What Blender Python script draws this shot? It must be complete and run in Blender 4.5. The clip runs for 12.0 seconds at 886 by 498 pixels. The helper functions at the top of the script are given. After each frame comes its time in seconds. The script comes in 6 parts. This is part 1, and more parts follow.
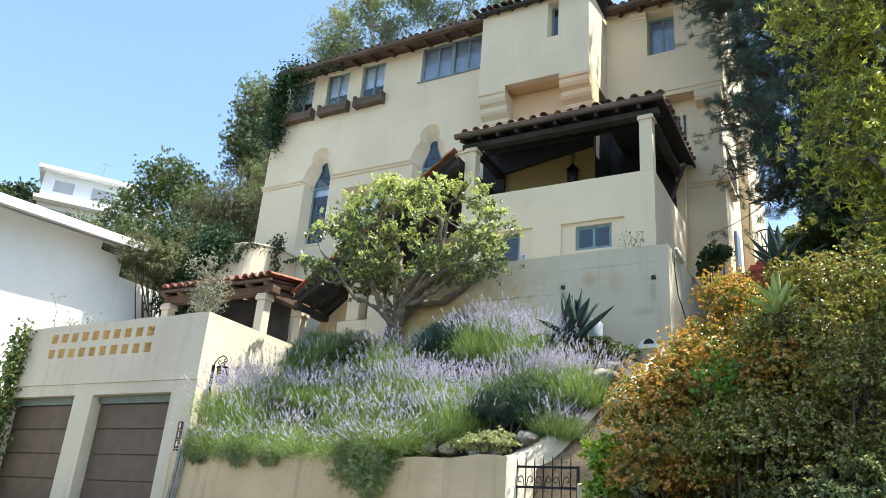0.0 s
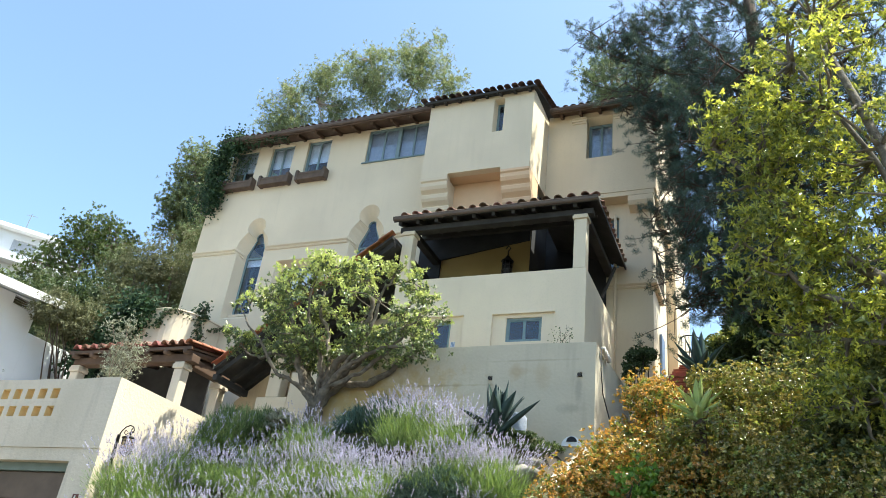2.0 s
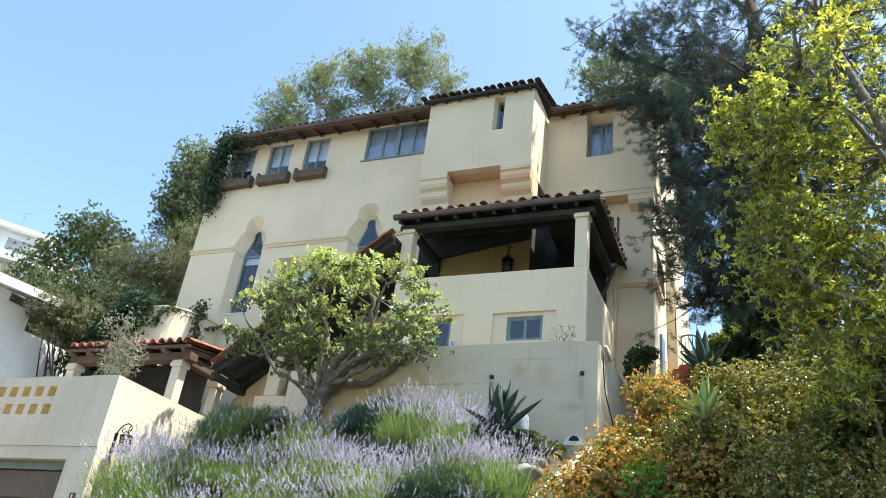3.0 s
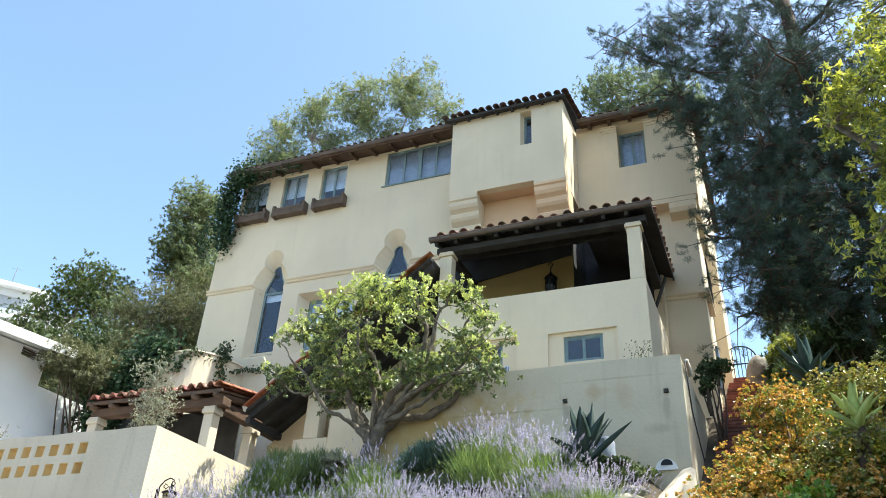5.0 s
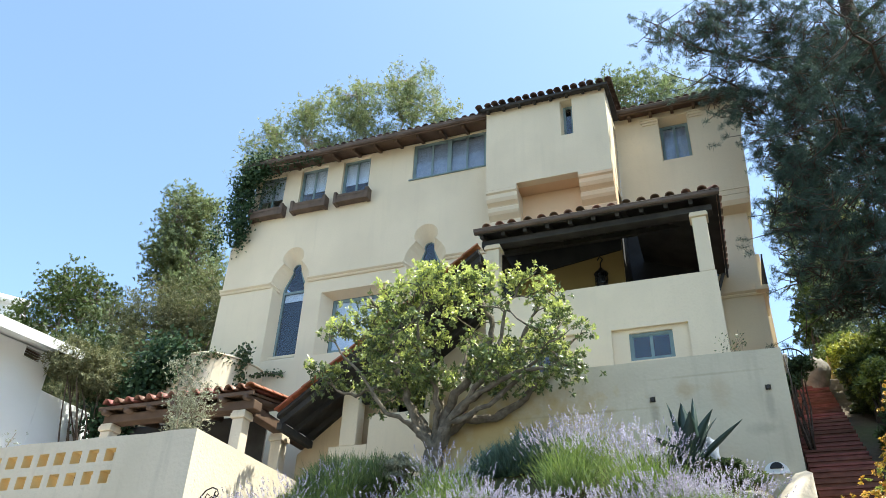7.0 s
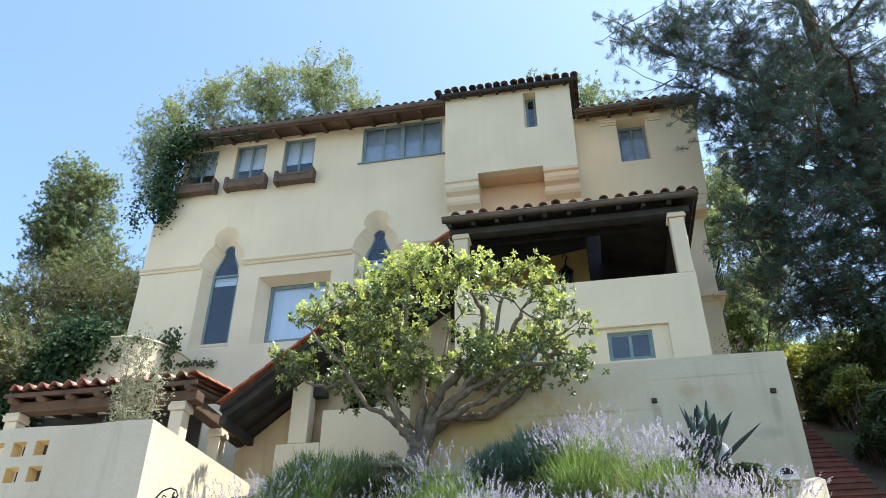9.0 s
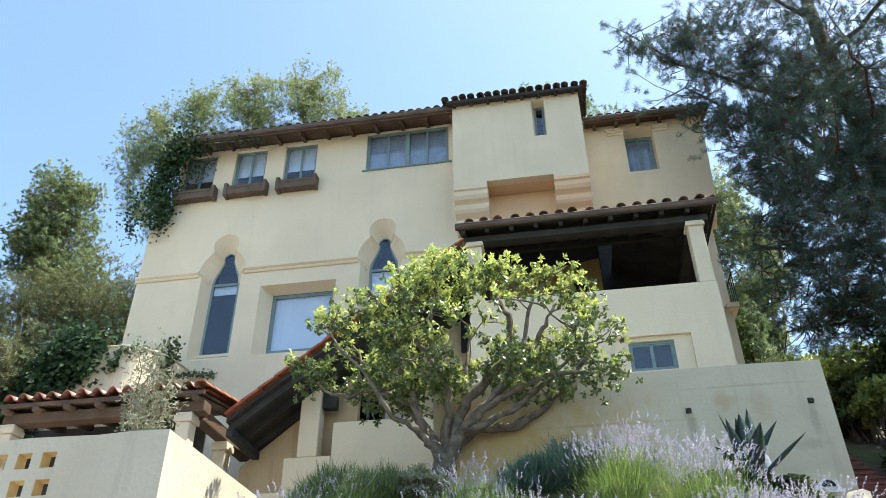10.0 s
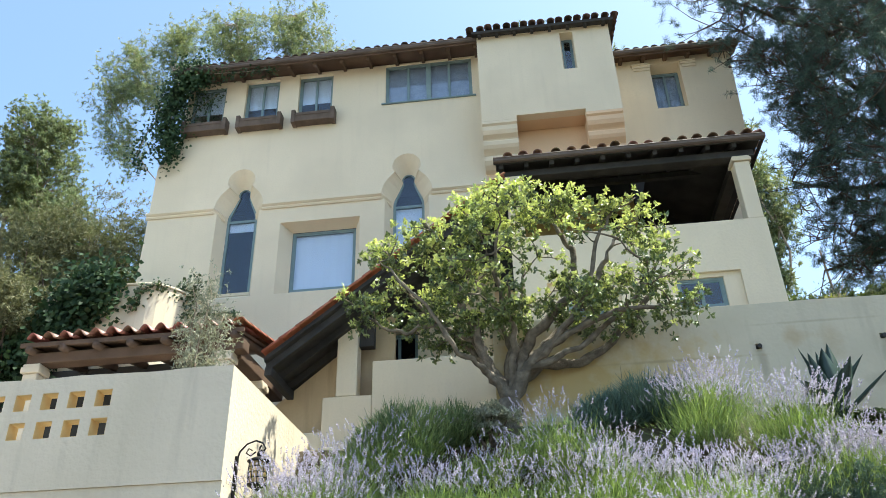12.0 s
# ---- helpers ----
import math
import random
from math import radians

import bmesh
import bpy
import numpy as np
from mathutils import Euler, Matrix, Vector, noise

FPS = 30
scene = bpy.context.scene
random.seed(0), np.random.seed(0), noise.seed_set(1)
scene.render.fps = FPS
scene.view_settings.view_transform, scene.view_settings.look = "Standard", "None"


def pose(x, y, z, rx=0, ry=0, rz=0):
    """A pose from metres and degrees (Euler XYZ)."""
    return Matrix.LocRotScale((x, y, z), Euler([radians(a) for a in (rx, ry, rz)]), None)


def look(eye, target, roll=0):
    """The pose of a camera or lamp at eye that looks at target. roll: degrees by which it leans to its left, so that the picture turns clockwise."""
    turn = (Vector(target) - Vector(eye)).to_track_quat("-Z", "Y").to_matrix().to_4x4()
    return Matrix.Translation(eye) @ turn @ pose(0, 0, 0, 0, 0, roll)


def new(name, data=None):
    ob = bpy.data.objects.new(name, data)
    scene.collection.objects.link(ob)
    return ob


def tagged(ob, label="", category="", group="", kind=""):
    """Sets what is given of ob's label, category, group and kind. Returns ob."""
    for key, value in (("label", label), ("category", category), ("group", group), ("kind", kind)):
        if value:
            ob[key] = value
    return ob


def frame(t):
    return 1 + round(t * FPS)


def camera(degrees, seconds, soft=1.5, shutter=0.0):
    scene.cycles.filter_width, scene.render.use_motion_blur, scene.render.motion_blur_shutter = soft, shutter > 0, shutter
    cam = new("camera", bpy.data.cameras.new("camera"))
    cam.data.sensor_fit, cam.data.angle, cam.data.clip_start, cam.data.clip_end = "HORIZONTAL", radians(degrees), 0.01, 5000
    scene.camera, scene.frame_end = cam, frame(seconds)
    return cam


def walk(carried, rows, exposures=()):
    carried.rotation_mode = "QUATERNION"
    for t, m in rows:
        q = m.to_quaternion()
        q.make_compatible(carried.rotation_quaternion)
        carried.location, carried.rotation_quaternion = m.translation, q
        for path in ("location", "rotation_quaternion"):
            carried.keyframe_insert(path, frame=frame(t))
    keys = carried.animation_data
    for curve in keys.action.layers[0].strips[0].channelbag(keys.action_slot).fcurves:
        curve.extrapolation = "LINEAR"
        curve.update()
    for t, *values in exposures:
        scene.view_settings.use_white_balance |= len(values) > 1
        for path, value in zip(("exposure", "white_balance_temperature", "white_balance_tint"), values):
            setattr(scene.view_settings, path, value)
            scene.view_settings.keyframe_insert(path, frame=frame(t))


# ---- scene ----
cam = camera(59.8, 12.0, soft=0.5)

PATH = [
    (0, (9.532, -17.917, -3.059), (8.601, -16.304, -2.331), 4.6),
    (0.5, (9.482, -17.934, -3.011), (8.675, -16.34, -2.112), 4.1),
    (1, (9.469, -17.881, -3.031), (8.658, -16.301, -2.11), 5.4),
    (1.5, (9.475, -17.876, -3.055), (8.689, -16.29, -2.124), 6.5),
    (2, (9.506, -17.846, -3.026), (8.751, -16.25, -2.086), 7.3),
    (2.5, (9.469, -17.837, -3.039), (8.718, -16.24, -2.098), 8.0),
    (4.3, (8.35, -17.491, -2.934), (7.638, -15.878, -1.989), 4.4),
    (4.5, (8.1, -17.445, -2.888), (7.392, -15.829, -1.945), 5.0),
    (5, (7.597, -17.263, -2.862), (6.897, -15.692, -1.842), 3.4),
    (5.5, (7.086, -17.118, -2.862), (6.424, -15.532, -1.839), 5.6),
    (6, (6.565, -16.933, -2.776), (5.92, -15.338, -1.757), 3.4),
    (6.5, (5.99, -16.666, -2.79), (5.347, -15.095, -1.732), 3.0),
    (7, (5.395, -16.565, -2.73), (4.766, -14.988, -1.672), 2.5),
    (7.5, (4.78, -16.386, -2.679), (4.183, -14.799, -1.619), -0.1),
    (9.3, (2.863, -15.888, -2.463), (2.555, -14.233, -1.383), 0.3),
    (9.5, (2.673, -15.78, -2.468), (2.365, -14.148, -1.353), -0.0),
    (10, (2.235, -15.687, -2.418), (1.97, -14.043, -1.309), -0.5),
    (10.5, (1.728, -15.623, -2.343), (1.5, -13.965, -1.247), -0.3),
    (11, (1.312, -15.494, -2.332), (1.093, -13.833, -1.24), -0.7),
    (11.5, (0.964, -15.398, -2.269), (0.749, -13.732, -1.184), 0.3),
    (12, (0.616, -15.289, -2.3), (0.425, -13.562, -1.309), -1.7),
]
walk(cam, [(t, look(eye, target, roll)) for t, eye, target, roll in PATH], exposures=[(0, 1.33, 6500, 1), (12, 1.33, 6500, 1)])

# ---- light ----
SUN_EL, SUN_AZ = radians(66), radians(83)     # azimuth from +y towards +x
world = bpy.data.worlds.new("sky")
scene.world = world
world.use_nodes = True
wn = world.node_tree
sky = wn.nodes.new("ShaderNodeTexSky")
sky.sky_type, sky.sun_disc = "NISHITA", False
sky.sun_elevation, sky.sun_rotation = SUN_EL, SUN_AZ
sky.air_density, sky.dust_density, sky.ozone_density = 1.0, 1.4, 1.6
wn.links.new(sky.outputs[0], wn.nodes["Background"].inputs[0])
wn.nodes["Background"].inputs[1].default_value = 0.15
sun = new("sun", bpy.data.lights.new("sun", "SUN"))
sun.data.energy, sun.data.angle, sun.data.color = 5.0, radians(0.5), (1.0, 0.95, 0.87)
to_sun = Vector((math.cos(SUN_EL) * math.sin(SUN_AZ), math.cos(SUN_EL) * math.cos(SUN_AZ), math.sin(SUN_EL)))
sun.rotation_euler = to_sun.to_track_quat("Z", "Y").to_euler()
sun.location = to_sun * 60

# ---- materials ----
def material(name, base, rough=0.8, var=0.12, scale=3.0, fine=60.0, bump=0.3, bump_dist=0.01, spread=0.0, metal=0.0,
             stain=None, stain_amount=0.0, stain_scale=0.8, spec=0.3, trans=0.0, streak=0.0, patches=()):
    """A Principled surface whose colour wanders at two scales, with fine relief; spread varies it from piece to piece."""
    m = bpy.data.materials.new(name)
    m.use_nodes = True
    nt = m.node_tree
    p = nt.nodes["Principled BSDF"]
    tc = nt.nodes.new("ShaderNodeTexCoord")
    geo = nt.nodes.new("ShaderNodeNewGeometry")
    def noise_at(s, detail=4.0):
        n = nt.nodes.new("ShaderNodeTexNoise")
        n.inputs["Scale"].default_value, n.inputs["Detail"].default_value = s, detail
        nt.links.new(geo.outputs["Position"], n.inputs["Vector"])
        return n
    def mix(a, b, fac, mode="MIX"):
        n = nt.nodes.new("ShaderNodeMix")
        n.data_type, n.blend_type = "RGBA", mode
        for sock, val in ((n.inputs[0], fac), (n.inputs[6], a), (n.inputs[7], b)):
            if isinstance(val, bpy.types.NodeSocket):
                nt.links.new(val, sock)
            else:
                sock.default_value = val if isinstance(val, (int, float)) else (*val, 1)
        return n.outputs[2]
    def ramp(src, lo, hi, a=0.35, b=0.65):
        n = nt.nodes.new("ShaderNodeMapRange")
        n.inputs[1].default_value, n.inputs[2].default_value = a, b
        n.inputs[3].default_value, n.inputs[4].default_value = lo, hi
        nt.links.new(src, n.inputs[0])
        return n.outputs[0]
    big, small = noise_at(scale), noise_at(fine, 2.0)
    dark = tuple(c * (1 - var) for c in base)
    lite = tuple(min(1, c * (1 + var)) for c in base)
    col = mix(dark, lite, ramp(big.outputs[0], 0, 1))
    col = mix(col, tuple(c * (1 - var * 0.8) for c in base), ramp(small.outputs[0], 0, 0.6, 0.5, 0.75))
    if stain is not None:
        st = noise_at(stain_scale, 6.0)
        col = mix(col, stain, ramp(st.outputs[0], 0, stain_amount, 0.52, 0.72))
    if streak:
        mp = nt.nodes.new("ShaderNodeMapping")
        mp.inputs["Scale"].default_value = (5.0, 5.0, 0.5)
        nt.links.new(geo.outputs["Position"], mp.inputs["Vector"])
        sn = noise_at(1.0, 5.0)
        nt.links.new(mp.outputs[0], sn.inputs["Vector"])
        col = mix(col, tuple(c * 0.62 for c in base), ramp(sn.outputs[0], 0, streak, 0.54, 0.80))
    for place, size, tone, amount in patches:        # stains and painted tints with a shape of their own
        mp = nt.nodes.new("ShaderNodeMapping")
        mp.vector_type = "TEXTURE"
        mp.inputs["Location"].default_value, mp.inputs["Scale"].default_value = place, size
        nt.links.new(geo.outputs["Position"], mp.inputs["Vector"])
        ln = nt.nodes.new("ShaderNodeVectorMath")
        ln.operation = "LENGTH"
        nt.links.new(mp.outputs[0], ln.inputs[0])
        rag = nt.nodes.new("ShaderNodeMath")
        rag.operation = "MULTIPLY_ADD"
        rag.inputs[1].default_value = 1.6
        nt.links.new(noise_at(4.5, 6.0).outputs[0], rag.inputs[0])
        nt.links.new(ln.outputs["Value"], rag.inputs[2])
        col = mix(col, tone, ramp(rag.outputs[0], amount, 0.0, 1.0, 1.75))
    if spread:
        info = nt.nodes.new("ShaderNodeObjectInfo")
        add = nt.nodes.new("ShaderNodeMath")
        add.operation = "ADD"
        nt.links.new(info.outputs["Random"], add.inputs[0])
        nt.links.new(geo.outputs["Random Per Island"], add.inputs[1])
        fr = nt.nodes.new("ShaderNodeMath")
        fr.operation = "FRACT"
        nt.links.new(add.outputs[0], fr.inputs[0])
        hsv = nt.nodes.new("ShaderNodeHueSaturation")
        nt.links.new(ramp(fr.outputs[0], 1 - spread, 1 + spread, 0, 1), hsv.inputs["Value"])
        nt.links.new(ramp(fr.outputs[0], 0.5 + spread * 0.05, 0.5 - spread * 0.05, 0, 1), hsv.inputs["Hue"])
        nt.links.new(col, hsv.inputs["Color"])
        col = hsv.outputs[0]
    nt.links.new(col, p.inputs["Base Color"])
    p.inputs["Roughness"].default_value, p.inputs["Metallic"].default_value = rough, metal
    p.inputs["Specular IOR Level"].default_value = spec
    if bump:
        b = nt.nodes.new("ShaderNodeBump")
        b.inputs["Strength"].default_value, b.inputs["Distance"].default_value = bump, bump_dist
        add = nt.nodes.new("ShaderNodeMath")
        add.operation = "MULTIPLY_ADD"
        add.inputs[1].default_value = 0.4
        nt.links.new(small.outputs[0], add.inputs[0])
        nt.links.new(big.outputs[0], add.inputs[2])
        nt.links.new(add.outputs[0], b.inputs["Height"])
        nt.links.new(b.outputs[0], p.inputs["Normal"])
    if trans:
        tr = nt.nodes.new("ShaderNodeBsdfTranslucent")
        nt.links.new(mix(col, (1.0, 1.0, 0.3), 0.35, "MULTIPLY"), tr.inputs["Color"])
        sh = nt.nodes.new("ShaderNodeMixShader")
        sh.inputs[0].default_value = trans
        nt.links.new(p.outputs[0], sh.inputs[1])
        nt.links.new(tr.outputs[0], sh.inputs[2])
        nt.links.new(sh.outputs[0], nt.nodes["Material Output"].inputs["Surface"])
    return m


def glass(name, tint=(0.6, 0.7, 0.8)):
    m = bpy.data.materials.new(name)
    m.use_nodes = True
    nt = m.node_tree
    nt.nodes.remove(nt.nodes["Principled BSDF"])
    gl, tr, fr, mx = (nt.nodes.new("ShaderNodeBsdf" + "Glossy"), nt.nodes.new("ShaderNodeBsdfTransparent"), nt.nodes.new("ShaderNodeLayerWeight"), nt.nodes.new("ShaderNodeMixShader"))
    gl.inputs["Roughness"].default_value = 0.02
    tr.inputs["Color"].default_value = (*tint, 1)
    fr.inputs["Blend"].default_value = 0.5
    pw, ma = nt.nodes.new("ShaderNodeMath"), nt.nodes.new("ShaderNodeMath")
    pw.operation, ma.operation = "POWER", "MULTIPLY_ADD"
    pw.inputs[1].default_value, ma.inputs[1].default_value, ma.inputs[2].default_value = 4.0, 0.9, 0.07
    nt.links.new(fr.outputs["Facing"], pw.inputs[0])
    nt.links.new(pw.outputs[0], ma.inputs[0])
    nt.links.new(ma.outputs[0], mx.inputs[0])
    nt.links.new(tr.outputs[0], mx.inputs[1])
    nt.links.new(gl.outputs[0], mx.inputs[2])
    nt.links.new(mx.outputs[0], nt.nodes["Material Output"].inputs["Surface"])
    return m


STUCCO = material("cream_stucco", (0.70, 0.595, 0.435), 0.9, 0.05, 0.7, 22, 0.35, 0.02, stain=(0.56, 0.47, 0.335), stain_amount=0.3, stain_scale=0.35, streak=0.14)
GARAGE = material("pale_stucco", (0.60, 0.515, 0.40), 0.9, 0.05, 0.9, 14, 0.7, 0.035, stain=(0.50, 0.43, 0.31), stain_amount=0.4, stain_scale=0.5, streak=0.45)
# wide ochre patch paints bounce from the sunlit ground; other patches are stains
TERRACE = material("weathered_stucco", (0.545, 0.485, 0.365), 0.9, 0.06, 1.1, 16, 0.45, 0.025, stain=(0.42, 0.36, 0.26), stain_amount=0.45, stain_scale=0.55, streak=0.5, patches=(((4.75, -3.6, 2.30), (0.30, 0.5, 0.22), (0.42, 0.31, 0.18), 0.6), ((5.30, -3.6, 2.22), (0.22, 0.5, 0.34), (0.44, 0.34, 0.21), 0.55), ((4.22, -3.6, 1.85), (0.10, 0.5, 0.50), (0.30, 0.26, 0.20), 0.6), ((6.05, -3.6, 1.90), (0.09, 0.5, 0.45), (0.30, 0.26, 0.20), 0.5), ((1.3, -3.6, 1.75), (2.7, 0.5, 1.1), (0.47, 0.335, 0.14), 0.9), ((2.9, -3.6, 2.05), (1.6, 0.5, 0.035), (0.34, 0.28, 0.18), 0.6), ((5.2, -3.6, 2.55), (1.2, 0.5, 0.03), (0.36, 0.31, 0.22), 0.5), ((5.9, -3.6, 1.55), (0.35, 0.5, 0.12), (0.36, 0.32, 0.24), 0.6)))
OCHRE = material("ochre_stucco", (0.29, 0.21, 0.085), 0.9, 0.07, 1.0, 20, 0.4, 0.02)
BEDWALL = material("tan_plaster", (0.55, 0.42, 0.26), 0.9, 0.10, 1.0, 18, 0.5, 0.02, stain=(0.40, 0.29, 0.18), stain_amount=0.5, streak=0.8)
WHITE = material("white_plaster", (0.72, 0.73, 0.74), 0.85, 0.03, 0.8, 30, 0.2)
# stucco with the warm bounce off the porch tiles put into its colour
WARM = material("bounce_tinted_stucco", (0.70, 0.49, 0.31), 0.9, 0.05, 0.9, 22, 0.35, 0.02, stain=(0.60, 0.40, 0.24), stain_amount=0.4, stain_scale=0.8)
WOOD = material("dark_brown_timber", (0.043, 0.040, 0.038), 0.75, 0.25, 2.5, 45, 0.5, 0.01)
BEAM = material("brown_painted_timber", (0.11, 0.068, 0.045), 0.7, 0.2, 2.0, 50, 0.5, 0.01)
PLANTER = material("weathered_brown_planter", (0.12, 0.086, 0.064), 0.8, 0.2, 4.0, 50, 0.5, 0.01)
FRAME = material("blue_green_paint", (0.19, 0.255, 0.265), 0.5, 0.1, 6, 60, 0.1)
TILE = material("terracotta_tile", (0.20, 0.083, 0.056), 0.45, 0.3, 5.0, 40, 0.5, 0.01, spread=0.45)
TILE_DARK = material("dark_clay_tile", (0.098, 0.068, 0.056), 0.75, 0.35, 5.0, 40, 0.5, 0.01, spread=0.5)
RED_TILE = material("red_clay_tile", (0.33, 0.115, 0.06), 0.65, 0.15, 5.0, 40, 0.3, 0.01, spread=0.2)
PANE = glass("window_pane", (0.86, 0.9, 0.95))
BLIND = material("white_blind", (0.85, 0.86, 0.88), 0.8, 0.03, 2.0, 80, 0.1)
ROOM = material("painted_room_shade", (0.03, 0.036, 0.06), 0.9, 0.1, 2.0, 30, 0.0)
CURTAIN = material("grey_curtain", (0.42, 0.44, 0.48), 0.9, 0.1, 8.0, 60, 0.2)
IRON = material("black_wrought_iron", (0.02, 0.02, 0.022), 0.45, 0.2, 8, 80, 0.2, metal=0.6)
DOOR = material("brown_garage_door", (0.122, 0.084, 0.058), 0.6, 0.12, 3.0, 60, 0.3, 0.005)
SAGE = material("sage_green_paint", (0.16, 0.19, 0.16), 0.6, 0.1, 3.0, 60, 0.1)
STEP = material("red_brick_step", (0.21, 0.085, 0.065), 0.8, 0.2, 5.0, 40, 0.5, 0.01, spread=0.3)
ROCK = material("grey_boulder", (0.22, 0.20, 0.175), 0.85, 0.3, 2.5, 25, 0.8, 0.04, spread=0.25)
SOIL = material("dry_hillside_soil", (0.085, 0.066, 0.045), 0.95, 0.35, 1.5, 20, 0.7, 0.05, stain=(0.10, 0.12, 0.05), stain_amount=0.8, stain_scale=0.6)
ASPHALT = material("asphalt", (0.05, 0.05, 0.052), 0.9, 0.2, 2.0, 90, 0.4, 0.01)
CONCRETE = material("pale_concrete", (0.45, 0.43, 0.40), 0.9, 0.1, 2.0, 50, 0.3, 0.01)
BARK = material("grey_brown_bark", (0.23, 0.185, 0.14), 0.9, 0.3, 6.0, 40, 0.9, 0.02)
PINEBARK = material("dark_pine_bark", (0.09, 0.065, 0.05), 0.95, 0.3, 8.0, 50, 0.9, 0.03)
PALEBARK = material("pale_eucalyptus_bark", (0.38, 0.31, 0.24), 0.85, 0.3, 2.0, 20, 0.4, 0.02)
BLUE = material("faded_blue_paint", (0.16, 0.23, 0.36), 0.6, 0.1, 3.0, 60, 0.1)
GREYMETAL = material("grey_conduit", (0.25, 0.25, 0.25), 0.5, 0.2, 5.0, 60, 0.2, metal=0.4)
DIM = material("painted_shade", (0.03, 0.031, 0.034), 0.95, 0.2, 2.0, 30, 0.0)
PORCH_TILE = material("pale_weathered_tile", (0.27, 0.165, 0.115), 0.8, 0.3, 6.0, 40, 0.5, 0.01, spread=0.45)
HOLE = material("ochre_bounce_lining", (0.60, 0.43, 0.20), 0.9, 0.06, 3.0, 30, 0.3)
GUTTER = material("brown_metal_gutter", (0.12, 0.09, 0.074), 0.55, 0.2, 2.0, 40, 0.2, 0.005)
RUST = material("dark_red_number_tile", (0.12, 0.03, 0.025), 0.4, 0.1, 8, 50, 0.1)
PALE = material("cream_paint_mark", (0.7, 0.66, 0.58), 0.6, 0.05, 8, 50, 0.0)

# ---- mesh helpers ----
class Shape:
    """Collects vertices and faces of one mesh."""
    def __init__(self):
        self.v, self.f = [], []

    def add(self, verts, faces):
        n = len(self.v)
        self.v += [tuple(p) for p in verts]
        self.f += [tuple(i + n for i in face) for face in faces]
        return self

    def box(self, x0, x1, y0, y1, z0, z1):
        return self.add([(x, y, z) for z in (z0, z1) for y in (y0, y1) for x in (x0, x1)],
                        [(0, 2, 3, 1), (4, 5, 7, 6), (0, 1, 5, 4), (2, 6, 7, 3), (0, 4, 6, 2), (1, 3, 7, 5)])

    def prism(self, outline, d0, d1, to):
        """An outline of (u, v) pushed from d0 to d1; to(u, v, d) gives the place."""
        n = len(outline)
        self.add([to(u, v, d) for d in (d0, d1) for u, v in outline],
                 [tuple(range(n))[::-1], tuple(range(n, 2 * n))] + [(i, (i + 1) % n, (i + 1) % n + n, i + n) for i in range(n)])
        return self

    def tube(self, points, radii, sides=8, cap=True):
        pts = [Vector(p) for p in points]
        if isinstance(radii, (int, float)):
            radii = [radii] * len(pts)
        radii, rings, side = [float(r) for r in radii], [], None
        for i, p in enumerate(pts):
            way = (pts[min(i + 1, len(pts) - 1)] - pts[max(i - 1, 0)]).normalized()
            if side is None:
                side = way.orthogonal().normalized()
            side = (side - way * side.dot(way)).normalized()
            up = way.cross(side)
            rings += [p + radii[i] * (math.cos(a) * side + math.sin(a) * up) for a in (math.tau * k / sides for k in range(sides))]
        faces = [(i * sides + k, i * sides + (k + 1) % sides, (i + 1) * sides + (k + 1) % sides, (i + 1) * sides + k)
                 for i in range(len(pts) - 1) for k in range(sides)]
        if cap:
            faces += [tuple(range(sides))[::-1], tuple(range(len(rings) - sides, len(rings)))]
        return self.add(rings, faces)

    def wall(self, outline, holes, d0, d1, to, insets=None):
        """A slab with holes: front at d0, back at d1. A hole may narrow to an inset outline at its back."""
        insets = insets or [h for h in holes]
        for d, hs in ((d0, holes), (d1, insets)):
            polys = [[Vector((u, v, 0)) for u, v in p] for p in (outline, *hs)]
            flat = [to(q.x, q.y, d) for p in polys for q in p]
            tris = tessellate_polygon(polys)
            self.add(flat, [t if d == d0 else t[::-1] for t in tris])
        for ring0, ring1 in [(outline, outline), *zip(holes, insets)]:
            n = len(ring0)
            self.add([to(u, v, d0) for u, v in ring0] + [to(u, v, d1) for u, v in ring1],
                     [(i, (i + 1) % n, (i + 1) % n + n, i + n) for i in range(n)])
        return self


from mathutils.geometry import tessellate_polygon
XZ = lambda u, v, d: (u, d, v)      # outline in x, z; depth in y
YZ = lambda u, v, d: (d, u, v)      # outline in y, z; depth in x
XY = lambda u, v, d: (u, v, d)


def mesh_of(name, shape, mat, smooth=False):
    me = bpy.data.meshes.new(name)
    me.from_pydata(shape.v, [], shape.f)
    bm = bmesh.new()
    bm.from_mesh(me)
    bmesh.ops.remove_doubles(bm, verts=bm.verts, dist=1e-5)
    bmesh.ops.recalc_face_normals(bm, faces=bm.faces)
    bm.to_mesh(me)
    bm.free()
    me.materials.append(mat)
    if smooth:
        me.polygons.foreach_set("use_smooth", [True] * len(me.polygons))
    return me


def part(name, shape, mat, parent=None, label="", bevel=0.0, smooth=False):
    ob = new(name, mesh_of(name, shape, mat, smooth))
    ob.parent = parent
    if bevel:
        mod = ob.modifiers.new("bevel", "BEVEL")
        mod.width, mod.segments, mod.limit_method, mod.angle_limit = bevel, 2, "ANGLE", radians(40)
    return tagged(ob, label)


def piece(name, me, parent, m):
    ob = new(name, me)
    ob.parent, ob.matrix_local = parent, m
    return ob


def thing(name, label, category, group="", kind="", at=(0, 0, 0)):
    ob = new(name)
    ob.location = at
    return tagged(ob, label, category, group, kind)


def rect(x0, x1, z0, z1):
    return [(x0, z0), (x1, z0), (x1, z1), (x0, z1)]

rng = np.random.default_rng(7)

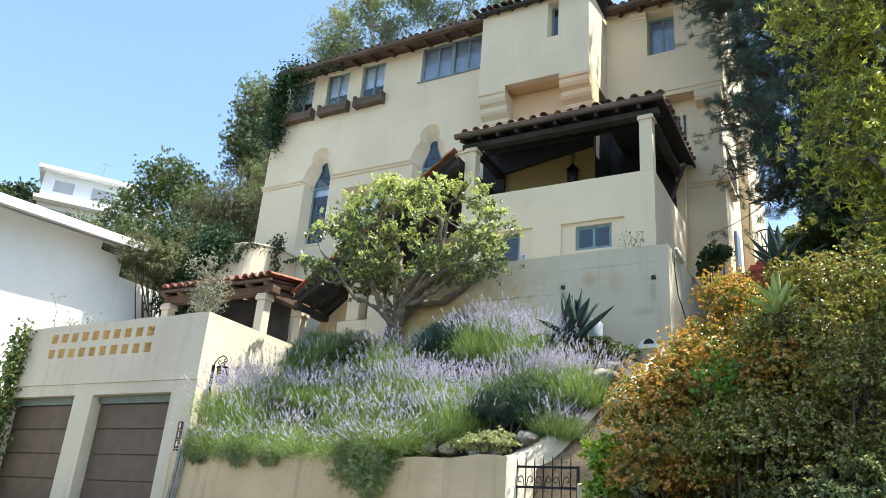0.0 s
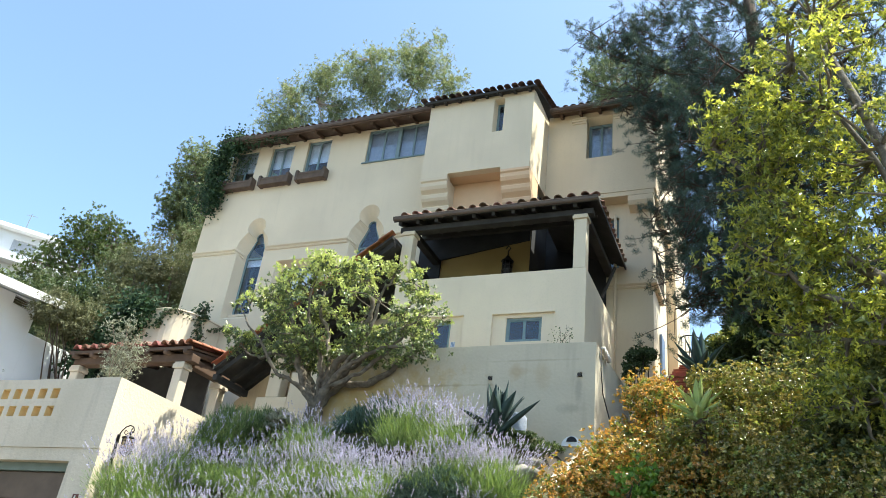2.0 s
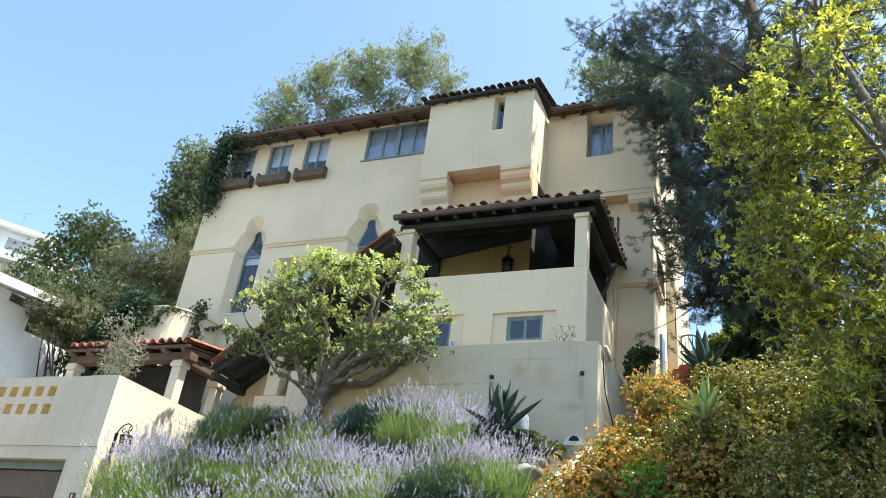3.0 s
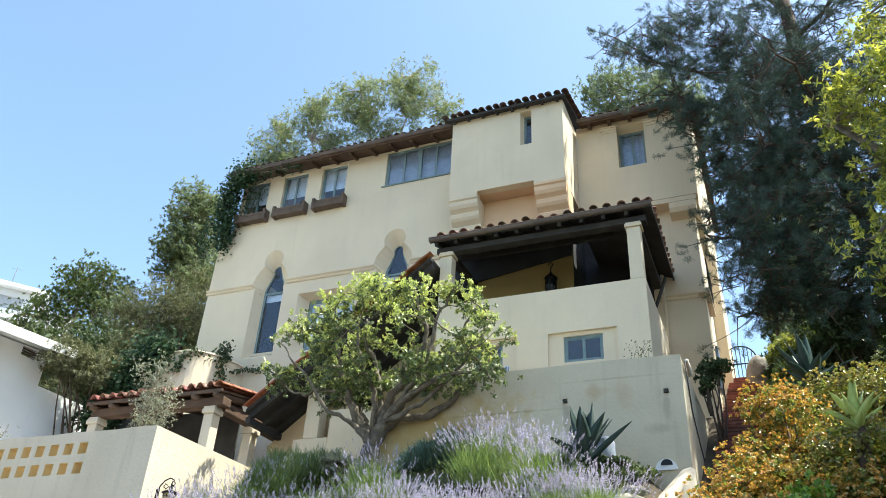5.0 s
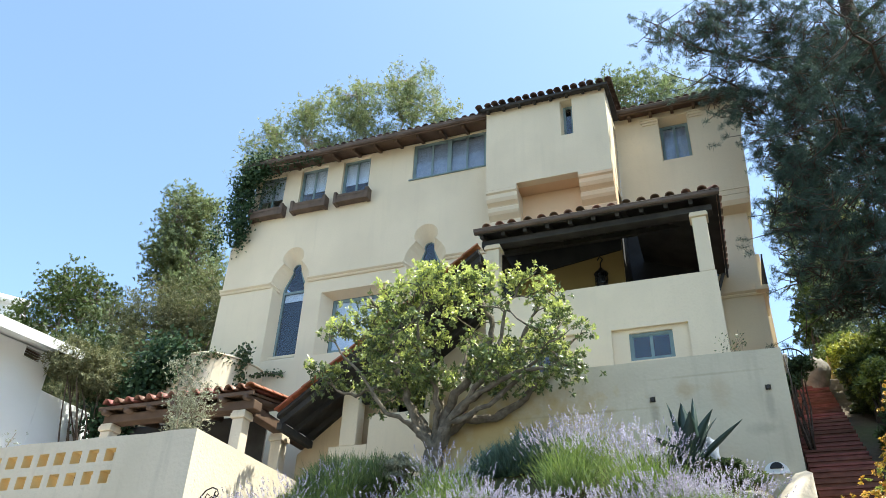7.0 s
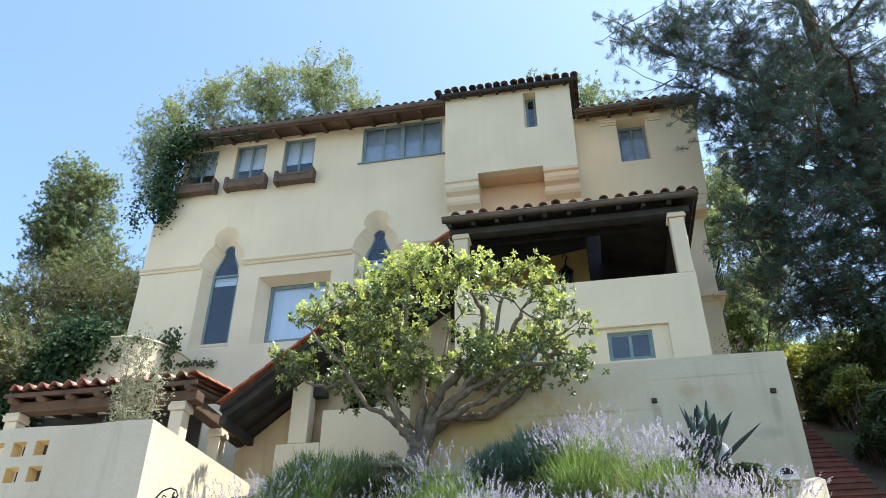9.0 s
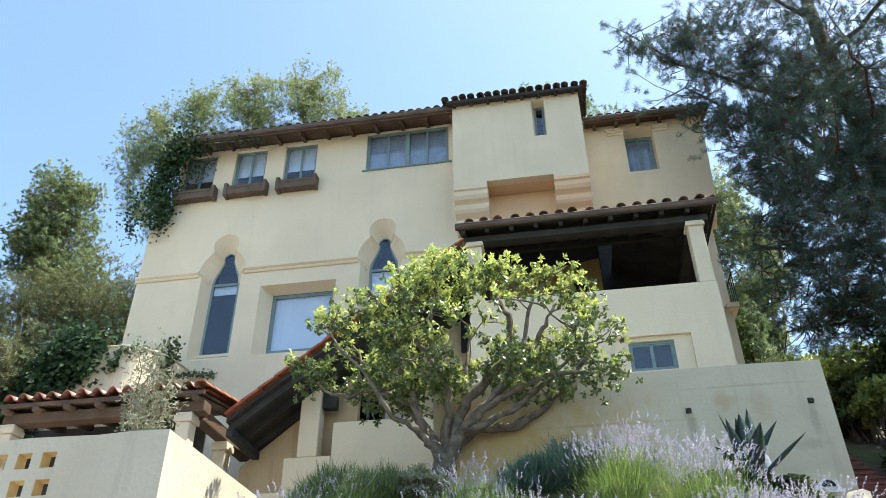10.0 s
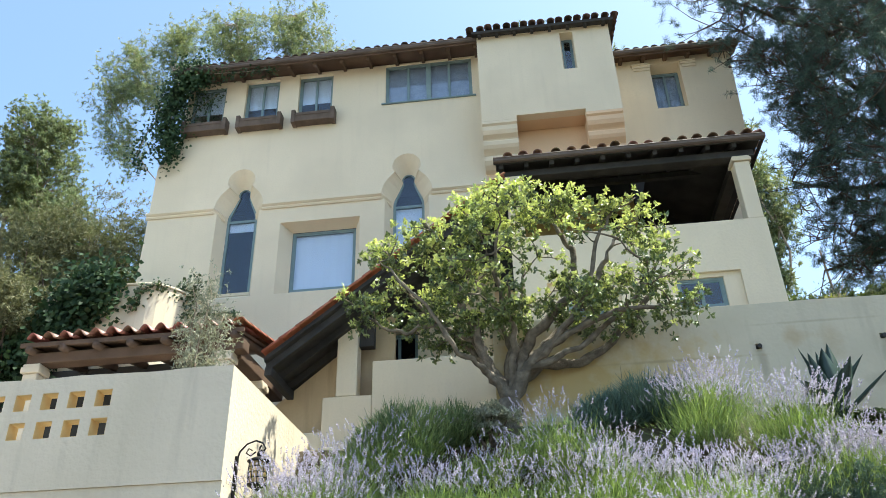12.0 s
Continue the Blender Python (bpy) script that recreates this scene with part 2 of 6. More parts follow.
# ---- ground ----
def smooth(a, b, v):
    u = np.clip((v - a) / (b - a), 0, 1)
    return u * u * (3 - 2 * u)


def ground_height(x, y):
    """Street, banked bed, stair cut and the hill that climbs behind the house."""
    street = -3.96 - 0.088 * (np.clip(x, -25, 30) - 0.5)
    street = np.where(y < -26, street - 0.25 * (np.clip(y, -80, 0) + 26) * -1, street)
    hill = -1.0 + 0.62 * (y + 5.2) + 0.0 * x
    hill = np.where(y > 6, 5.94 + 0.2 * (np.clip(y, 0, 80) - 6), hill)
    right = street + (hill - street) * smooth(-9.5, -4.5, y)
    bed = -1.75 + (1.05 + 1.75) * smooth(-6.1, -3.9, y)
    bed = np.where(y > -6.05, bed, street + 0.35 * smooth(-9, -7, y))
    bed = bed - 0.55 * smooth(-1.5, -2.4, x) * smooth(-5.4, -4.4, y)
    bed = np.where(y > -3.4, np.where(y < -0.9, 1.0, 0.4) + 1.3 * smooth(0.12, 0.38, x), bed)
    bed = np.where(y > 2, np.maximum(0.4 + 1.9 * smooth(0.12, 0.38, x), hill), bed)
    drive = street + (-2.72 - street) * smooth(-11, -6.5, y)
    drive = np.where(y > -3.0, -2.72 + 5.2 * smooth(-3, 0.5, y) + 0.0 * x, drive)
    drive = np.where(y > 0.5, 2.48 + 0.5 * (np.clip(y, 0, 8) - 0.5) + 0.2 * (np.clip(y, 8, 80) - 8), drive)
    wr = smooth(5.0, 6.6, x)
    wl = 1 - smooth(-3.5, -3.2, x)
    z = bed * (1 - wr) + right * wr
    z = z * (1 - wl) + drive * wl
    return z


def build_ground():
    xs = np.unique(np.concatenate([np.linspace(-400, -30, 24), np.linspace(-30, -12, 18), np.linspace(-12, 16, 86), np.linspace(16, 40, 20), np.linspace(40, 400, 24)]))
    ys = np.unique(np.concatenate([np.linspace(-400, -30, 24), np.linspace(-30, -10, 20), np.linspace(-10, 4, 90), np.linspace(4, 40, 36), np.linspace(40, 400, 24)]))
    gx, gy = np.meshgrid(xs, ys)
    gz = ground_height(gx, gy)
    bump = np.array([noise.noise((a * 0.7, b * 0.7, 0)) for a, b in zip(gx.ravel(), gy.ravel())]).reshape(gx.shape)
    gz = gz + bump * 0.08 * (gy > -5.9)
    n = len(xs)
    s = Shape()
    s.v = list(zip(gx.ravel().tolist(), gy.ravel().tolist(), gz.ravel().tolist()))
    s.f = [(j * n + i, j * n + i + 1, (j + 1) * n + i + 1, (j + 1) * n + i) for j in range(len(ys) - 1) for i in range(n - 1)]
    tagged(part("ground", s, SOIL, smooth=True), "steep dry hillside of brown soil", "ground", kind="structure")
    s = Shape()
    rx = np.linspace(-25, 30, 56)
    for a, b in zip(rx[:-1], rx[1:]):
        za, zb = (float(ground_height(np.array(v), np.array(-20.0))) for v in (a, b))
        s.add([(a, -24, za + 0.02), (b, -24, zb + 0.02), (b, -11.2, zb + 0.02), (a, -11.2, za + 0.02)], [(0, 1, 2, 3)])
    tagged(part("road", s, ASPHALT), "grey asphalt street climbing along the slope", "road", kind="structure")
    s = Shape()
    for a, b in zip(rx[:-1], rx[1:]):
        za, zb = (float(ground_height(np.array(v), np.array(-20.0))) for v in (a, b))
        s.add([(a, -11.2, za + 0.15), (b, -11.2, zb + 0.15), (b, -9.9, zb + 0.15), (a, -9.9, za + 0.15),
               (a, -11.2, za - 0.1), (b, -11.2, zb - 0.1)], [(0, 1, 2, 3), (4, 5, 1, 0)])
    tagged(part("pavement", s, CONCRETE), "pale concrete pavement with a kerb", "pavement", kind="structure")


build_ground()

# ---- house ----
house = thing("house", "three-storey cream stucco villa with clay tile roofs", "house", kind="", at=(0, 0, 2.3))


def hpart(name, shape, mat, label="", bevel=0.0, parent=None, smooth=False):
    """A part of the house, in world places."""
    top = parent or house
    ob = part(name, shape, mat, top, label, bevel, smooth)
    ob.matrix_parent_inverse = Matrix.Translation(-Vector(house.location)) if top is house else Matrix()
    return ob

YF, YT, YW = 0.68, 0.0, 1.75         # fronts: left wing, tower, right wing
YP = -1.44                            # front of the porch


def window(name, x0, x1, z0, z1, y, cols=2, sill=True, blind=0.0, parent=None, fw=0.05, label="blue-green painted casement window", curtain=False):
    """A casement window at depth y that fills an opening: frame, posts, panes, sill and what hangs behind."""
    w = hpart(name, Shape().box(x0, x0 + fw, y, y + 0.07, z0, z1).box(x1 - fw, x1, y, y + 0.07, z0, z1)
              .box(x0 + fw, x1 - fw, y, y + 0.07, z1 - fw, z1).box(x0 + fw, x1 - fw, y, y + 0.07, z0, z0 + fw), FRAME, label)
    step = (x1 - x0 - 2 * fw) / cols
    for k in range(cols):
        a = x0 + fw + k * step
        b = a + step
        s = 0.032
        part("sash", Shape().box(a, a + s, y + 0.015, y + 0.055, z0 + fw, z1 - fw).box(b - s, b, y + 0.015, y + 0.055, z0 + fw, z1 - fw)
             .box(a + s, b - s, y + 0.015, y + 0.055, z1 - fw - s, z1 - fw).box(a + s, b - s, y + 0.015, y + 0.055, z0 + fw, z0 + fw + s), FRAME, w)
        p = part("pane", Shape().box(a + s, b - s, y + 0.03, y + 0.036, z0 + fw + s, z1 - fw - s), PANE, w)
        p.visible_shadow = False
    if sill:
        part("sill", Shape().box(x0 - 0.06, x1 + 0.06, y - 0.30, y + 0.02, z0 - 0.06, z0 - 0.003), STUCCO, w, "", 0.01)
    if blind:
        s = Shape()
        zb = z1 - (z1 - z0) * blind
        n = 10
        pts = [(x0 + 0.02 + (x1 - x0 - 0.04) * i / n, y + 0.085 + 0.010 * (i % 2)) for i in range(n + 1)]
        for (xa, ya), (xb, yb) in zip(pts[:-1], pts[1:]):
            s.add([(xa, ya, zb), (xb, yb, zb), (xb, yb, z1), (xa, ya, z1)], [(0, 1, 2, 3)])
        part("blind", s, CURTAIN if curtain else BLIND, w, "pale hanging blind")
    return w


# left wing front with its openings
WIN = [(-8.18, -7.20, 11.42, 12.82), (-6.61, -5.64, 11.42, 12.84), (-5.07, -4.10, 11.42, 12.85)]
BIG = (-2.61, -0.22, 11.55, 12.90)
PIC = (-5.27, -3.21, 6.02, 8.02)
AX = (-6.42, -2.03)
def shell_arch(cx, jamb, lobe_r, lobe_z):
    """An opening with straight jambs, a petal on each side above the band, a pinched neck and a round lobe."""
    right = [(cx + u, v) for u, v in jamb]
    a0 = math.asin(max(-1, min(1, (jamb[-1][1] - lobe_z) / lobe_r)))
    for k in range(1, 9):
        a = a0 + (math.pi / 2 - a0) * k / 8
        right.append((cx + lobe_r * math.cos(a), lobe_z + lobe_r * math.sin(a)))
    return right + [(2 * cx - u, v) for u, v in right[-2::-1]]


face_arch = [shell_arch(c, ((0.56, 6.00), (0.56, 8.45), (0.64, 8.53), (0.65, 8.70), (0.60, 8.89), (0.50, 9.06), (0.39, 9.18), (0.31, 9.27)), 0.37, 9.44) for c in AX]
glass_arch = [shell_arch(c, ((0.40, 6.24), (0.40, 8.42), (0.395, 8.49), (0.37, 8.59), (0.31, 8.72), (0.24, 8.87), (0.18, 9.02), (0.145, 9.11)), 0.17, 9.20) for c in AX]
pic_in = rect(-5.02, -3.38, 6.20, 7.88)
outline = [(-8.86, 2.3), (0.02, 2.3), (0.02, 12.95), (-8.32, 12.95), (-8.32, 11.15), (-8.40, 10.95), (-8.72, 10.50), (-8.84, 10.1)]
LOW = (-2.66, -1.78, 3.25, 4.75)
holes = [rect(*w) for w in WIN] + [rect(*BIG), rect(*LOW), rect(*PIC)] + face_arch
insets = [rect(*w) for w in WIN] + [rect(*BIG), rect(*LOW), pic_in] + glass_arch
hpart("left_wing_wall", Shape().wall(outline, holes, YF, YF + 0.34, XZ, insets), STUCCO, "smooth cream stucco front wall")
for w in WIN:
    window("window", *w, YF + 0.10, 2, sill=False, blind=0.62)
big = window("window", *BIG, YF + 0.05, 4, sill=False, blind=1.0, curtain=True, label="wide four-light window with blue-green frame", fw=0.06)
part("post", Shape().box(-1.48, -1.35, YF + 0.03, YF + 0.13, 11.61, 12.84), FRAME, big)
part("sill", Shape().box(-2.71, -0.13, YF - 0.05, YF + 0.048, 11.51, 11.547), FRAME, big, "thin weathered sill", 0.006)
window("window", -5.02, -3.38, 6.20, 7.88, YF + 0.36, 1, sill=False, blind=1.0, label="picture window with its white blind drawn", fw=0.05)
for c, g, zb in zip(AX, glass_arch, (8.11, 7.3)):
    inner = [(c + (u - c) * 0.84, 6.24 + (v - 6.24) * 0.982 + 0.03) for u, v in g]
    w = hpart("arched_window", Shape().wall(g, [inner], YF + 0.345, YF + 0.41, XZ), FRAME, "tall bottle-shaped window with blue-green frame")
    part("transom", Shape().box(c - 0.38, c + 0.38, YF + 0.35, YF + 0.40, 8.35, 8.42), FRAME, w)
    p = part("pane", Shape().prism(inner, YF + 0.372, YF + 0.38, XZ), PANE, w)
    p.visible_shadow = False
    part("blind", Shape().box(c - 0.35, c + 0.35, YF + 0.43, YF + 0.44, zb, 8.36), BLIND, w, "white roller blind half down")
    part("sill", Shape().box(c - 0.48, c + 0.48, YF + 0.20, YF + 0.36, 6.16, 6.237), STUCCO, w)

window("window", *LOW, YF + 0.10, 2, sill=False)

# moulded band between the arches: two rolls over a fillet
def band(x0, x1, z, y, ends=(0, 0)):
    s = Shape()
    prof = [(0, -0.10), (-0.035, -0.09), (-0.055, -0.05), (-0.03, -0.02), (-0.06, 0.0), (-0.09, 0.03), (-0.09, 0.07), (-0.03, 0.09), (0, 0.10)]
    s.prism(prof, x0, x1, lambda u, v, d: (d, y + u, z + v))
    return s
for a, b in ((-8.88, -7.07), (-5.77, -2.68), (-1.38, 0.0)):
    hpart("string_course", band(a, b, 8.55, YF - 0.002), STUCCO, "moulded stucco band")
for c in AX:                         # the band bends down into the reveals of the arches
    for sgn in (-1, 1):
        s = Shape()
        a, b = c + sgn * 0.65, c + sgn * 0.41
        prof = [(0, -0.10), (-0.055, -0.05), (-0.03, -0.02), (-0.09, 0.05), (0, 0.10)]
        vs = [(a, YF - 0.002 + u, 8.55 + v) for u, v in prof] + [(b, YF + 0.24 + u, 8.41 + v) for u, v in prof]
        s.add(vs, [(i, (i + 1) % 5, (i + 1) % 5 + 5, i + 5) for i in range(5)] + [(4, 3, 2, 1, 0), (5, 6, 7, 8, 9)])
        hpart("string_return", s, STUCCO)

for c in AX:                         # ribs that part the lobe from the petals of each arch head
    for sgn in (-1, 1):
        hpart("arch_rib", Shape().tube([(c + sgn * 0.315, YF - 0.004, 9.27), (c + sgn * 0.22, YF + 0.18, 9.19), (c + sgn * 0.15, YF + 0.335, 9.115)], [0.022, 0.016, 0.010], 6), STUCCO)

# sides, back and floors of the left wing and the core
hpart("left_side_wall", Shape().box(-8.84, -8.54, YF + 0.345, 9.0, 2.3, 10.2).box(-8.28, -8.0, YF + 0.345, 9.0, 10.2, 12.93), STUCCO, "plain stucco side wall")
hpart("back_wall", Shape().box(-8.4, 6.7, 9.0, 9.3, 2.3, 12.9), STUCCO, "plain stucco back wall")
# unseen floors and partition, coloured near black for the dimness of the rooms
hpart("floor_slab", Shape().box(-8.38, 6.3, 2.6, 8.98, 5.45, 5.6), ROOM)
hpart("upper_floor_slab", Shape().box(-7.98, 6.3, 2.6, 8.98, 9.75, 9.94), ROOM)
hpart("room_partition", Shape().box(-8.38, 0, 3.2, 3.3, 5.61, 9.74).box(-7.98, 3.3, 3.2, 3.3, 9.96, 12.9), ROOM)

# tower: box on two stepped brackets, with a soffit and a niche between them
slit = rect(2.20, 2.55, 11.51, 12.78)
slit_in = rect(2.25, 2.53, 11.55, 12.74)
hpart("tower_front", Shape().wall([(0, 10.05), (0.88, 10.05), (0.88, 10.15), (2.60, 10.15), (2.60, 10.05), (3.5, 10.05), (3.5, 12.98), (0, 12.98)], [slit], YT, YT + 0.25, XZ, [slit_in]), STUCCO, "projecting stucco bay front")
window("window", 2.25, 2.53, 11.55, 12.74, YT + 0.25, 1, sill=False, fw=0.03, label="narrow slit window")
hpart("tower_side", Shape().box(0, 0.25, 0.252, YF - 0.002, 10.05, 12.98), STUCCO)
hpart("tower_side", Shape().box(3.25, 3.5, 0.252, YW - 0.002, 10.05, 12.98), STUCCO, "sunlit stucco side of the bay")
# soffit, niche and right bracket in WARM carry that painted bounce
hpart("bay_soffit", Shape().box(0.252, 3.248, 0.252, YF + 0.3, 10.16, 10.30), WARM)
hpart("niche_wall", Shape().wall(rect(0.022, 3.49, 2.3, 10.15), [rect(0.9, 1.95, 4.6, 6.85), rect(2.35, 2.55, 6.3, 6.6)], YF, YF + 0.3, XZ), WARM, "stucco wall under the bay with warm bounce in its colour")
def bracket(x0, x1):
    prof = [(YF - 0.003, 10.046), (0.0, 10.046), (0.0, 9.97), (0.05, 9.93), (0.05, 9.80), (0.10, 9.70), (0.20, 9.63), (0.22, 9.60),
            (0.20, 9.56), (0.21, 9.46), (0.26, 9.38), (0.36, 9.30), (0.40, 9.26), (0.38, 9.22), (0.39, 9.12), (0.46, 9.02), (0.56, 8.94), (YF - 0.003, 8.90)]
    return Shape().prism(prof, x0, x1, lambda u, v, d: (d, u, v))
hpart("bracket", bracket(0.0, 0.88), STUCCO, "stepped stucco corbel")
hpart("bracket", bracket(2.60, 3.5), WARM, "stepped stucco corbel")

# right wing: upper wall overhangs a lower one on corbels
RW = rect(4.76, 5.58, 11.32, 12.90)
RWI = rect(4.77, 5.57, 11.42, 12.80)
hpart("right_wing_wall", Shape().wall([(3.502, 9.95), (6.86, 9.95), (7.00, 13.14), (3.502, 13.14)], [RW], YW, YW + 0.32, XZ, [RWI]), STUCCO, "cream stucco upper wall")
window("window", 4.77, 5.57, 11.42, 12.80, YW + 0.33, 2, sill=False, blind=1.0, curtain=True)
for a, b in ((4.24, 4.76), (5.58, 6.02)):
    s = Shape()
    for z0, z1, d in ((12.70, 12.78, 0.03), (12.78, 12.86, 0.06), (12.86, 12.92, 0.09)):
        s.box(a + (0.09 - d), b - 0.0, YW - d, YW - 0.002, z0, z1)
    hpart("window_capital", s, STUCCO, "small stucco moulding")
hpart("wing_soffit", Shape().box(3.502, 6.80, YW + 0.02, 2.4, 9.80, 9.948), STUCCO)
for a, b in ((4.6, 5.25), (6.05, 6.78)):
    hpart("corbel", Shape().prism([(YW + 0.03, 9.795), (YW + 0.03, 9.62), (YW + 0.10, 9.50), (2.198, 9.42), (2.198, 9.795)], a, b, lambda u, v, d: (d, u, v)), STUCCO, "stucco corbel under the upper wall")
lower_hole = rect(5.15, 5.72, 7.6, 9.3)
hpart("wing_lower_wall", Shape().wall(rect(3.502, 6.68, 2.3, 9.796), [lower_hole], 2.2, 2.5, XZ), STUCCO, "shaded stucco lower wall")
window("window", 5.15, 5.72, 7.6, 9.3, 2.32, 1, sill=False)
hpart("wing_band", band(5.4, 6.72, 7.0, 2.198), STUCCO, "moulded stucco band")
hpart("right_side_wall", Shape().box(6.38, 6.68, 2.502, 5.0, 2.3, 9.796).prism([(6.50, 9.8), (6.845, 9.8), (6.975, 12.95), (6.50, 12.95)], YW + 0.322, 9.0, XZ)
      .box(6.69, 6.98, 5.0, 9.0, 4.0, 9.7), STUCCO, "sunlit stucco side wall")
hpart("drainpipe", Shape().tube([(5.62, 2.13, 2.4), (5.62, 2.13, 7.4), (5.62, 2.13, 9.35)], 0.045, 8), STUCCO, "painted drainpipe", smooth=True)

# ---- roofs ----
def tile_mesh(name, mat, r=0.105, length=0.42, taper=0.82, thick=0.016, n=7):
    s = Shape()
    rings = []
    for y, k in ((0, 1.0), (length, taper)):
        for rad in (r * k, r * k - thick):
            rings.append([(rad * math.cos(math.pi * i / n), y, 0.82 * rad * math.sin(math.pi * i / n)) for i in range(n + 1)])
    for g in rings:
        s.v += g
    m = n + 1
    for i in range(n):
        s.f += [(i, i + 1, 2 * m + i + 1, 2 * m + i), (m + i + 1, m + i, 3 * m + i, 3 * m + i + 1), (i + 1, i, m + i, m + i + 1)]
    s.f += [(0, 2 * m, 3 * m, m), (n, m + n, 3 * m + n, 2 * m + n)]
    return mesh_of(name, s, mat, True)


def wave_tile(name, mat, pitch=0.28, h=0.10, length=0.42, thick=0.02, n=12):
    """A one-piece clay tile: a raised roll beside a shallow pan."""
    s = Shape()
    for y, lift in ((0, 0.0), (length, -0.012)):
        for t in (0, thick):
            for i in range(n + 1):
                u = i / n
                roll = math.sin(math.pi * u / 0.62) ** 0.8 if 0 < u < 0.62 else -0.22 * math.sin(math.pi * (u - 0.62) / 0.38) if 0.62 < u < 1 else 0.0
                s.v.append(((u - 0.31) * (pitch + 0.02), y, h * roll + lift - t))
    m = n + 1
    for i in range(n):
        s.f += [(i, i + 1, 2 * m + i + 1, 2 * m + i), (m + i + 1, m + i, 3 * m + i, 3 * m + i + 1), (i + 1, i, m + i, m + i + 1)]
    s.f += [(0, 2 * m, 3 * m, m), (n, m + n, 3 * m + n, 2 * m + n)]
    return mesh_of(name, s, mat, True)


TILES = {m: tile_mesh("roof_tile", m) for m in (TILE, TILE_DARK, RED_TILE, PORCH_TILE)}


def frame_of(origin, along, up):
    """A pose whose x runs along the eave and whose y runs up the slope."""
    x, y = Vector(along).normalized(), Vector(up).normalized()
    z = x.cross(y).normalized()
    return Matrix((x, y, z)).transposed().to_4x4(), Vector(origin)


def tiles_on(roof, mat, origin, along, up, width, depth, keep=lambda u, v: True, pitch=0.245, rows_single=3, lift=0.03, jitter=0.012, me=None):
    """Rows of half-round tiles; the rows next to the eave are single pieces, the rest one field."""
    rot, o = frame_of(origin, along, up)
    x, y, z = rot.col[0].xyz, rot.col[1].xyz, rot.col[2].xyz
    field = Shape()
    me = me or TILES[mat]
    base_v = [v.co.copy() for v in me.vertices]
    base_f = [tuple(p.vertices) for p in me.polygons]
    rows, cols = int(depth / 0.35), int(width / pitch)
    off = (width - cols * pitch) / 2 + pitch / 2
    for r in range(rows):
        for c in range(cols):
            u, v = off + c * pitch, r * 0.35
            if not keep(u, v):
                continue
            j = rng.normal(0, jitter, 3)
            p = o + x * (u + j[0]) + y * (v + (0 if r else j[1])) + z * (lift + abs(j[2]) * 0.6)
            turn = Matrix.Rotation(rng.normal(0, 0.03), 4, "Z") @ Matrix.Rotation(0.045 + rng.normal(0, 0.012), 4, "X")
            m = Matrix.Translation(p) @ rot @ turn
            if r < rows_single:
                piece("tile", me, roof, m)
            else:
                field.add([m @ q for q in base_v], base_f)
    if field.v:
        tagged(part("tile_field", field, mat, roof, smooth=True), kind="stuff")


def roof_part(name, shape, mat, label, parent=None):
    ob = hpart(name, shape, mat, label, parent=parent)
    return ob


def slope_slab(p0, along, up, width, depth, t=0.07):
    rot, o = frame_of(p0, along, up)
    x, y, z = (rot.col[i].xyz for i in range(3))
    vs = [o + x * u + y * v + z * w for w in (-t, 0) for v in (0, depth) for u in (0, width)]
    return Shape().add(vs, [(0, 2, 3, 1), (4, 5, 7, 6), (0, 1, 5, 4), (2, 6, 7, 3), (0, 4, 6, 2), (1, 3, 7, 5)])


def pitch_up(deg):
    return (0, math.cos(radians(deg)), math.sin(radians(deg)))


def eave_timbers(roof, x0, x1, y_tip, y_wall, z, step, mat=WOOD, first=0.3, h=0.13, w=0.09, deg=16):
    """Rafter tails with cut ends, from the wall to the eave."""
    t = math.tan(radians(deg))
    x = x0 + first
    while x < x1:
        s = Shape().prism([(y_tip + 0.06, z - 0.075), (y_tip + 0.09, z - 0.10 - h * 0.4), (y_tip + 0.2, z - 0.07 - h + t * 0.2), (y_wall, z - 0.07 - h + t * (y_wall - y_tip)), (y_wall, z - 0.075 + t * (y_wall - y_tip))],
                          x - w / 2, x + w / 2, lambda u, v, d: (d, u, v))
        part("rafter_tail", s, mat, roof)
        x += step


def gutter_run(x0, x1, y, z, deep=0.085, out=0.09):
    """A half-round gutter with a rolled lip, along x."""
    prof = [(0, 0), (-out * 0.55, 0.0), (-out * 0.9, deep * 0.35), (-out, deep), (-out - 0.014, deep + 0.004), (-out - 0.008, deep + 0.022), (-out + 0.012, deep + 0.02), (-out + 0.012, deep * 0.4), (-out * 0.5, 0.014), (0, 0.014)]
    return Shape().prism(prof, x0, x1, lambda u, v, d: (d, y + u, z + v))


def gable_roof(name, x0, x1, y_eave, z, depth_y, deg, mat, label, y_wall, step=0.74, timber=WOOD):
    up = pitch_up(deg)
    L = depth_y / math.cos(radians(deg))
    r = roof_part(name, slope_slab((x0, y_eave, z), (1, 0, 0), up, x1 - x0, L), timber, label)
    tiles_on(r, mat, (x0, y_eave - 0.07, z), (1, 0, 0), up, x1 - x0, L, lift=0.055, pitch=0.255)
    back = slope_slab((x1, y_eave + 2 * depth_y, z), (-1, 0, 0), (0, -up[1], up[2]), x1 - x0, L)
    part("back_slope", back, timber, r)
    part("fascia", Shape().box(x0, x1, y_eave - 0.025, y_eave + 0.02, z - 0.11, z + 0.012), timber, r, "brown timber fascia board", 0.006)
    part("gutter", gutter_run(x0 - 0.03, x1 + 0.02, y_eave - 0.03, z - 0.06), GUTTER, r, "brown metal eave gutter")
    eave_timbers(r, x0, x1, y_eave, y_wall, z, step, timber, deg=deg)
    return r


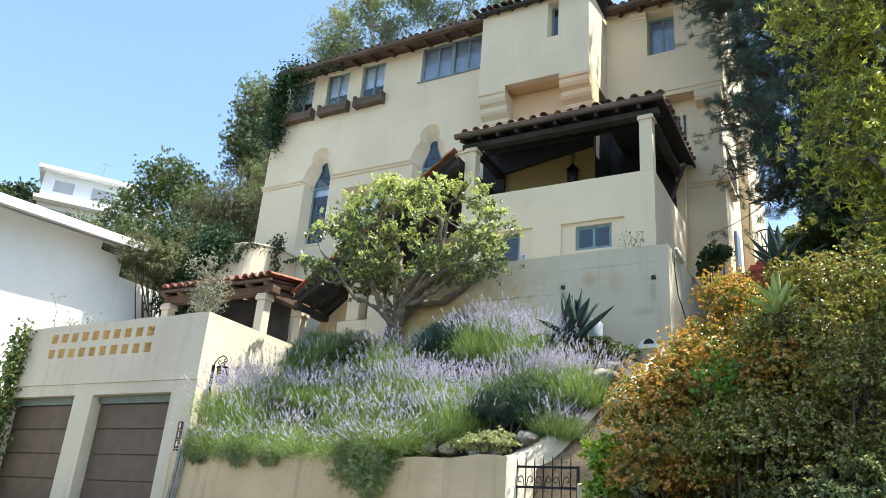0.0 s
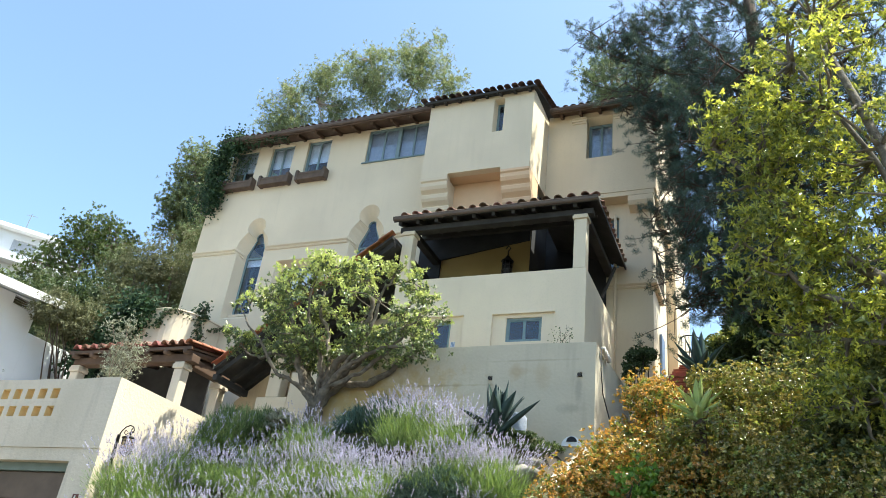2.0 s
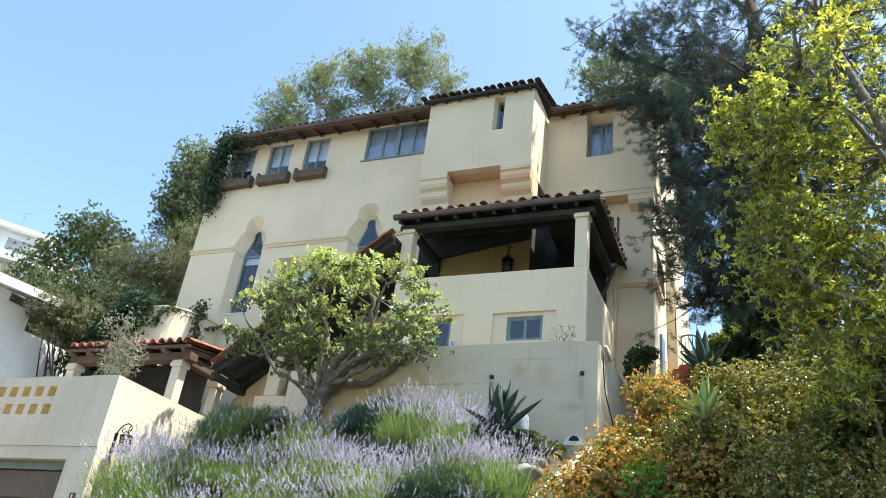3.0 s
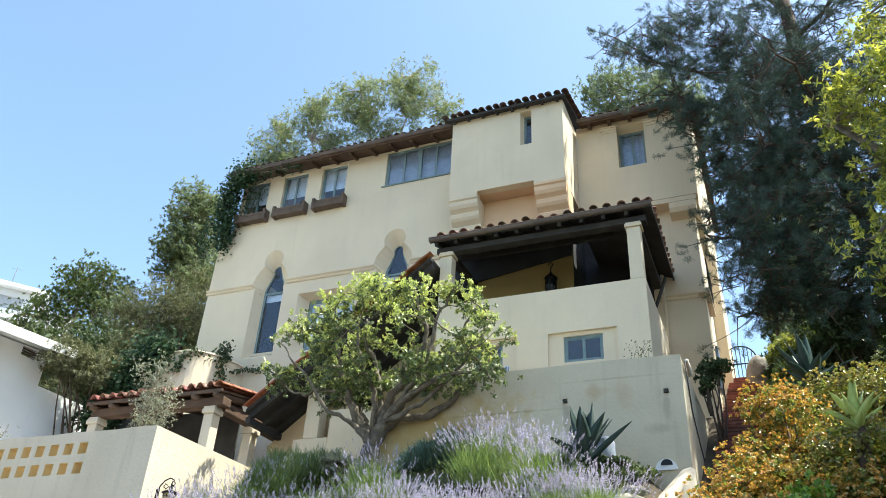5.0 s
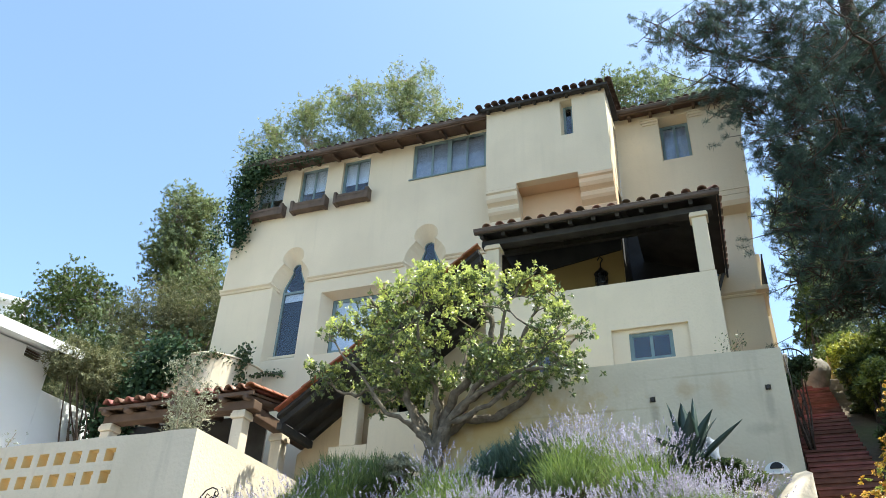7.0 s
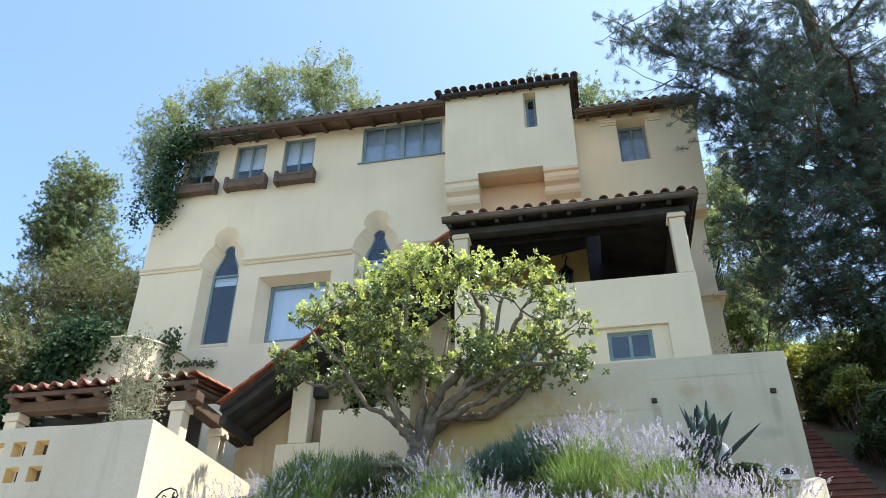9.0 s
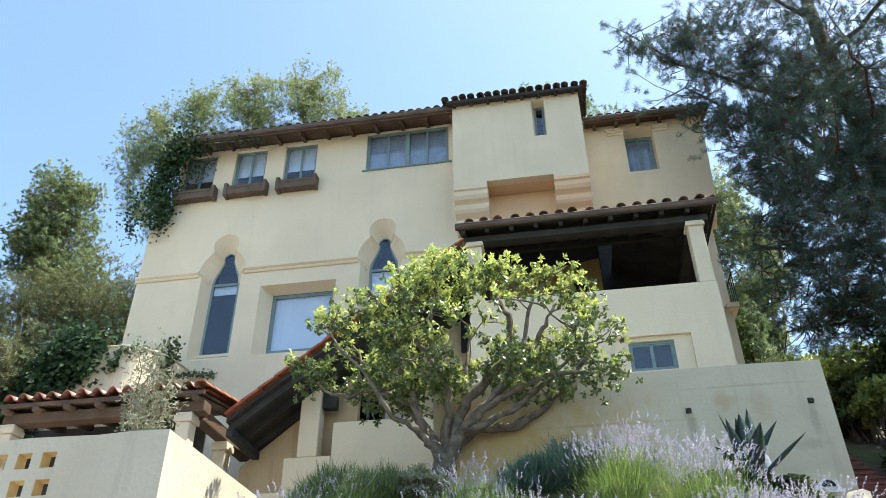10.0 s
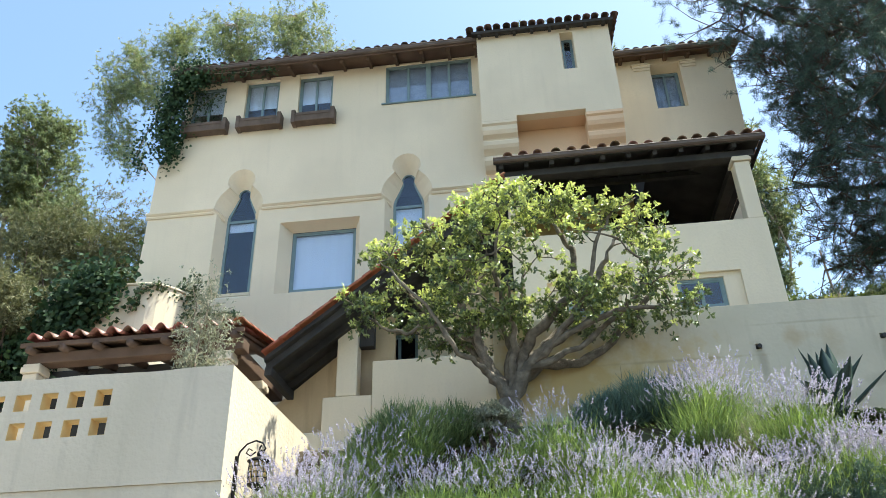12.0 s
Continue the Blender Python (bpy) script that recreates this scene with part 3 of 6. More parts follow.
left_roof = gable_roof("left_roof", -8.50, -0.02, 0.08, 12.90, 4.6, 16, TILE_DARK, "low clay tile roof with brown timber eaves", YF, timber=BEAM)
wing_roof = gable_roof("wing_roof", 3.66, 7.16, 1.40, 13.08, 3.9, 16, TILE_DARK, "low clay tile roof over the right wing", YW, 0.62, BEAM)
tower_roof = roof_part("tower_roof", slope_slab((-0.12, -0.24, 12.93), (1, 0, 0), pitch_up(15), 3.74, 3.4), WOOD, "clay tile roof over the projecting bay")
tiles_on(tower_roof, TILE_DARK, (-0.12, -0.30, 12.93), (1, 0, 0), pitch_up(15), 3.74, 3.4, pitch=0.235)
eave_timbers(tower_roof, -0.1, 3.6, -0.24, YT, 12.96, 0.47, h=0.10, w=0.08, first=0.18)
for sx in (-0.16, 3.66):              # rake tiles down both edges
    for k in range(6):
        y = -0.30 + 0.36 * k
        z = 12.95 + 0.268 * (y + 0.24)
        rot, _ = frame_of((0, 0, 0), (1, 0, 0), pitch_up(15))
        piece("tile", TILES[TILE_DARK], tower_roof, Matrix.Translation((sx, y, z + 0.03)) @ rot @ Matrix.Rotation(rng.normal(0, 0.03), 4, "Z"))

# ---- porch ----
PT = 5.76
panel_l, panel_r = rect(1.15, 2.555, 3.30, 4.66), rect(3.31, 4.895, 3.30, 4.64)
hpart("porch_front_wall", Shape().wall(rect(0.50, 5.62, 2.4, PT), [panel_l, panel_r], YP, YP + 0.07, XZ)
      .wall(rect(0.50, 5.62, 2.4, PT - 0.004), [rect(1.52, 2.20, 3.32, 4.56), rect(3.66, 4.56, 3.92, 4.55)], YP + 0.074, YP + 0.26, XZ), STUCCO, "stucco porch front with sunk panels")
window("window", 1.52, 2.20, 3.32, 4.56, YP + 0.14, 1, sill=False)
window("window", 3.66, 4.56, 3.92, 4.55, YP + 0.12, 2, sill=False, label="low blue-green slider window")
hpart("porch_side_wall", Shape().box(5.36, 5.618, YP + 0.262, 2.198, 2.4, PT - 0.002), STUCCO, "stucco porch side wall")
hpart("porch_left_wall", Shape().box(0.502, 0.76, YP + 0.262, YF - 0.002, 2.4, PT - 0.3), STUCCO)
hpart("porch_floor", Shape().box(0.762, 5.358, YP + 0.262, 2.198, 4.72, 4.86), STEP, "red clay paved porch floor")
# next three in DIM: near-black colour paints the shade of the porch recess
hpart("porch_room", Shape().box(3.49, 5.36, 2.15, 2.196, 4.87, 9.6), DIM, "near-black sheet painting the shade behind the porch")
hpart("niche_side", Shape().box(3.22, 3.488, YF + 0.302, 2.196, 2.4, 9.7), DIM, "porch return wall coloured near black as shade")
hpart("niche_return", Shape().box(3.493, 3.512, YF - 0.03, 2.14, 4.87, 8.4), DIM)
hpart("porch_back_wall", Shape().wall(rect(0.77, 3.486, 4.87, 8.35), [rect(0.9, 1.95, 4.9, 6.85)], YF - 0.03, YF - 0.004, XZ), OCHRE, "ochre stucco porch wall")
for x0, z1 in ((0.48, 7.30), (5.27, 7.29)):
    hpart("porch_column", Shape().box(x0 + 0.01, x0 + 0.33, YP + 0.002, YP + 0.30, PT + 0.002, z1 - 0.13), STUCCO, "square stucco column", 0.02)
    hpart("column_cap", Shape().box(x0 - 0.03, x0 + 0.37, YP - 0.04, YP + 0.34, z1 - 0.127, z1 - 0.05).box(x0 - 0.01, x0 + 0.35, YP - 0.02, YP + 0.32, z1 - 0.05, z1), STUCCO, "", 0.012)
PE, PZ = -1.64, 7.60
pdeg = 20
pl = 2.28 / math.cos(radians(pdeg))
porch_roof = roof_part("porch_roof", slope_slab((0.30, PE, PZ), (1, 0, 0), pitch_up(pdeg), 5.58 - 2.0, pl, 0.05), WOOD, "porch roof of clay tiles on dark timbers")
tz = math.tan(radians(pdeg))
s = Shape().add([(3.87, PE, PZ), (5.88, PE, PZ), (3.87, PE + 2.28, PZ + 2.28 * tz), (3.87, 2.2, PZ + 2.0 * tz), (5.88, 2.2, PZ)], [(0, 1, 2), (1, 4, 3, 2)])
part("hip_slope", s, WOOD, porch_roof)
tiles_on(porch_roof, PORCH_TILE, (0.30, PE - 0.07, PZ + 0.01), (1, 0, 0), pitch_up(pdeg), 5.58, pl, keep=lambda u, v: u < 5.58 - v * 0.86, pitch=0.335, jitter=0.022, lift=0.045)
tiles_on(porch_roof, PORCH_TILE, (5.95, PE + 0.1, PZ + 0.01), (0, 1, 0), (-math.cos(radians(pdeg)), 0, math.sin(radians(pdeg))), 3.7, 2.0, keep=lambda u, v: u > v * 0.95 + 0.1, pitch=0.285)
for k in range(6):                    # hip tiles
    a = 0.36 * k
    q = Vector((5.90 - a * 0.68, PE - 0.04 + a * 0.68, PZ + 0.07 + a * 0.25))
    rot, _ = frame_of((0, 0, 0), (1, 1, 0), (-0.68, 0.68, 0.25))
    piece("tile", TILES[PORCH_TILE], porch_roof, Matrix.Translation(q) @ rot)
part("gutter", gutter_run(0.26, 5.95, PE - 0.03, PZ - 0.085), GUTTER, porch_roof, "brown metal eave gutter")
part("fascia", Shape().box(0.26, 5.93, PE - 0.028, PE + 0.0, PZ - 0.10, PZ - 0.005).box(5.89, 5.94, PE + 0.002, 2.2, PZ - 0.09, PZ - 0.005), WOOD, porch_roof, "dark timber fascia board", 0.008)
x = 0.42
while x < 5.8:
    part("rafter", Shape().prism([(PE + 0.02, PZ - 0.06), (PE + 0.05, PZ - 0.17), (PE + 2.25, PZ - 0.17 + 2.2 * tz), (PE + 2.25, PZ - 0.06 + 2.23 * tz)], x - 0.045, x + 0.045, lambda u, v, d: (d, u, v)), WOOD, porch_roof)
    x += 0.545
part("front_beam", Shape().box(0.36, 5.75, YP + 0.03, YP + 0.27, 7.305, 7.47), WOOD, porch_roof, "heavy dark timber beam", 0.015)
part("side_beam", Shape().box(5.35, 5.58, YP + 0.275, 2.19, 7.305, 7.47), WOOD, porch_roof, "heavy dark timber beam", 0.015)
part("side_beam", Shape().box(0.52, 0.74, YP + 0.275, YF - 0.01, 7.305, 7.47), WOOD, porch_roof, "heavy dark timber beam", 0.015)
for y in (-0.7, 0.1):
    part("purlin", Shape().box(0.3, 5.7, y - 0.06, y + 0.06, PZ - 0.20 + (y - PE) * tz - 0.12, PZ - 0.19 + (y - PE) * tz), WOOD, porch_roof)
part("brace", Shape().tube([(5.45, 1.2, 6.2), (5.80, 1.2, 7.1)], 0.05, 6), WOOD, porch_roof)

g = hpart("wall_grille", Shape().box(2.25, 2.37, YP + 0.060, YP + 0.074, 3.83, 3.98), WHITE, "small white wall vent with blue slats")
for k in range(3):
    part("slat", Shape().box(2.265 + 0.036 * k, 2.285 + 0.036 * k, YP + 0.050, YP + 0.058, 3.845, 3.965), BLUE, g)

# hanging lantern on the porch wall
def lantern(name, at, label, s=1.0, hook=True, glass=None):
    t = thing(name, label, "lantern", at=at)
    part("cap", Shape().tube([(0, 0, 0.10 * s), (0, 0, 0.16 * s), (0, 0, 0.22 * s)], [0.115 * s, 0.06 * s, 0.015 * s], 10), IRON, t)
    part("base", Shape().tube([(0, 0, -0.26 * s), (0, 0, -0.22 * s), (0, 0, -0.20 * s)], [0.05 * s, 0.095 * s, 0.10 * s], 10), IRON, t)
    for k in range(8):
        a = math.tau * k / 8
        c, q = math.cos(a) * 0.092 * s, math.sin(a) * 0.092 * s
        part("bar", Shape().tube([(c, q, -0.20 * s), (c, q, 0.10 * s)], 0.007 * s, 5), IRON, t)
    for z in (-0.10, 0.0):
        part("ring", Shape().tube([(math.cos(a) * 0.094 * s, math.sin(a) * 0.094 * s, z * s) for a in np.linspace(0, math.tau, 17)], 0.006 * s, 5), IRON, t)
    part("glass_sleeve", Shape().tube([(0, 0, -0.19 * s), (0, 0, 0.09 * s)], 0.08 * s, 12), glass or AMBER, t, "dark glass sleeve" if glass else "amber glass sleeve", smooth=True)
    if hook:
        part("hook", Shape().tube([(0, 0, 0.21 * s), (0, 0, 0.30 * s), (0.04 * s, 0, 0.36 * s), (0.0, 0, 0.42 * s), (-0.04 * s, 0, 0.36 * s)], 0.012 * s, 6), IRON, t)
    return t


SMOKE = material("smoky_glass", (0.03, 0.03, 0.032), 0.2, 0.1, 8, 60, 0.0, spec=0.6)
AMBER = material("amber_glass", (0.50, 0.36, 0.18), 0.2, 0.1, 8, 60, 0.0, spec=0.6)
# near-black panel, painting the shade under the porch ceiling
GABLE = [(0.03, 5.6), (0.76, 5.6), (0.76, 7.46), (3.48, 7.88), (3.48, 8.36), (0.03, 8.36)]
hpart("ceiling_gable", Shape().prism(GABLE, YF - 0.10, YF - 0.034, XZ), DIM, "near-black panel painting the shade under the porch ceiling")
lantern("porch_lantern", (2.93, 0.40, 6.96), "black iron lantern with dark glass on the porch wall", 1.6, glass=SMOKE)

# ---- stair roof and lower porch ----
lower = thing("stair_porch", "sloping tiled roof on stucco columns over the outside stair", "porch", at=(-3.0, -1.5, 1.0))


def lpart(name, shape, mat, label="", bevel=0.0):
    ob = part(name, shape, mat, lower, label, bevel)
    ob.matrix_parent_inverse = Matrix.Translation(-Vector(lower.location))
    return ob


SX0, SZ0, SX1, SZ1 = -4.36, 3.30, 0.46, 6.90
sl = (SZ1 - SZ0) / (SX1 - SX0)
deck = lpart("sloping_roof", Shape().prism([(SX0, SZ0), (SX1, SZ1), (SX1, SZ1 - 0.09), (SX0, SZ0 - 0.09)], -1.97, YF - 0.01, XZ), WOOD, "dark boarded underside of the roof")
for y in (-1.77, -1.15, -0.55, 0.05):
    part("rafter", Shape().prism([(SX0, SZ0 - 0.09), (SX1, SZ1 - 0.09), (SX1, SZ1 - 0.26), (SX0, SZ0 - 0.26)], y - 0.06, y + 0.06, XZ), WOOD, deck)
ang = math.atan(sl)
n_rake = 15
L = math.hypot(SX1 - SX0, SZ1 - SZ0)
big_tile = tile_mesh("rake_tile", RED_TILE, 0.13, 0.46, 0.86, 0.018)
for k in range(n_rake):
    d = L * k / n_rake
    p = Vector((SX0 + d * math.cos(ang), -1.98, SZ0 + d * math.sin(ang) + 0.03))
    rot, _ = frame_of((0, 0, 0), (0, -1, 0), (math.cos(ang), 0, math.sin(ang)))
    piece("tile", big_tile, deck, Matrix.Translation(p) @ rot @ Matrix.Rotation(rng.normal(0, 0.02), 4, "Z"))
tiles_on(deck, TILE, (SX0, 0.6, SZ0), (0, -1, 0), (math.cos(ang), 0, math.sin(ang)), 2.35, L, rows_single=2)
lpart("tie_beam", Shape().box(-4.34, -4.20, -1.95, YF - 0.02, 2.93, 3.10), WOOD, "", 0.01)
lpart("column", Shape().box(-3.17, -2.75, -1.08, -0.72, 2.724, 4.16), STUCCO, "square stucco column", 0.025)
lpart("column_plinth", Shape().box(-3.42, -2.44, -1.10, -0.68, 0.5, 2.72), STUCCO, "stucco plinth under the column", 0.02)
lpart("low_ledge", Shape().box(-4.05, -3.424, -1.09, -0.70, 0.5, 2.04), STUCCO, "lower stucco ledge beside the plinth", 0.02)
lpart("entry_wall", Shape().box(-2.436, 0.10, -1.10, -0.82, 0.5, 3.41), STUCCO, "smooth stucco parapet of the entry landing", 0.02)
lpart("stair_wall", Shape().prism([(-4.6, 0.5), (-2.10, 0.5), (-2.10, 4.75), (-3.27, 3.85), (-4.6, 2.80)], -0.50, -0.30, XZ), BEDWALL, "tan plastered wall beside the stair")
steps = Shape()
for k in range(20):
    steps.box(-4.5 + 0.25 * k, -4.25 + 0.25 * k, -0.295, YF - 0.005, 0.6, 0.75 + 0.2 * k)
lpart("stair_flight", steps, BEDWALL, "plastered stair flight")
lpart("header", Shape().box(-2.745, -2.45, -0.95, -0.75, 3.80, 4.30), WOOD, "dark block beside the column")

# ---- pergola over the garage terrace ----
perg = thing("pergola", "tiled pergola roof on stucco columns above the garage terrace", "pergola", at=(-6.7, -2.0, 0.55))


def ppart(name, shape, mat, label="", bevel=0.0):
    ob = part(name, shape, mat, perg, label, bevel)
    ob.matrix_parent_inverse = Matrix.Translation(-Vector(perg.location))
    return ob


GX0, GX1, GE, GZ = -8.80, -4.55, -2.86, 3.54
gdeg = 9
gr = ppart("roof", slope_slab((GX0, GE, GZ), (1, 0, 0), pitch_up(gdeg), GX1 - GX0, 1.86, 0.06), BEAM, "clay tile roof on brown timbers")
tiles_on(gr, TILE, (GX0, GE - 0.08, GZ + 0.02), (1, 0, 0), pitch_up(gdeg), GX1 - GX0, 1.86, pitch=0.315, jitter=0.012, lift=0.05, me=wave_tile("roof_tile", TILE, 0.315, 0.105))
for k in range(5):
    rot, _ = frame_of((0, 0, 0), (1, 0, 0), pitch_up(gdeg))
    piece("tile", big_tile, gr, Matrix.Translation((GX1 + 0.02, GE - 0.1 + 0.4 * k, GZ + 0.07 + 0.063 * k)) @ rot)
x = GX0 + 0.2
while x < GX1 + 0.05:
    part("rafter", Shape().tube([(x, GE - 0.04, GZ - 0.14), (x, GE + 1.0, GZ - 0.125 + 0.158 * 0.9), (x, -1.02, GZ - 0.12 + 0.158 * 1.84)], [0.075, 0.082, 0.085], 9), BEAM, gr, "round log rafter", smooth=True)
    x += 0.66
part("front_board", Shape().box(GX0, GX1 + 0.1, GE - 0.03, GE + 0.01, GZ - 0.09, GZ + 0.0), BEAM, gr, "brown timber edge board", 0.006)
ppart("front_beam", Shape().box(-8.72, GX1 + 0.05, -2.72, -2.40, 3.185, 3.40), BEAM, "heavy brown timber beam", 0.02)
ppart("side_beam", Shape().box(-4.90, -4.64, -2.395, 0.12, 3.12, 3.37), BEAM, "heavy brown timber beam", 0.02)
for cx, cy in ((-8.75, -2.74), (-5.05, -2.72), (-4.95, -1.24)):
    col = ppart("column", Shape().box(cx + 0.02, cx + 0.31, cy + 0.02, cy + 0.31, 0.55, 3.00 if cy < -2 else 2.94), GARAGE, "stucco column with a square cap", 0.025)
    part("cap", Shape().box(cx - 0.02, cx + 0.35, cy - 0.02, cy + 0.35, 3.002 if cy < -2 else 2.942, 3.12 if cy < -2 else 3.06).box(cx + 0.0, cx + 0.33, cy, cy + 0.33, 3.12 if cy < -2 else 3.06, 3.182 if cy < -2 else 3.118), GARAGE, col, "", 0.012)
# dark sheet added to give the shade behind the parapet holes
ppart("back_screen", Shape().box(-9.54, -5.25, -1.0, -0.955, 0.56, 3.72), WOOD, "dark sheet added for the shade under the pergola")
plan = [(-9.9, -0.95), (-8.1, -0.93)] + [(-7.75 + 0.95 * math.sin(a), -0.93 + 1.59 * (1 - math.cos(a))) for a in np.linspace(0, math.pi / 2, 9)] + [(-7.1, 0.66), (-8.2, -0.60), (-9.9, -0.65)]
hpart("left_annex_wall", Shape().prism(plan, 0.6, 5.67, XY), STUCCO, "curved stucco garden wall")
hpart("annex_coping", Shape().prism([(-8.9, -0.98), (-8.1, -0.96)] + [(-7.75 + 0.98 * math.sin(a), -0.96 + 1.62 * (1 - math.cos(a))) for a in np.linspace(0, math.pi / 2, 9)] + [(-7.14, 0.66), (-8.2, -0.57), (-8.9, -0.62)], 5.673, 5.735, XY), STUCCO, "", 0.02)

# ---- garage ----
garage = thing("garage", "pale stucco double garage with a pierced terrace parapet", "garage", at=(-6.4, -4.5, -2.75))


def gpart(name, shape, mat, label="", bevel=0.0, parent=None):
    ob = part(name, shape, mat, parent or garage, label, bevel)
    if parent is None:
        ob.matrix_parent_inverse = Matrix.Translation(-Vector(garage.location))
    return ob


GY, GT = -5.90, 1.55
doors = [(-9.86, -7.28), (-6.62, -4.02)]
lattice = [rect(-8.67 + 0.3865 * c, -8.44 + 0.3865 * c, z, z + 0.235) for c in range(10) for z in (0.705, 1.10)]
top = [(-9.80, 0.03), (-3.29, 0.03), (-3.29, GT)] + [(-3.29 - 6.51 * k / 12, GT + 0.012 * math.sin(k * 2.1)) for k in range(1, 12)] + [(-9.80, GT - 0.02)]
gpart("parapet", Shape().wall(top, lattice, GY - 0.03, GY + 0.18, XZ), GARAGE, "pale stucco parapet with two rows of square holes")
for (a, b), _, (c, d), _ in lattice:       # ochre lining of the holes, orange interreflection put into its colour
    t = 0.006
    gpart("hole_lining", Shape().box(a, a + t, GY - 0.024, GY + 0.174, b, d).box(c - t, c, GY - 0.024, GY + 0.174, b, d).box(a + t, c - t, GY - 0.024, GY + 0.174, b, b + t).box(a + t, c - t, GY - 0.024, GY + 0.174, d - t, d), HOLE)
gpart("front_wall", Shape().wall(rect(-10.2, -3.29, -3.6, 0.028), [rect(a, b, -2.75, -0.24) for a, b in doors], GY, GY + 0.32, XZ), GARAGE, "pale stucco garage front")
for a, b in doors:
    d = gpart("garage_door", Shape().box(a + 0.02, b - 0.02, GY + 0.30, GY + 0.33, -2.74, -0.42), DOOR, "dark brown sectional garage door")
    for k in range(4):
        z0 = -2.73 + 0.577 * k
        part("panel", Shape().box(a + 0.03, b - 0.03, GY + 0.262, GY + 0.296, z0 + 0.012, z0 + 0.565), DOOR, d, "", 0.008)
    part("header", Shape().box(a + 0.01, b - 0.01, GY + 0.20, GY + 0.33, -0.415, -0.245), SAGE, d, "sage green timber header")
gpart("side_parapet", Shape().wall([(GY + 0.322, -3.6), (-2.05, -3.6), (-2.02, 1.2), (-2.16, 1.46), (-2.4, 1.55), (GY + 0.182, GT), (GY + 0.182, 0.032), (GY + 0.322, 0.032)], [], -3.57, -3.29, YZ), GARAGE, "sunlit stucco side wall")
gpart("left_parapet", Shape().box(-9.80, -9.55, GY + 0.342, -2.0, -3.6, GT - 0.02), GARAGE)
gpart("terrace_floor", Shape().box(-9.548, -3.572, GY + 0.242, 0.66, 0.40, 0.55), CONCRETE)
# unseen back wall in the same near-black room shade
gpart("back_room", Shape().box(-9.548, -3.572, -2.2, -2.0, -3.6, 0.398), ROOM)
number = thing("house_number", "dark red number tiles set upright on stucco", "sign", at=(-3.52, GY - 0.02, -1.28))
for k in range(4):
    t = part("number_tile", Shape().box(-0.07, 0.07, -0.004, 0.015, -0.36 + 0.19 * k, -0.185 + 0.19 * k), RUST, number)
    part("mark", Shape().box(-0.015 - 0.008 * (k % 2), 0.015, -0.008, -0.0045, -0.33 + 0.19 * k, -0.215 + 0.19 * k), PALE, t)

# wall lantern on the side of the garage: a caged glass cylinder under a flat cap
wl = thing("wall_lantern", "black iron caged lantern on a scrolled wall bracket", "lantern", at=(-2.97, -5.53, 0.06))
part("cap", Shape().tube([(0, 0, 0.27), (0, 0, 0.285), (0, 0, 0.315), (0, 0, 0.345)], [0.145, 0.15, 0.10, 0.03], 14), IRON, wl, smooth=True)
part("finial", Shape().tube([(0, 0, 0.34), (0, 0, 0.37), (0, 0, 0.40), (0, 0, 0.43)], [0.018, 0.036, 0.028, 0.008], 8), IRON, wl, smooth=True)
part("base", Shape().tube([(0, 0, -0.10), (0, 0, -0.07), (0, 0, -0.03), (0, 0, -0.012)], [0.02, 0.06, 0.125, 0.13], 14), IRON, wl, smooth=True)
for k in range(10):
    a = math.tau * k / 10
    part("bar", Shape().tube([(math.cos(a) * 0.122, math.sin(a) * 0.122, -0.012), (math.cos(a) * 0.122, math.sin(a) * 0.122, 0.272)], 0.006, 5), IRON, wl)
for z in (0.06, 0.13, 0.20):
    part("ring", Shape().tube([(math.cos(a) * 0.123, math.sin(a) * 0.123, z) for a in np.linspace(0, math.tau, 19)], 0.006, 5), IRON, wl)
part("glass_sleeve", Shape().tube([(0, 0, -0.01), (0, 0, 0.27)], 0.105, 14), AMBER, wl, "amber glass sleeve", smooth=True)
part("back_bar", Shape().box(-0.318, -0.285, -0.03, 0.03, -0.30, 0.36), IRON, wl)
part("bracket", Shape().tube([(-0.30, 0, 0.30), (-0.27, 0, 0.42), (-0.18, 0, 0.52), (-0.06, 0, 0.56), (0.04, 0, 0.52), (0.08, 0, 0.45), (0.05, 0, 0.40), (0.02, 0, 0.43)], 0.013, 6), IRON, wl, "scrolled iron bracket")
part("scroll", Shape().tube([(-0.05, 0, 0.41), (-0.12, 0, 0.36), (-0.18, 0, 0.40), (-0.15, 0, 0.46), (-0.10, 0, 0.43)], 0.010, 6), IRON, wl)
part("stem", Shape().tube([(0, 0, 0.425), (0, 0, 0.46), (0.02, 0, 0.50)], 0.012, 6), IRON, wl)
for k, (a, b) in enumerate(((-3.10, -6.30), (-3.02, -6.34), (-2.95, -6.30), (-2.88, -6.32))):
    tagged(part("conduit", Shape().tube([(a - 0.05, b, -3.9), (a, b, -2.6), (a + 0.06, b + 0.02, -1.9), (a + 0.10, b, -1.35 - 0.12 * k)], 0.022, 6), GREYMETAL, smooth=True), "grey conduit running up the wall corner", "pipe", group="conduits at the garage corner")

# ---- terrace ----
terrace = thing("terrace", "weathered stucco retaining terrace in front of the house", "terrace", at=(2, -3.4, 0.2))


def tpart(name, shape, mat, label="", bevel=0.0):
    ob = part(name, shape, mat, terrace, label, bevel)
    ob.matrix_parent_inverse = Matrix.Translation(-Vector(terrace.location))
    return ob


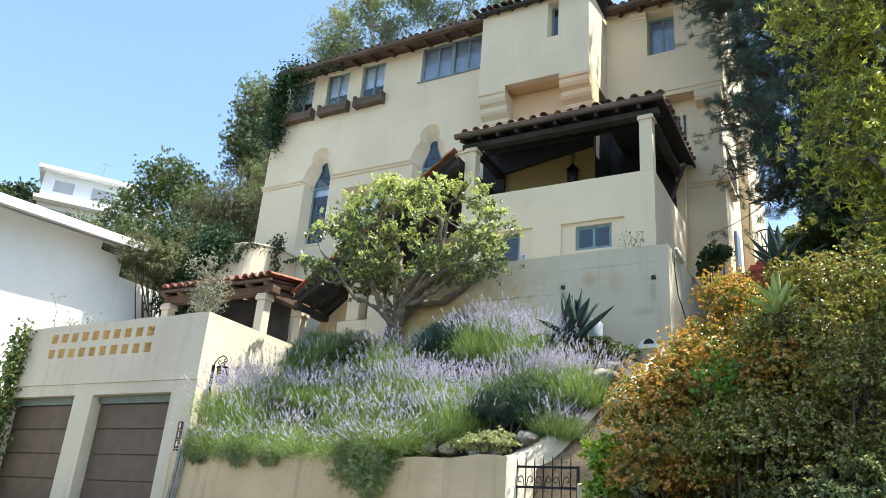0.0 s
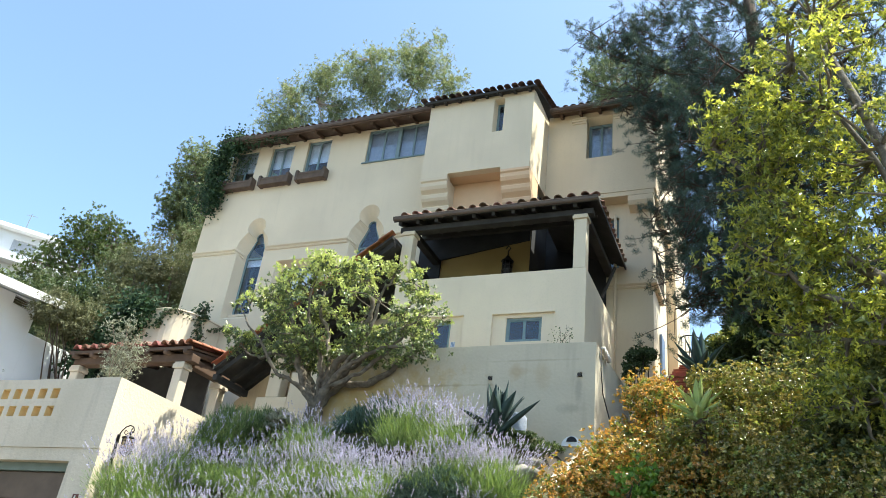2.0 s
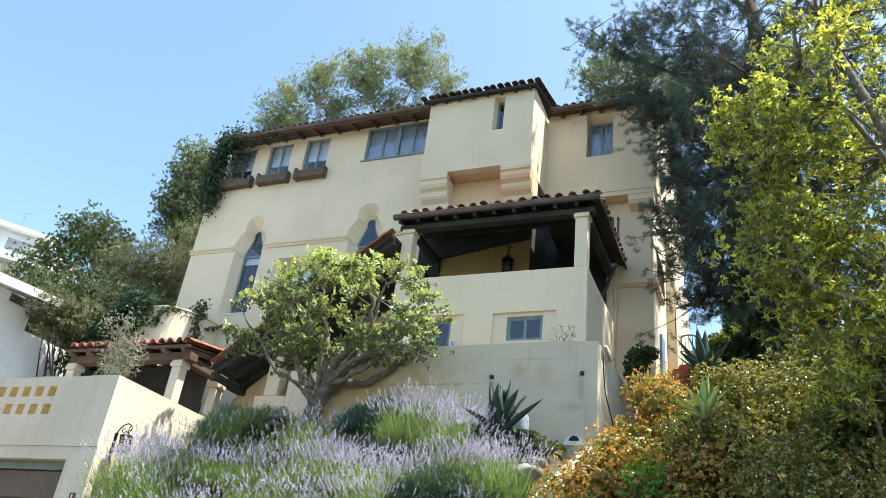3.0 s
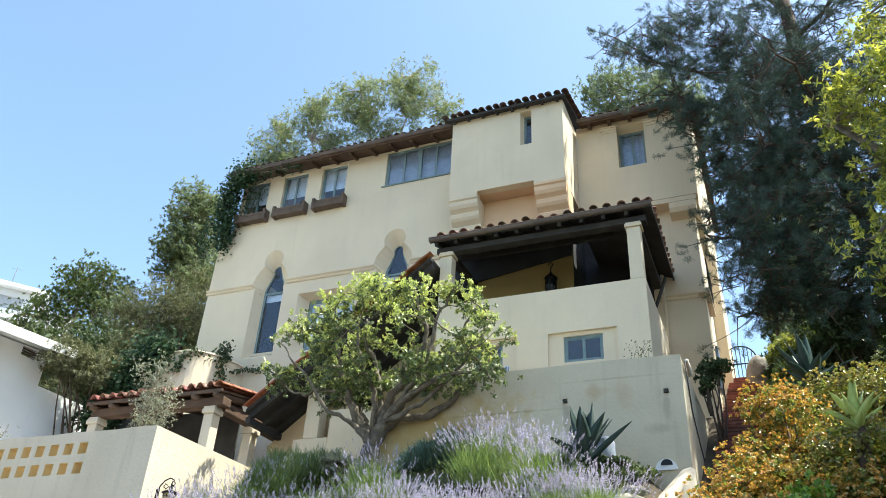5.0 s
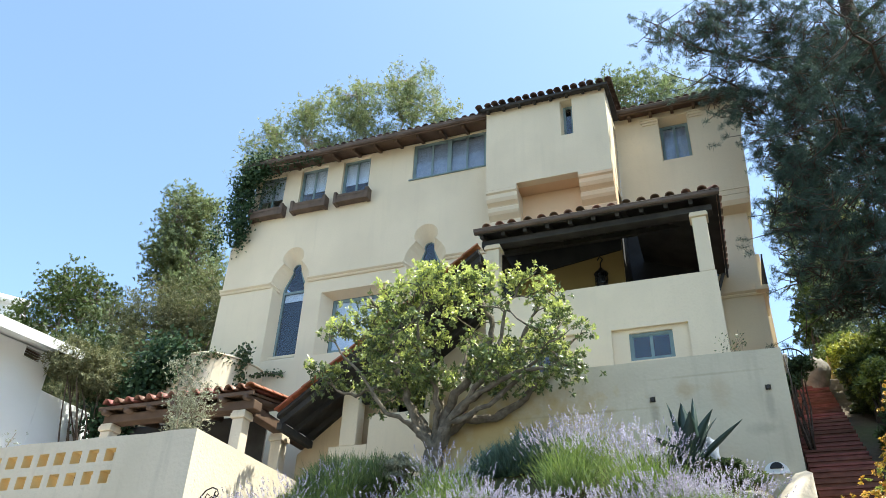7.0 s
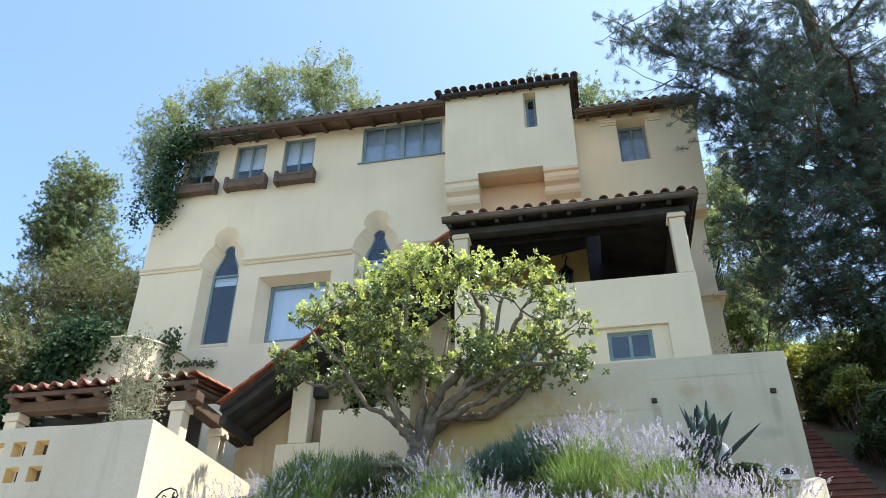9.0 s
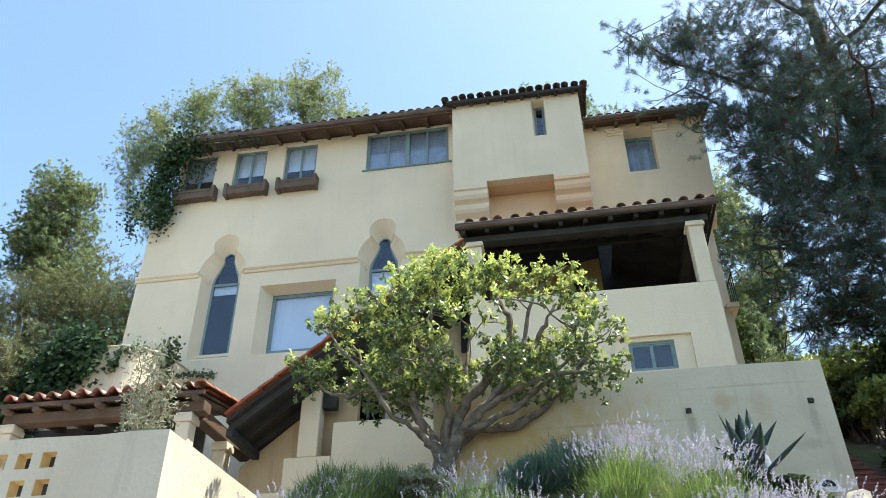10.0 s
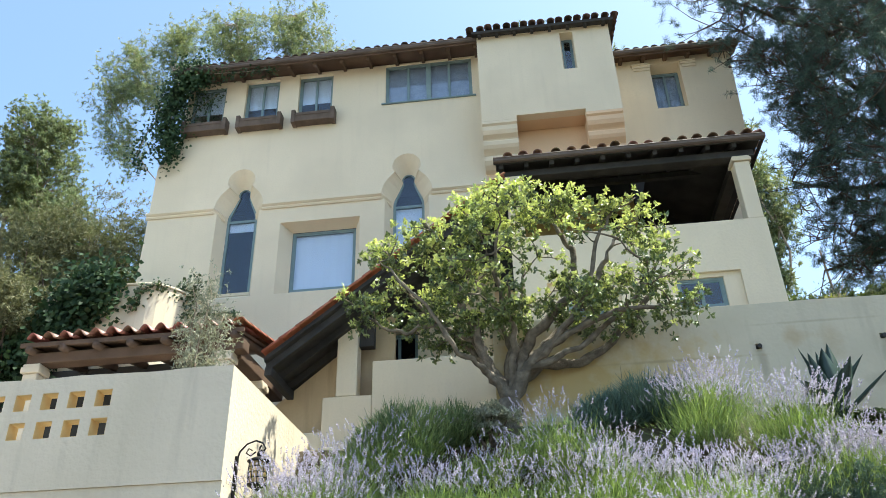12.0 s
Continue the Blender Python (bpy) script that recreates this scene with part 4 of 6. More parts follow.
tpart("front_wall", Shape().wall([(0.10, 0.0), (6.37, 0.0), (6.37, 2.90), (5.2, 2.915), (3.4, 2.905), (1.30, 2.91), (0.10, 2.90)], [rect(4.165, 4.255, 2.145, 2.235), rect(6.02, 6.11, 2.18, 2.27)], -3.61, -3.32, XZ), TERRACE, "stained stucco retaining wall with drain holes", 0.0)
tpart("left_return", Shape().box(0.102, 0.39, -3.318, -1.102, 0.0, 2.88), TERRACE, "stucco return at the end of the terrace")
tpart("side_wall", Shape().wall([(-3.318, 0.0), (2.19, 2.0), (2.19, 3.3), (-1.5, 3.0), (-3.318, 2.90)], [], 6.08, 6.37, YZ), TERRACE, "shaded stucco side wall")
tpart("paving", Shape().box(0.392, 6.07, -3.318, YP - 0.002, 2.15, 2.32), CONCRETE)
for x in (4.21, 6.065):
    tpart("drain_spout", Shape().tube([(x, -3.68, 2.175 if x < 5 else 2.21), (x, -3.40, 2.205 if x < 5 else 2.24)], 0.036, 8), WOOD, "dark clay drain spout")
tpart("half_moon_vent", Shape().prism([(5.95 + 0.19 * math.cos(a), 0.80 + 0.19 * math.sin(a)) for a in np.linspace(0, math.pi, 12)], -3.66, -3.612, XZ), WHITE, "pale patch with a dark half-round vent")
tpart("vent_hole", Shape().prism([(5.96 + 0.10 * math.cos(a), 0.88 + 0.10 * math.sin(a)) for a in np.linspace(0, math.pi, 12)], -3.675, -3.662, XZ), IRON)
hose = thing("garden_hose", "pale hose hung along the side of the terrace wall", "hose", at=(6.42, -3.3, 2.9))
part("coil", Shape().tube([(0.0, 0.0, -0.02), (0.02, -0.12, -0.5), (0.02, 0.1, -0.95), (0.03, 0.9, -1.35), (0.03, 1.4, -1.5)], 0.013, 6), WOOD, hose, smooth=True)
part("wrap", Shape().tube([(0.02, 0.05 * k + 0.02, 0.05 * math.sin(k * 2.3) - 0.02) for k in range(14)], 0.045, 6), PALE, hose, "bundled white cloth", smooth=True)

# ---- bed wall, gate and flank wall ----
s = Shape()
n = 30
for k in range(n):
    a, b = -3.28 + 7.57 * k / n, -3.28 + 7.57 * (k + 1) / n
    za, zb = (-1.58 + 0.03 * math.sin(v * 1.9) + 0.02 * math.sin(v * 5.3) for v in (a, b))
    s.add([(a, -6.25, -5.2), (b, -6.25, -5.2), (b, -6.25, zb), (a, -6.25, za), (a, -6.02, za), (b, -6.02, zb), (a, -6.02, -5.2), (b, -6.02, -5.2)],
          [(0, 1, 2, 3), (3, 2, 5, 4), (4, 5, 7, 6)])
tagged(part("bed_wall", s, BEDWALL), "tan plastered wall holding the lavender bed", "wall", kind="structure")
s = Shape()
n = 24
px = lambda u: (4.16 + 2.12 * u + 0.1 * math.sin(u * math.pi), -6.14 + 2.42 * u)
pz = lambda u: -1.58 + 2.35 * u ** 1.15
for k in range(n):
    (xa, ya), (xb, yb) = px(k / n), px((k + 1) / n)
    za, zb = pz(k / n), pz((k + 1) / n)
    ox, oy = 0.15, -0.13
    vs = []
    for (x, y, z) in ((xa, ya, za), (xb, yb, zb)):
        vs += [(x + ox, y + oy, -4.8), (x + ox, y + oy, z - 0.04), (x + ox * 0.5, y + oy * 0.5, z + 0.02), (x - ox * 0.5, y - oy * 0.5, z + 0.02), (x - ox, y - oy, z - 0.04), (x - ox, y - oy, -4.8)]
    s.add(vs, [(i, i + 1, i + 7, i + 6) for i in range(5)])
s.add([(4.31, -6.27, -4.8), (4.01, -6.01, -4.8), (4.01, -6.01, -1.62), (4.31, -6.27, -1.62)], [(0, 1, 2, 3)])
tagged(part("flank_wall", s, GARAGE, smooth=True), "cream plastered wall rising beside the steps", "wall", kind="structure")
tagged(part("gate_pier", Shape().box(5.48, 5.78, -6.3, -5.98, -5.2, -1.95), BEDWALL, bevel=0.03), "tan plastered gate pier", "pier", kind="structure")
gate = thing("iron_gate", "dark wrought iron gate with scrolls between plastered walls", "gate", at=(4.88, -6.14, -3.57))
for x in (-0.57, 0.57):
    part("stile", Shape().box(x - 0.02, x + 0.02, -0.02, 0.02, 0.0, 1.88), IRON, gate)
for z in (0.12, 1.55, 1.86):
    part("rail", Shape().box(-0.55, 0.55, -0.015, 0.015, z - 0.018, z + 0.018), IRON, gate)
for k in range(7):
    x = -0.45 + 0.15 * k
    part("picket", Shape().tube([(x, 0, 0.12), (x, 0, 1.98), (x, 0, 2.03)], [0.010, 0.010, 0.003], 6), IRON, gate)
for sx in (-0.3, 0.0, 0.3):
    for m in (-1, 1):
        part("scroll", Shape().tube([(sx + m * 0.02, 0.0, 1.56)] + [(sx + m * (0.09 - 0.055 * math.cos(a) * (1 - a / 9)), 0.0, 1.66 + 0.07 * math.sin(a) * (1 - a / 9)) for a in np.linspace(0, 5.2, 12)], 0.008, 5), IRON, gate)

# ---- brick steps ----
stair = thing("garden_stair", "long flight of red brick steps beside the terrace", "stair", at=(7.0, -3.6, 0.0))
tread, rise = 0.274, 0.17
k = 0
step_me = mesh_of("step", Shape().box(-0.52, 0.52, 0.0, 0.30, -0.30, 0.0).box(-0.53, 0.53, -0.02, 0.30, 0.002, 0.045), STEP)
for k in range(34):
    y = -3.7 + tread * k
    m = Matrix.Translation((0.02 + 0.012 * k + rng.normal(0, 0.005), y + 3.6, 0.10 + rise * k))
    piece("step", step_me, stair, m)
for k in range(14):                   # lower flight turns towards the gate
    u = k / 13
    m = Matrix.Translation((-0.02 - 1.75 * u, -0.35 - 1.9 * u, -0.07 - rise * k)) @ Matrix.Rotation(-0.65, 4, "Z")
    piece("step", step_me, stair, m)

# ---- planting helpers ----
def leafage(name, base, trans=0.35, spread=0.35, rough=0.45, var=0.2, spec=0.4):
    return material(name, base, rough, var, 1.2, 25, 0.0, spread=spread, spec=spec, trans=trans)


# dark and pale copies of one leaf: shade and sunlight put into the colour
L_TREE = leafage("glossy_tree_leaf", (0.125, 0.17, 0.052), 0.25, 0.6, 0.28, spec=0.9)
L_TREELIT = leafage("sunlit_tree_leaf", (0.52, 0.575, 0.21), 0.36, 0.35, 0.30, spec=0.8)
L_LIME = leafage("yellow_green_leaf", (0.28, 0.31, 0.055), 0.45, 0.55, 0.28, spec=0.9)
# paler copy of the leaf for clump tops, with the sunlight in its colour
L_LIMETIP = leafage("painted_backlit_leaf", (0.56, 0.57, 0.10), 0.5, 0.5, 0.28, spec=0.9)
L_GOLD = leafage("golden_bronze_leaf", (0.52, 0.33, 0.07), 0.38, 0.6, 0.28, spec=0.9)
L_BRONZE = leafage("shaded_bronze_leaf", (0.27, 0.235, 0.06), 0.36, 0.6, 0.28, spec=0.9)
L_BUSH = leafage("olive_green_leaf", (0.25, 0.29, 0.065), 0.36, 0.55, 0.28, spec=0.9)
L_PINE = leafage("dark_pine_needle", (0.06, 0.10, 0.078), 0.2, 0.45, 0.5)
L_EUC = leafage("grey_green_gum_leaf", (0.22, 0.275, 0.15), 0.4, 0.4, 0.5)
L_GUMTIP = leafage("pale_olive_gum_leaf", (0.30, 0.33, 0.16), 0.45, 0.4, 0.45)
L_DARK = leafage("deep_green_leaf", (0.065, 0.095, 0.035), 0.25, 0.4, 0.5)
L_MID = leafage("mid_green_leaf", (0.12, 0.165, 0.05), 0.3, 0.45, 0.5)
L_GREY = leafage("dusty_olive_leaf", (0.155, 0.162, 0.085), 0.3, 0.4, 0.6)
L_SILVER = leafage("silver_olive_leaf", (0.30, 0.31, 0.23), 0.2, 0.3, 0.6)
L_OLIVE = leafage("dull_olive_leaf", (0.14, 0.165, 0.065), 0.3, 0.4, 0.55)
L_IVY = leafage("ivy_leaf", (0.035, 0.068, 0.028), 0.2, 0.45, 0.65, spec=0.25)
L_LAV = leafage("lavender_stem", (0.235, 0.325, 0.10), 0.42, 0.4, 0.6)
L_LAVG = leafage("grey_lavender_foliage", (0.30, 0.36, 0.20), 0.35, 0.4, 0.7)
L_STALK = leafage("green_lavender_stalk", (0.265, 0.365, 0.115), 0.4, 0.35, 0.6)
L_FLOWER = leafage("pale_lavender_flower", (0.50, 0.455, 0.62), 0.3, 0.35, 0.8)
L_ROSE = leafage("rosemary_foliage", (0.10, 0.16, 0.13), 0.2, 0.4, 0.6)
L_AGAVE = material("blue_green_agave", (0.032, 0.055, 0.045), 0.4, 0.15, 3.0, 40, 0.2, 0.005, spread=0.15)
L_ALOE = material("bright_green_agave", (0.54, 0.62, 0.24), 0.4, 0.12, 3.0, 40, 0.1, 0.005, spread=0.15, trans=0.35)
L_GRASSY = leafage("grassy_green_foliage", (0.185, 0.255, 0.115), 0.40, 0.4, 0.6)
L_CLIMB = leafage("fresh_green_leaf", (0.16, 0.28, 0.045), 0.45, 0.4, 0.4)
L_FRESH = leafage("bright_yellow_green_leaf", (0.30, 0.42, 0.07), 0.45, 0.4, 0.4)
L_SANT = leafage("blue_grey_cushion_leaf", (0.085, 0.135, 0.09), 0.25, 0.35, 0.6)
L_SEDUM = leafage("pale_sedum_leaf", (0.48, 0.50, 0.25), 0.3, 0.35, 0.5)
TREEBARK = material("grey_gnarled_bark", (0.165, 0.138, 0.107), 0.92, 0.35, 9.0, 45, 1.0, 0.03)


def unit(v):
    return v / np.maximum(np.linalg.norm(v, axis=-1, keepdims=True), 1e-9)


def leaf_mesh(name, at, way, face, length, width, mat, fold=0.25, wide=0.45, nod=0.08):
    """Folded lance-shaped leaves: at (n,3) the stalk, way the direction, face the rough normal."""
    n = len(at)
    way = unit(way)
    side = unit(np.cross(way, face))
    nor = np.cross(side, way)
    length, width = np.broadcast_to(length, n)[:, None], np.broadcast_to(width, n)[:, None]
    mid = at + way * length * wide
    v = np.stack([at, mid + side * width * 0.5 + nor * width * fold, at + way * length - nor * length * nod, mid - side * width * 0.5 + nor * width * fold], 1).reshape(-1, 3)
    i = np.arange(n)[:, None] * 4
    f = np.concatenate([i + [0, 1, 2], i + [0, 2, 3]], 1).reshape(-1, 3)
    me = bpy.data.meshes.new(name)
    me.vertices.add(len(v))
    me.vertices.foreach_set("co", v.ravel())
    me.loops.add(f.size)
    me.loops.foreach_set("vertex_index", f.ravel().astype(np.int32))
    me.polygons.add(len(f))
    me.polygons.foreach_set("loop_start", np.arange(0, f.size, 3, dtype=np.int32))
    me.update(calc_edges=True)
    me.materials.append(mat)
    return me


def child(name, me, parent, label="", kind=""):
    ob = new(name, me)
    ob.parent = parent
    ob.matrix_parent_inverse = Matrix.Translation(-Vector(parent.location))
    return tagged(ob, label, kind=kind)


def scatter_dirs(n):
    return unit(rng.normal(size=(n, 3)))


def rosettes(centres, axes, per, length, width, spread=1.0):
    """Leaves that radiate from the tips of twigs."""
    n = len(centres)
    at = np.repeat(centres, per, 0) + rng.normal(0, length * 0.12, (n * per, 3))
    ax = np.repeat(unit(axes), per, 0)
    way = unit(ax * rng.uniform(0.1, 0.9, (n * per, 1)) + scatter_dirs(n * per) * spread)
    face = unit(ax + 0.4 * scatter_dirs(n * per))
    return at, way, face, length * rng.uniform(0.65, 1.2, n * per), width * rng.uniform(0.7, 1.2, n * per)


def in_blob(n, centre, radii, shell=0.5):
    """Points in an ellipsoid, crowded towards its skin."""
    d = scatter_dirs(n)
    r = rng.uniform(shell, 1.0, n)[:, None] ** 0.6
    return np.array(centre) + d * r * np.array(radii), d


def limb(shape, a, b, ra, rb, sag=0.15, n=6, sides=7, wig=0.06):
    a, b = np.array(a, float), np.array(b, float)
    L = np.linalg.norm(b - a)
    bend = scatter_dirs(1)[0] * L * wig
    pts, rad = [], []
    for k in range(n + 1):
        u = k / n
        p = a + (b - a) * u + bend * math.sin(u * math.pi) + np.array((0, 0, -sag * L)) * math.sin(u * math.pi) * 0.5
        p = p + (rng.normal(0, 0.012 * L, 3) if 0 < k < n else 0)
        pts.append(p)
        rad.append(ra + (rb - ra) * u)
    shape.tube(pts, rad, sides)
    return pts


def tree(name, label, base, fork, limbs, clumps, clump_r, per_clump, per_ros, leaf, mat, bark, r0, category="tree", twig_r=0.012, up_bias=0.5, spread=1.0, trunk_label="", limb_k=1.0, tip_mat=None):
    """A trunk that forks into limbs; clumps of leaf rosettes sit on twigs that grow from the nearest limb."""
    t = thing(name, label, category, at=base)
    wood = Shape()
    base, fork = np.array(base, float), np.array(fork, float)
    limb(wood, base - (0, 0, 0.3), fork, r0 * 1.25, r0, 0, 4, 9, 0.03)
    nodes = []
    for end, r in limbs:
        pts = limb(wood, fork, end, r * limb_k, r * 0.35, 0.16, 7, 7, 0.10)
        nodes += pts[2:]
    nodes = np.array(nodes)
    cs = np.array(clumps)
    for c in cs:
        k = int(np.argmin(np.linalg.norm(nodes - c, axis=1) + 0.3 * np.maximum(0, nodes[:, 2] - c[2])))
        limb(wood, nodes[k], c, twig_r * 2.2, twig_r * 0.7, 0.1, 4, 5, 0.12)
    n = len(cs) * per_clump
    cen = np.repeat(cs, per_clump, 0) + rng.normal(0, 1, (n, 3)) * np.array(clump_r) * 0.5
    ax = unit(cen - np.repeat(cs, per_clump, 0) + np.array((0, 0, up_bias)) * np.mean(clump_r) + 1e-6)
    child("trunk", mesh_of("trunk", wood, bark, True), t, trunk_label)
    # clump tops take the paler tip_mat, so their sunlit look is painted in
    if tip_mat is not None:
        lit_top = (cen - np.repeat(cs, per_clump, 0))[:, 2] + rng.normal(0, 0.04, n) > 0.06
        child("young_leaf_crown", leaf_mesh("young_leaf_crown", *rosettes(cen[lit_top], ax[lit_top], per_ros, *leaf, spread), tip_mat), t, "upper leaves coloured pale as if sunlit")
        cen, ax = cen[~lit_top], ax[~lit_top]
    child("crown", leaf_mesh("crown", *rosettes(cen, ax, per_ros, *leaf, spread), mat), t)
    return t


def bush(name, label, centre, radii, n, per, leaf, mat, category="bush", lumps=9, kind="", shell=0.35, base=None, spread=0.9, squash=0.75, inner=None, share=0.55, wide=0.45):
    """A dense bush: an uneven heap of lobes, each covered in rosettes, over short stems."""
    centre, radii = np.array(centre, float), np.array(radii, float)
    foot = base if base is not None else centre - (0, 0, radii[2])
    t = thing(name, label, category, at=tuple(foot))
    lob, _ = in_blob(lumps, centre, radii * 0.62, 0.4)
    pick = rng.integers(0, lumps, n)
    size = rng.uniform(0.38, 0.62, lumps)[pick][:, None]
    d = scatter_dirs(n)
    d[:, 2] = np.abs(d[:, 2]) * squash + d[:, 2] * (1 - squash)
    pts = lob[pick] + d * size * radii * rng.uniform(0.6, 1.05, (n, 1))
    ax = unit(d + np.array((0, 0, 0.5)))
    stems = Shape()
    for k in range(lumps):
        limb(stems, foot + rng.normal(0, 0.1, 3) * radii, lob[k], 0.035 * radii[2] + 0.01, 0.01, 0, 4, 5)
    child("stem", mesh_of("stem", stems, PINEBARK, True), t, kind="stuff")
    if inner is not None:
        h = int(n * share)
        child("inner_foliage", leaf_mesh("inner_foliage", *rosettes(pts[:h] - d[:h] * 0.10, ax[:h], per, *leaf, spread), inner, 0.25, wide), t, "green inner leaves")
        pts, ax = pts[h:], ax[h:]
    child("foliage", leaf_mesh("foliage", *rosettes(pts, ax, per, *leaf, spread), mat, 0.25, wide), t)
    return t


# ---- garden tree in front of the terrace ----
def curve(points, n=5):
    """A smooth line through a few places."""
    p = np.array([points[0], *points, points[-1]], float)
    out = []
    for i in range(1, len(p) - 2):
        for k in range(n):
            u = k / n
            out.append(0.5 * (2 * p[i] + (p[i + 1] - p[i - 1]) * u + (2 * p[i - 1] - 5 * p[i] + 4 * p[i + 1] - p[i + 2]) * u * u + (3 * p[i] - p[i - 1] - 3 * p[i + 1] + p[i + 2]) * u ** 3))
    return np.array(out + [p[-1]])


def garden_tree():
    t = thing("garden_tree", "spreading multi-stemmed tree with glossy green leaves", "tree", at=(0.30, -3.86, 1.05))
    wood = Shape()
    fork = (0.33, -3.86, 1.48)
    wood.tube(curve([(0.30, -3.86, 0.7), (0.29, -3.87, 1.15), fork], 4), np.linspace(0.22, 0.19, 9), 10)
    limbs = [(((-0.07, -4.1, 1.93), (-0.22, -4.3, 2.35), (-0.5, -4.4, 3.2), (-0.62, -4.5, 3.75), (-1.07, -4.6, 4.5)), 0.085),
             (((-0.12, -4.2, 1.9), (-0.5, -4.6, 2.1), (-1.0, -4.9, 2.75), (-1.5, -5.0, 3.4)), 0.05),
             (((-0.05, -4.0, 1.95), (-0.35, -4.1, 2.45), (-0.95, -4.2, 2.72), (-1.5, -4.2, 2.68), (-2.1, -4.2, 3.0)), 0.06),
             (((0.40, -4.0, 2.05), (0.60, -4.1, 2.45), (1.2, -4.2, 3.05), (1.38, -4.3, 3.7), (1.2, -4.3, 4.2), (1.02, -4.2, 4.75)), 0.085),
             (((0.6, -4.15, 2.05), (1.15, -4.35, 2.35), (1.9, -4.5, 2.6), (2.8, -4.5, 2.65)), 0.075),
             (((0.65, -3.9, 2.0), (1.42, -3.85, 2.12), (1.98, -3.8, 2.5), (2.45, -3.8, 3.0), (2.8, -3.8, 3.45)), 0.085),
             (((0.55, -3.85, 2.15), (0.97, -3.8, 2.6), (1.65, -3.7, 3.4), (1.95, -3.7, 3.95), (2.2, -3.7, 4.35)), 0.075),
             (((0.20, -3.9, 2.0), (0.23, -3.85, 2.5), (-0.02, -3.7, 3.3), (-0.42, -3.6, 4.0), (-0.5, -3.5, 4.6)), 0.075),
             (((0.28, -4.1, 2.0), (0.30, -4.4, 2.6), (0.1, -4.8, 3.3), (0.2, -5.0, 3.9)), 0.06),
             (((0.3, -3.9, 2.0), (0.5, -3.6, 2.7), (0.5, -3.3, 3.5), (0.6, -3.1, 4.3)), 0.06),
             (((0.5, -4.1, 1.95), (1.0, -4.3, 2.3), (1.5, -4.5, 3.0), (1.75, -4.6, 3.8), (2.1, -4.7, 4.35)), 0.06),
             (((0.45, -4.1, 1.9), (1.3, -4.2, 2.2), (2.1, -4.3, 2.75), (2.7, -4.4, 3.5)), 0.065),
             (((0.0, -3.9, 2.0), (-0.5, -3.6, 2.6), (-1.2, -3.4, 3.4), (-1.6, -3.4, 4.0)), 0.06)]
    nodes = []
    for pts, r in limbs:
        c = curve([fork, *(np.array(pts) + (0.13, 0.10, 0.0))], 5)
        c[3:-1] += rng.normal(0, 0.022, c[3:-1].shape)
        wood.tube(c, np.linspace(r * 1.25, r * 0.32, len(c)) * (1 + 0.10 * rng.normal(0, 1, len(c))), 8)
        nodes += list(c[8:])
    nodes = np.array(nodes)
    c, _ = in_blob(1400, (0.58, -4.05, 3.56), (2.62, 1.6, 1.42), 0.35)
    edge = 2.26 + 0.10 * np.abs(c[:, 0]) + 0.30 * np.exp(-c[:, 0] ** 2) - 0.35 * (c[:, 0] > 1.3)
    full = np.array([noise.noise(Vector(q) * 1.25) for q in c])
    c = c[(c[:, 2] > edge) & (full > -0.07)][:330]
    c = np.concatenate([c, rng.uniform((-2.3, -4.6, 2.75), (-1.7, -3.9, 3.3), (9, 3)), rng.uniform((2.4, -4.8, 2.4), (3.3, -3.9, 3.4), (16, 3)), rng.uniform((1.9, -4.8, 4.2), (2.6, -4.3, 4.5), (7, 3))])
    order = np.argsort(np.min(np.linalg.norm(c[:, None] - nodes[None], axis=2), axis=1))
    c = c[order]
    for q in c:
        cost = np.linalg.norm(nodes - q, axis=1) + 0.5 * np.maximum(0, nodes[:, 2] - q[2] + 0.05)
        k = int(np.argmin(cost))
        L = np.linalg.norm(q - nodes[k])
        r = min(0.024, 0.010 + 0.016 * L)
        pts = limb(wood, nodes[k], q, r, 0.007, 0.10, 4, 5, 0.14)
        nodes = np.concatenate([nodes, np.array(pts[2:4])])
    child("trunk", mesh_of("trunk", wood, TREEBARK, True), t, "dark grey gnarled multi-stemmed trunk")
    per = 8
    n = len(c) * per
    own = np.repeat(c, per, 0)
    cen = own + rng.normal(0, 1, (n, 3)) * (0.105, 0.105, 0.08)
    ax = unit(cen - own + (0, 0, 0.10) + 0.05 * rng.normal(0, 1, (n, 3)))
    # upper leaves take the pale copy, painting sunlight onto the crown
    lit_top = (cen - own)[:, 2] + rng.normal(0, 0.06, n) + 0.09 * (cen[:, 2] - 3.5) > 0.03
    for name, pick, mat, label in (("crown", ~lit_top, L_TREE, ""), ("young_leaf_crown", lit_top, L_TREELIT, "upper leaves coloured pale as if sunlit")):
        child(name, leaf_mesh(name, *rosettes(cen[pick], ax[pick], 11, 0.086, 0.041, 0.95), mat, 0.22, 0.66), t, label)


garden_tree()

# ---- lime-green tree beside the path ----
LIME_BLOBS = (((9.6, -8.3, 3.9), (0.8, 0.7, 0.9), 36), ((9.75, -8.2, 2.2), (0.9, 0.65, 0.8), 34), ((10.4, -8.2, 3.2), (0.9, 1.0, 1.1), 32), ((11.2, -8.2, 4.8), (1.6, 1.3, 1.7), 44), ((10.6, -8.0, 6.2), (1.0, 1.0, 1.0), 34),
              ((11.4, -8.0, 1.8), (1.4, 1.2, 1.4), 46), ((10.4, -7.8, 1.2), (1.1, 0.8, 0.6), 34), ((10.7, -7.9, 0.2), (1.0, 0.7, 0.7), 30))
cl = np.concatenate([in_blob(k, c, r, 0.2)[0] for c, r, k in LIME_BLOBS])
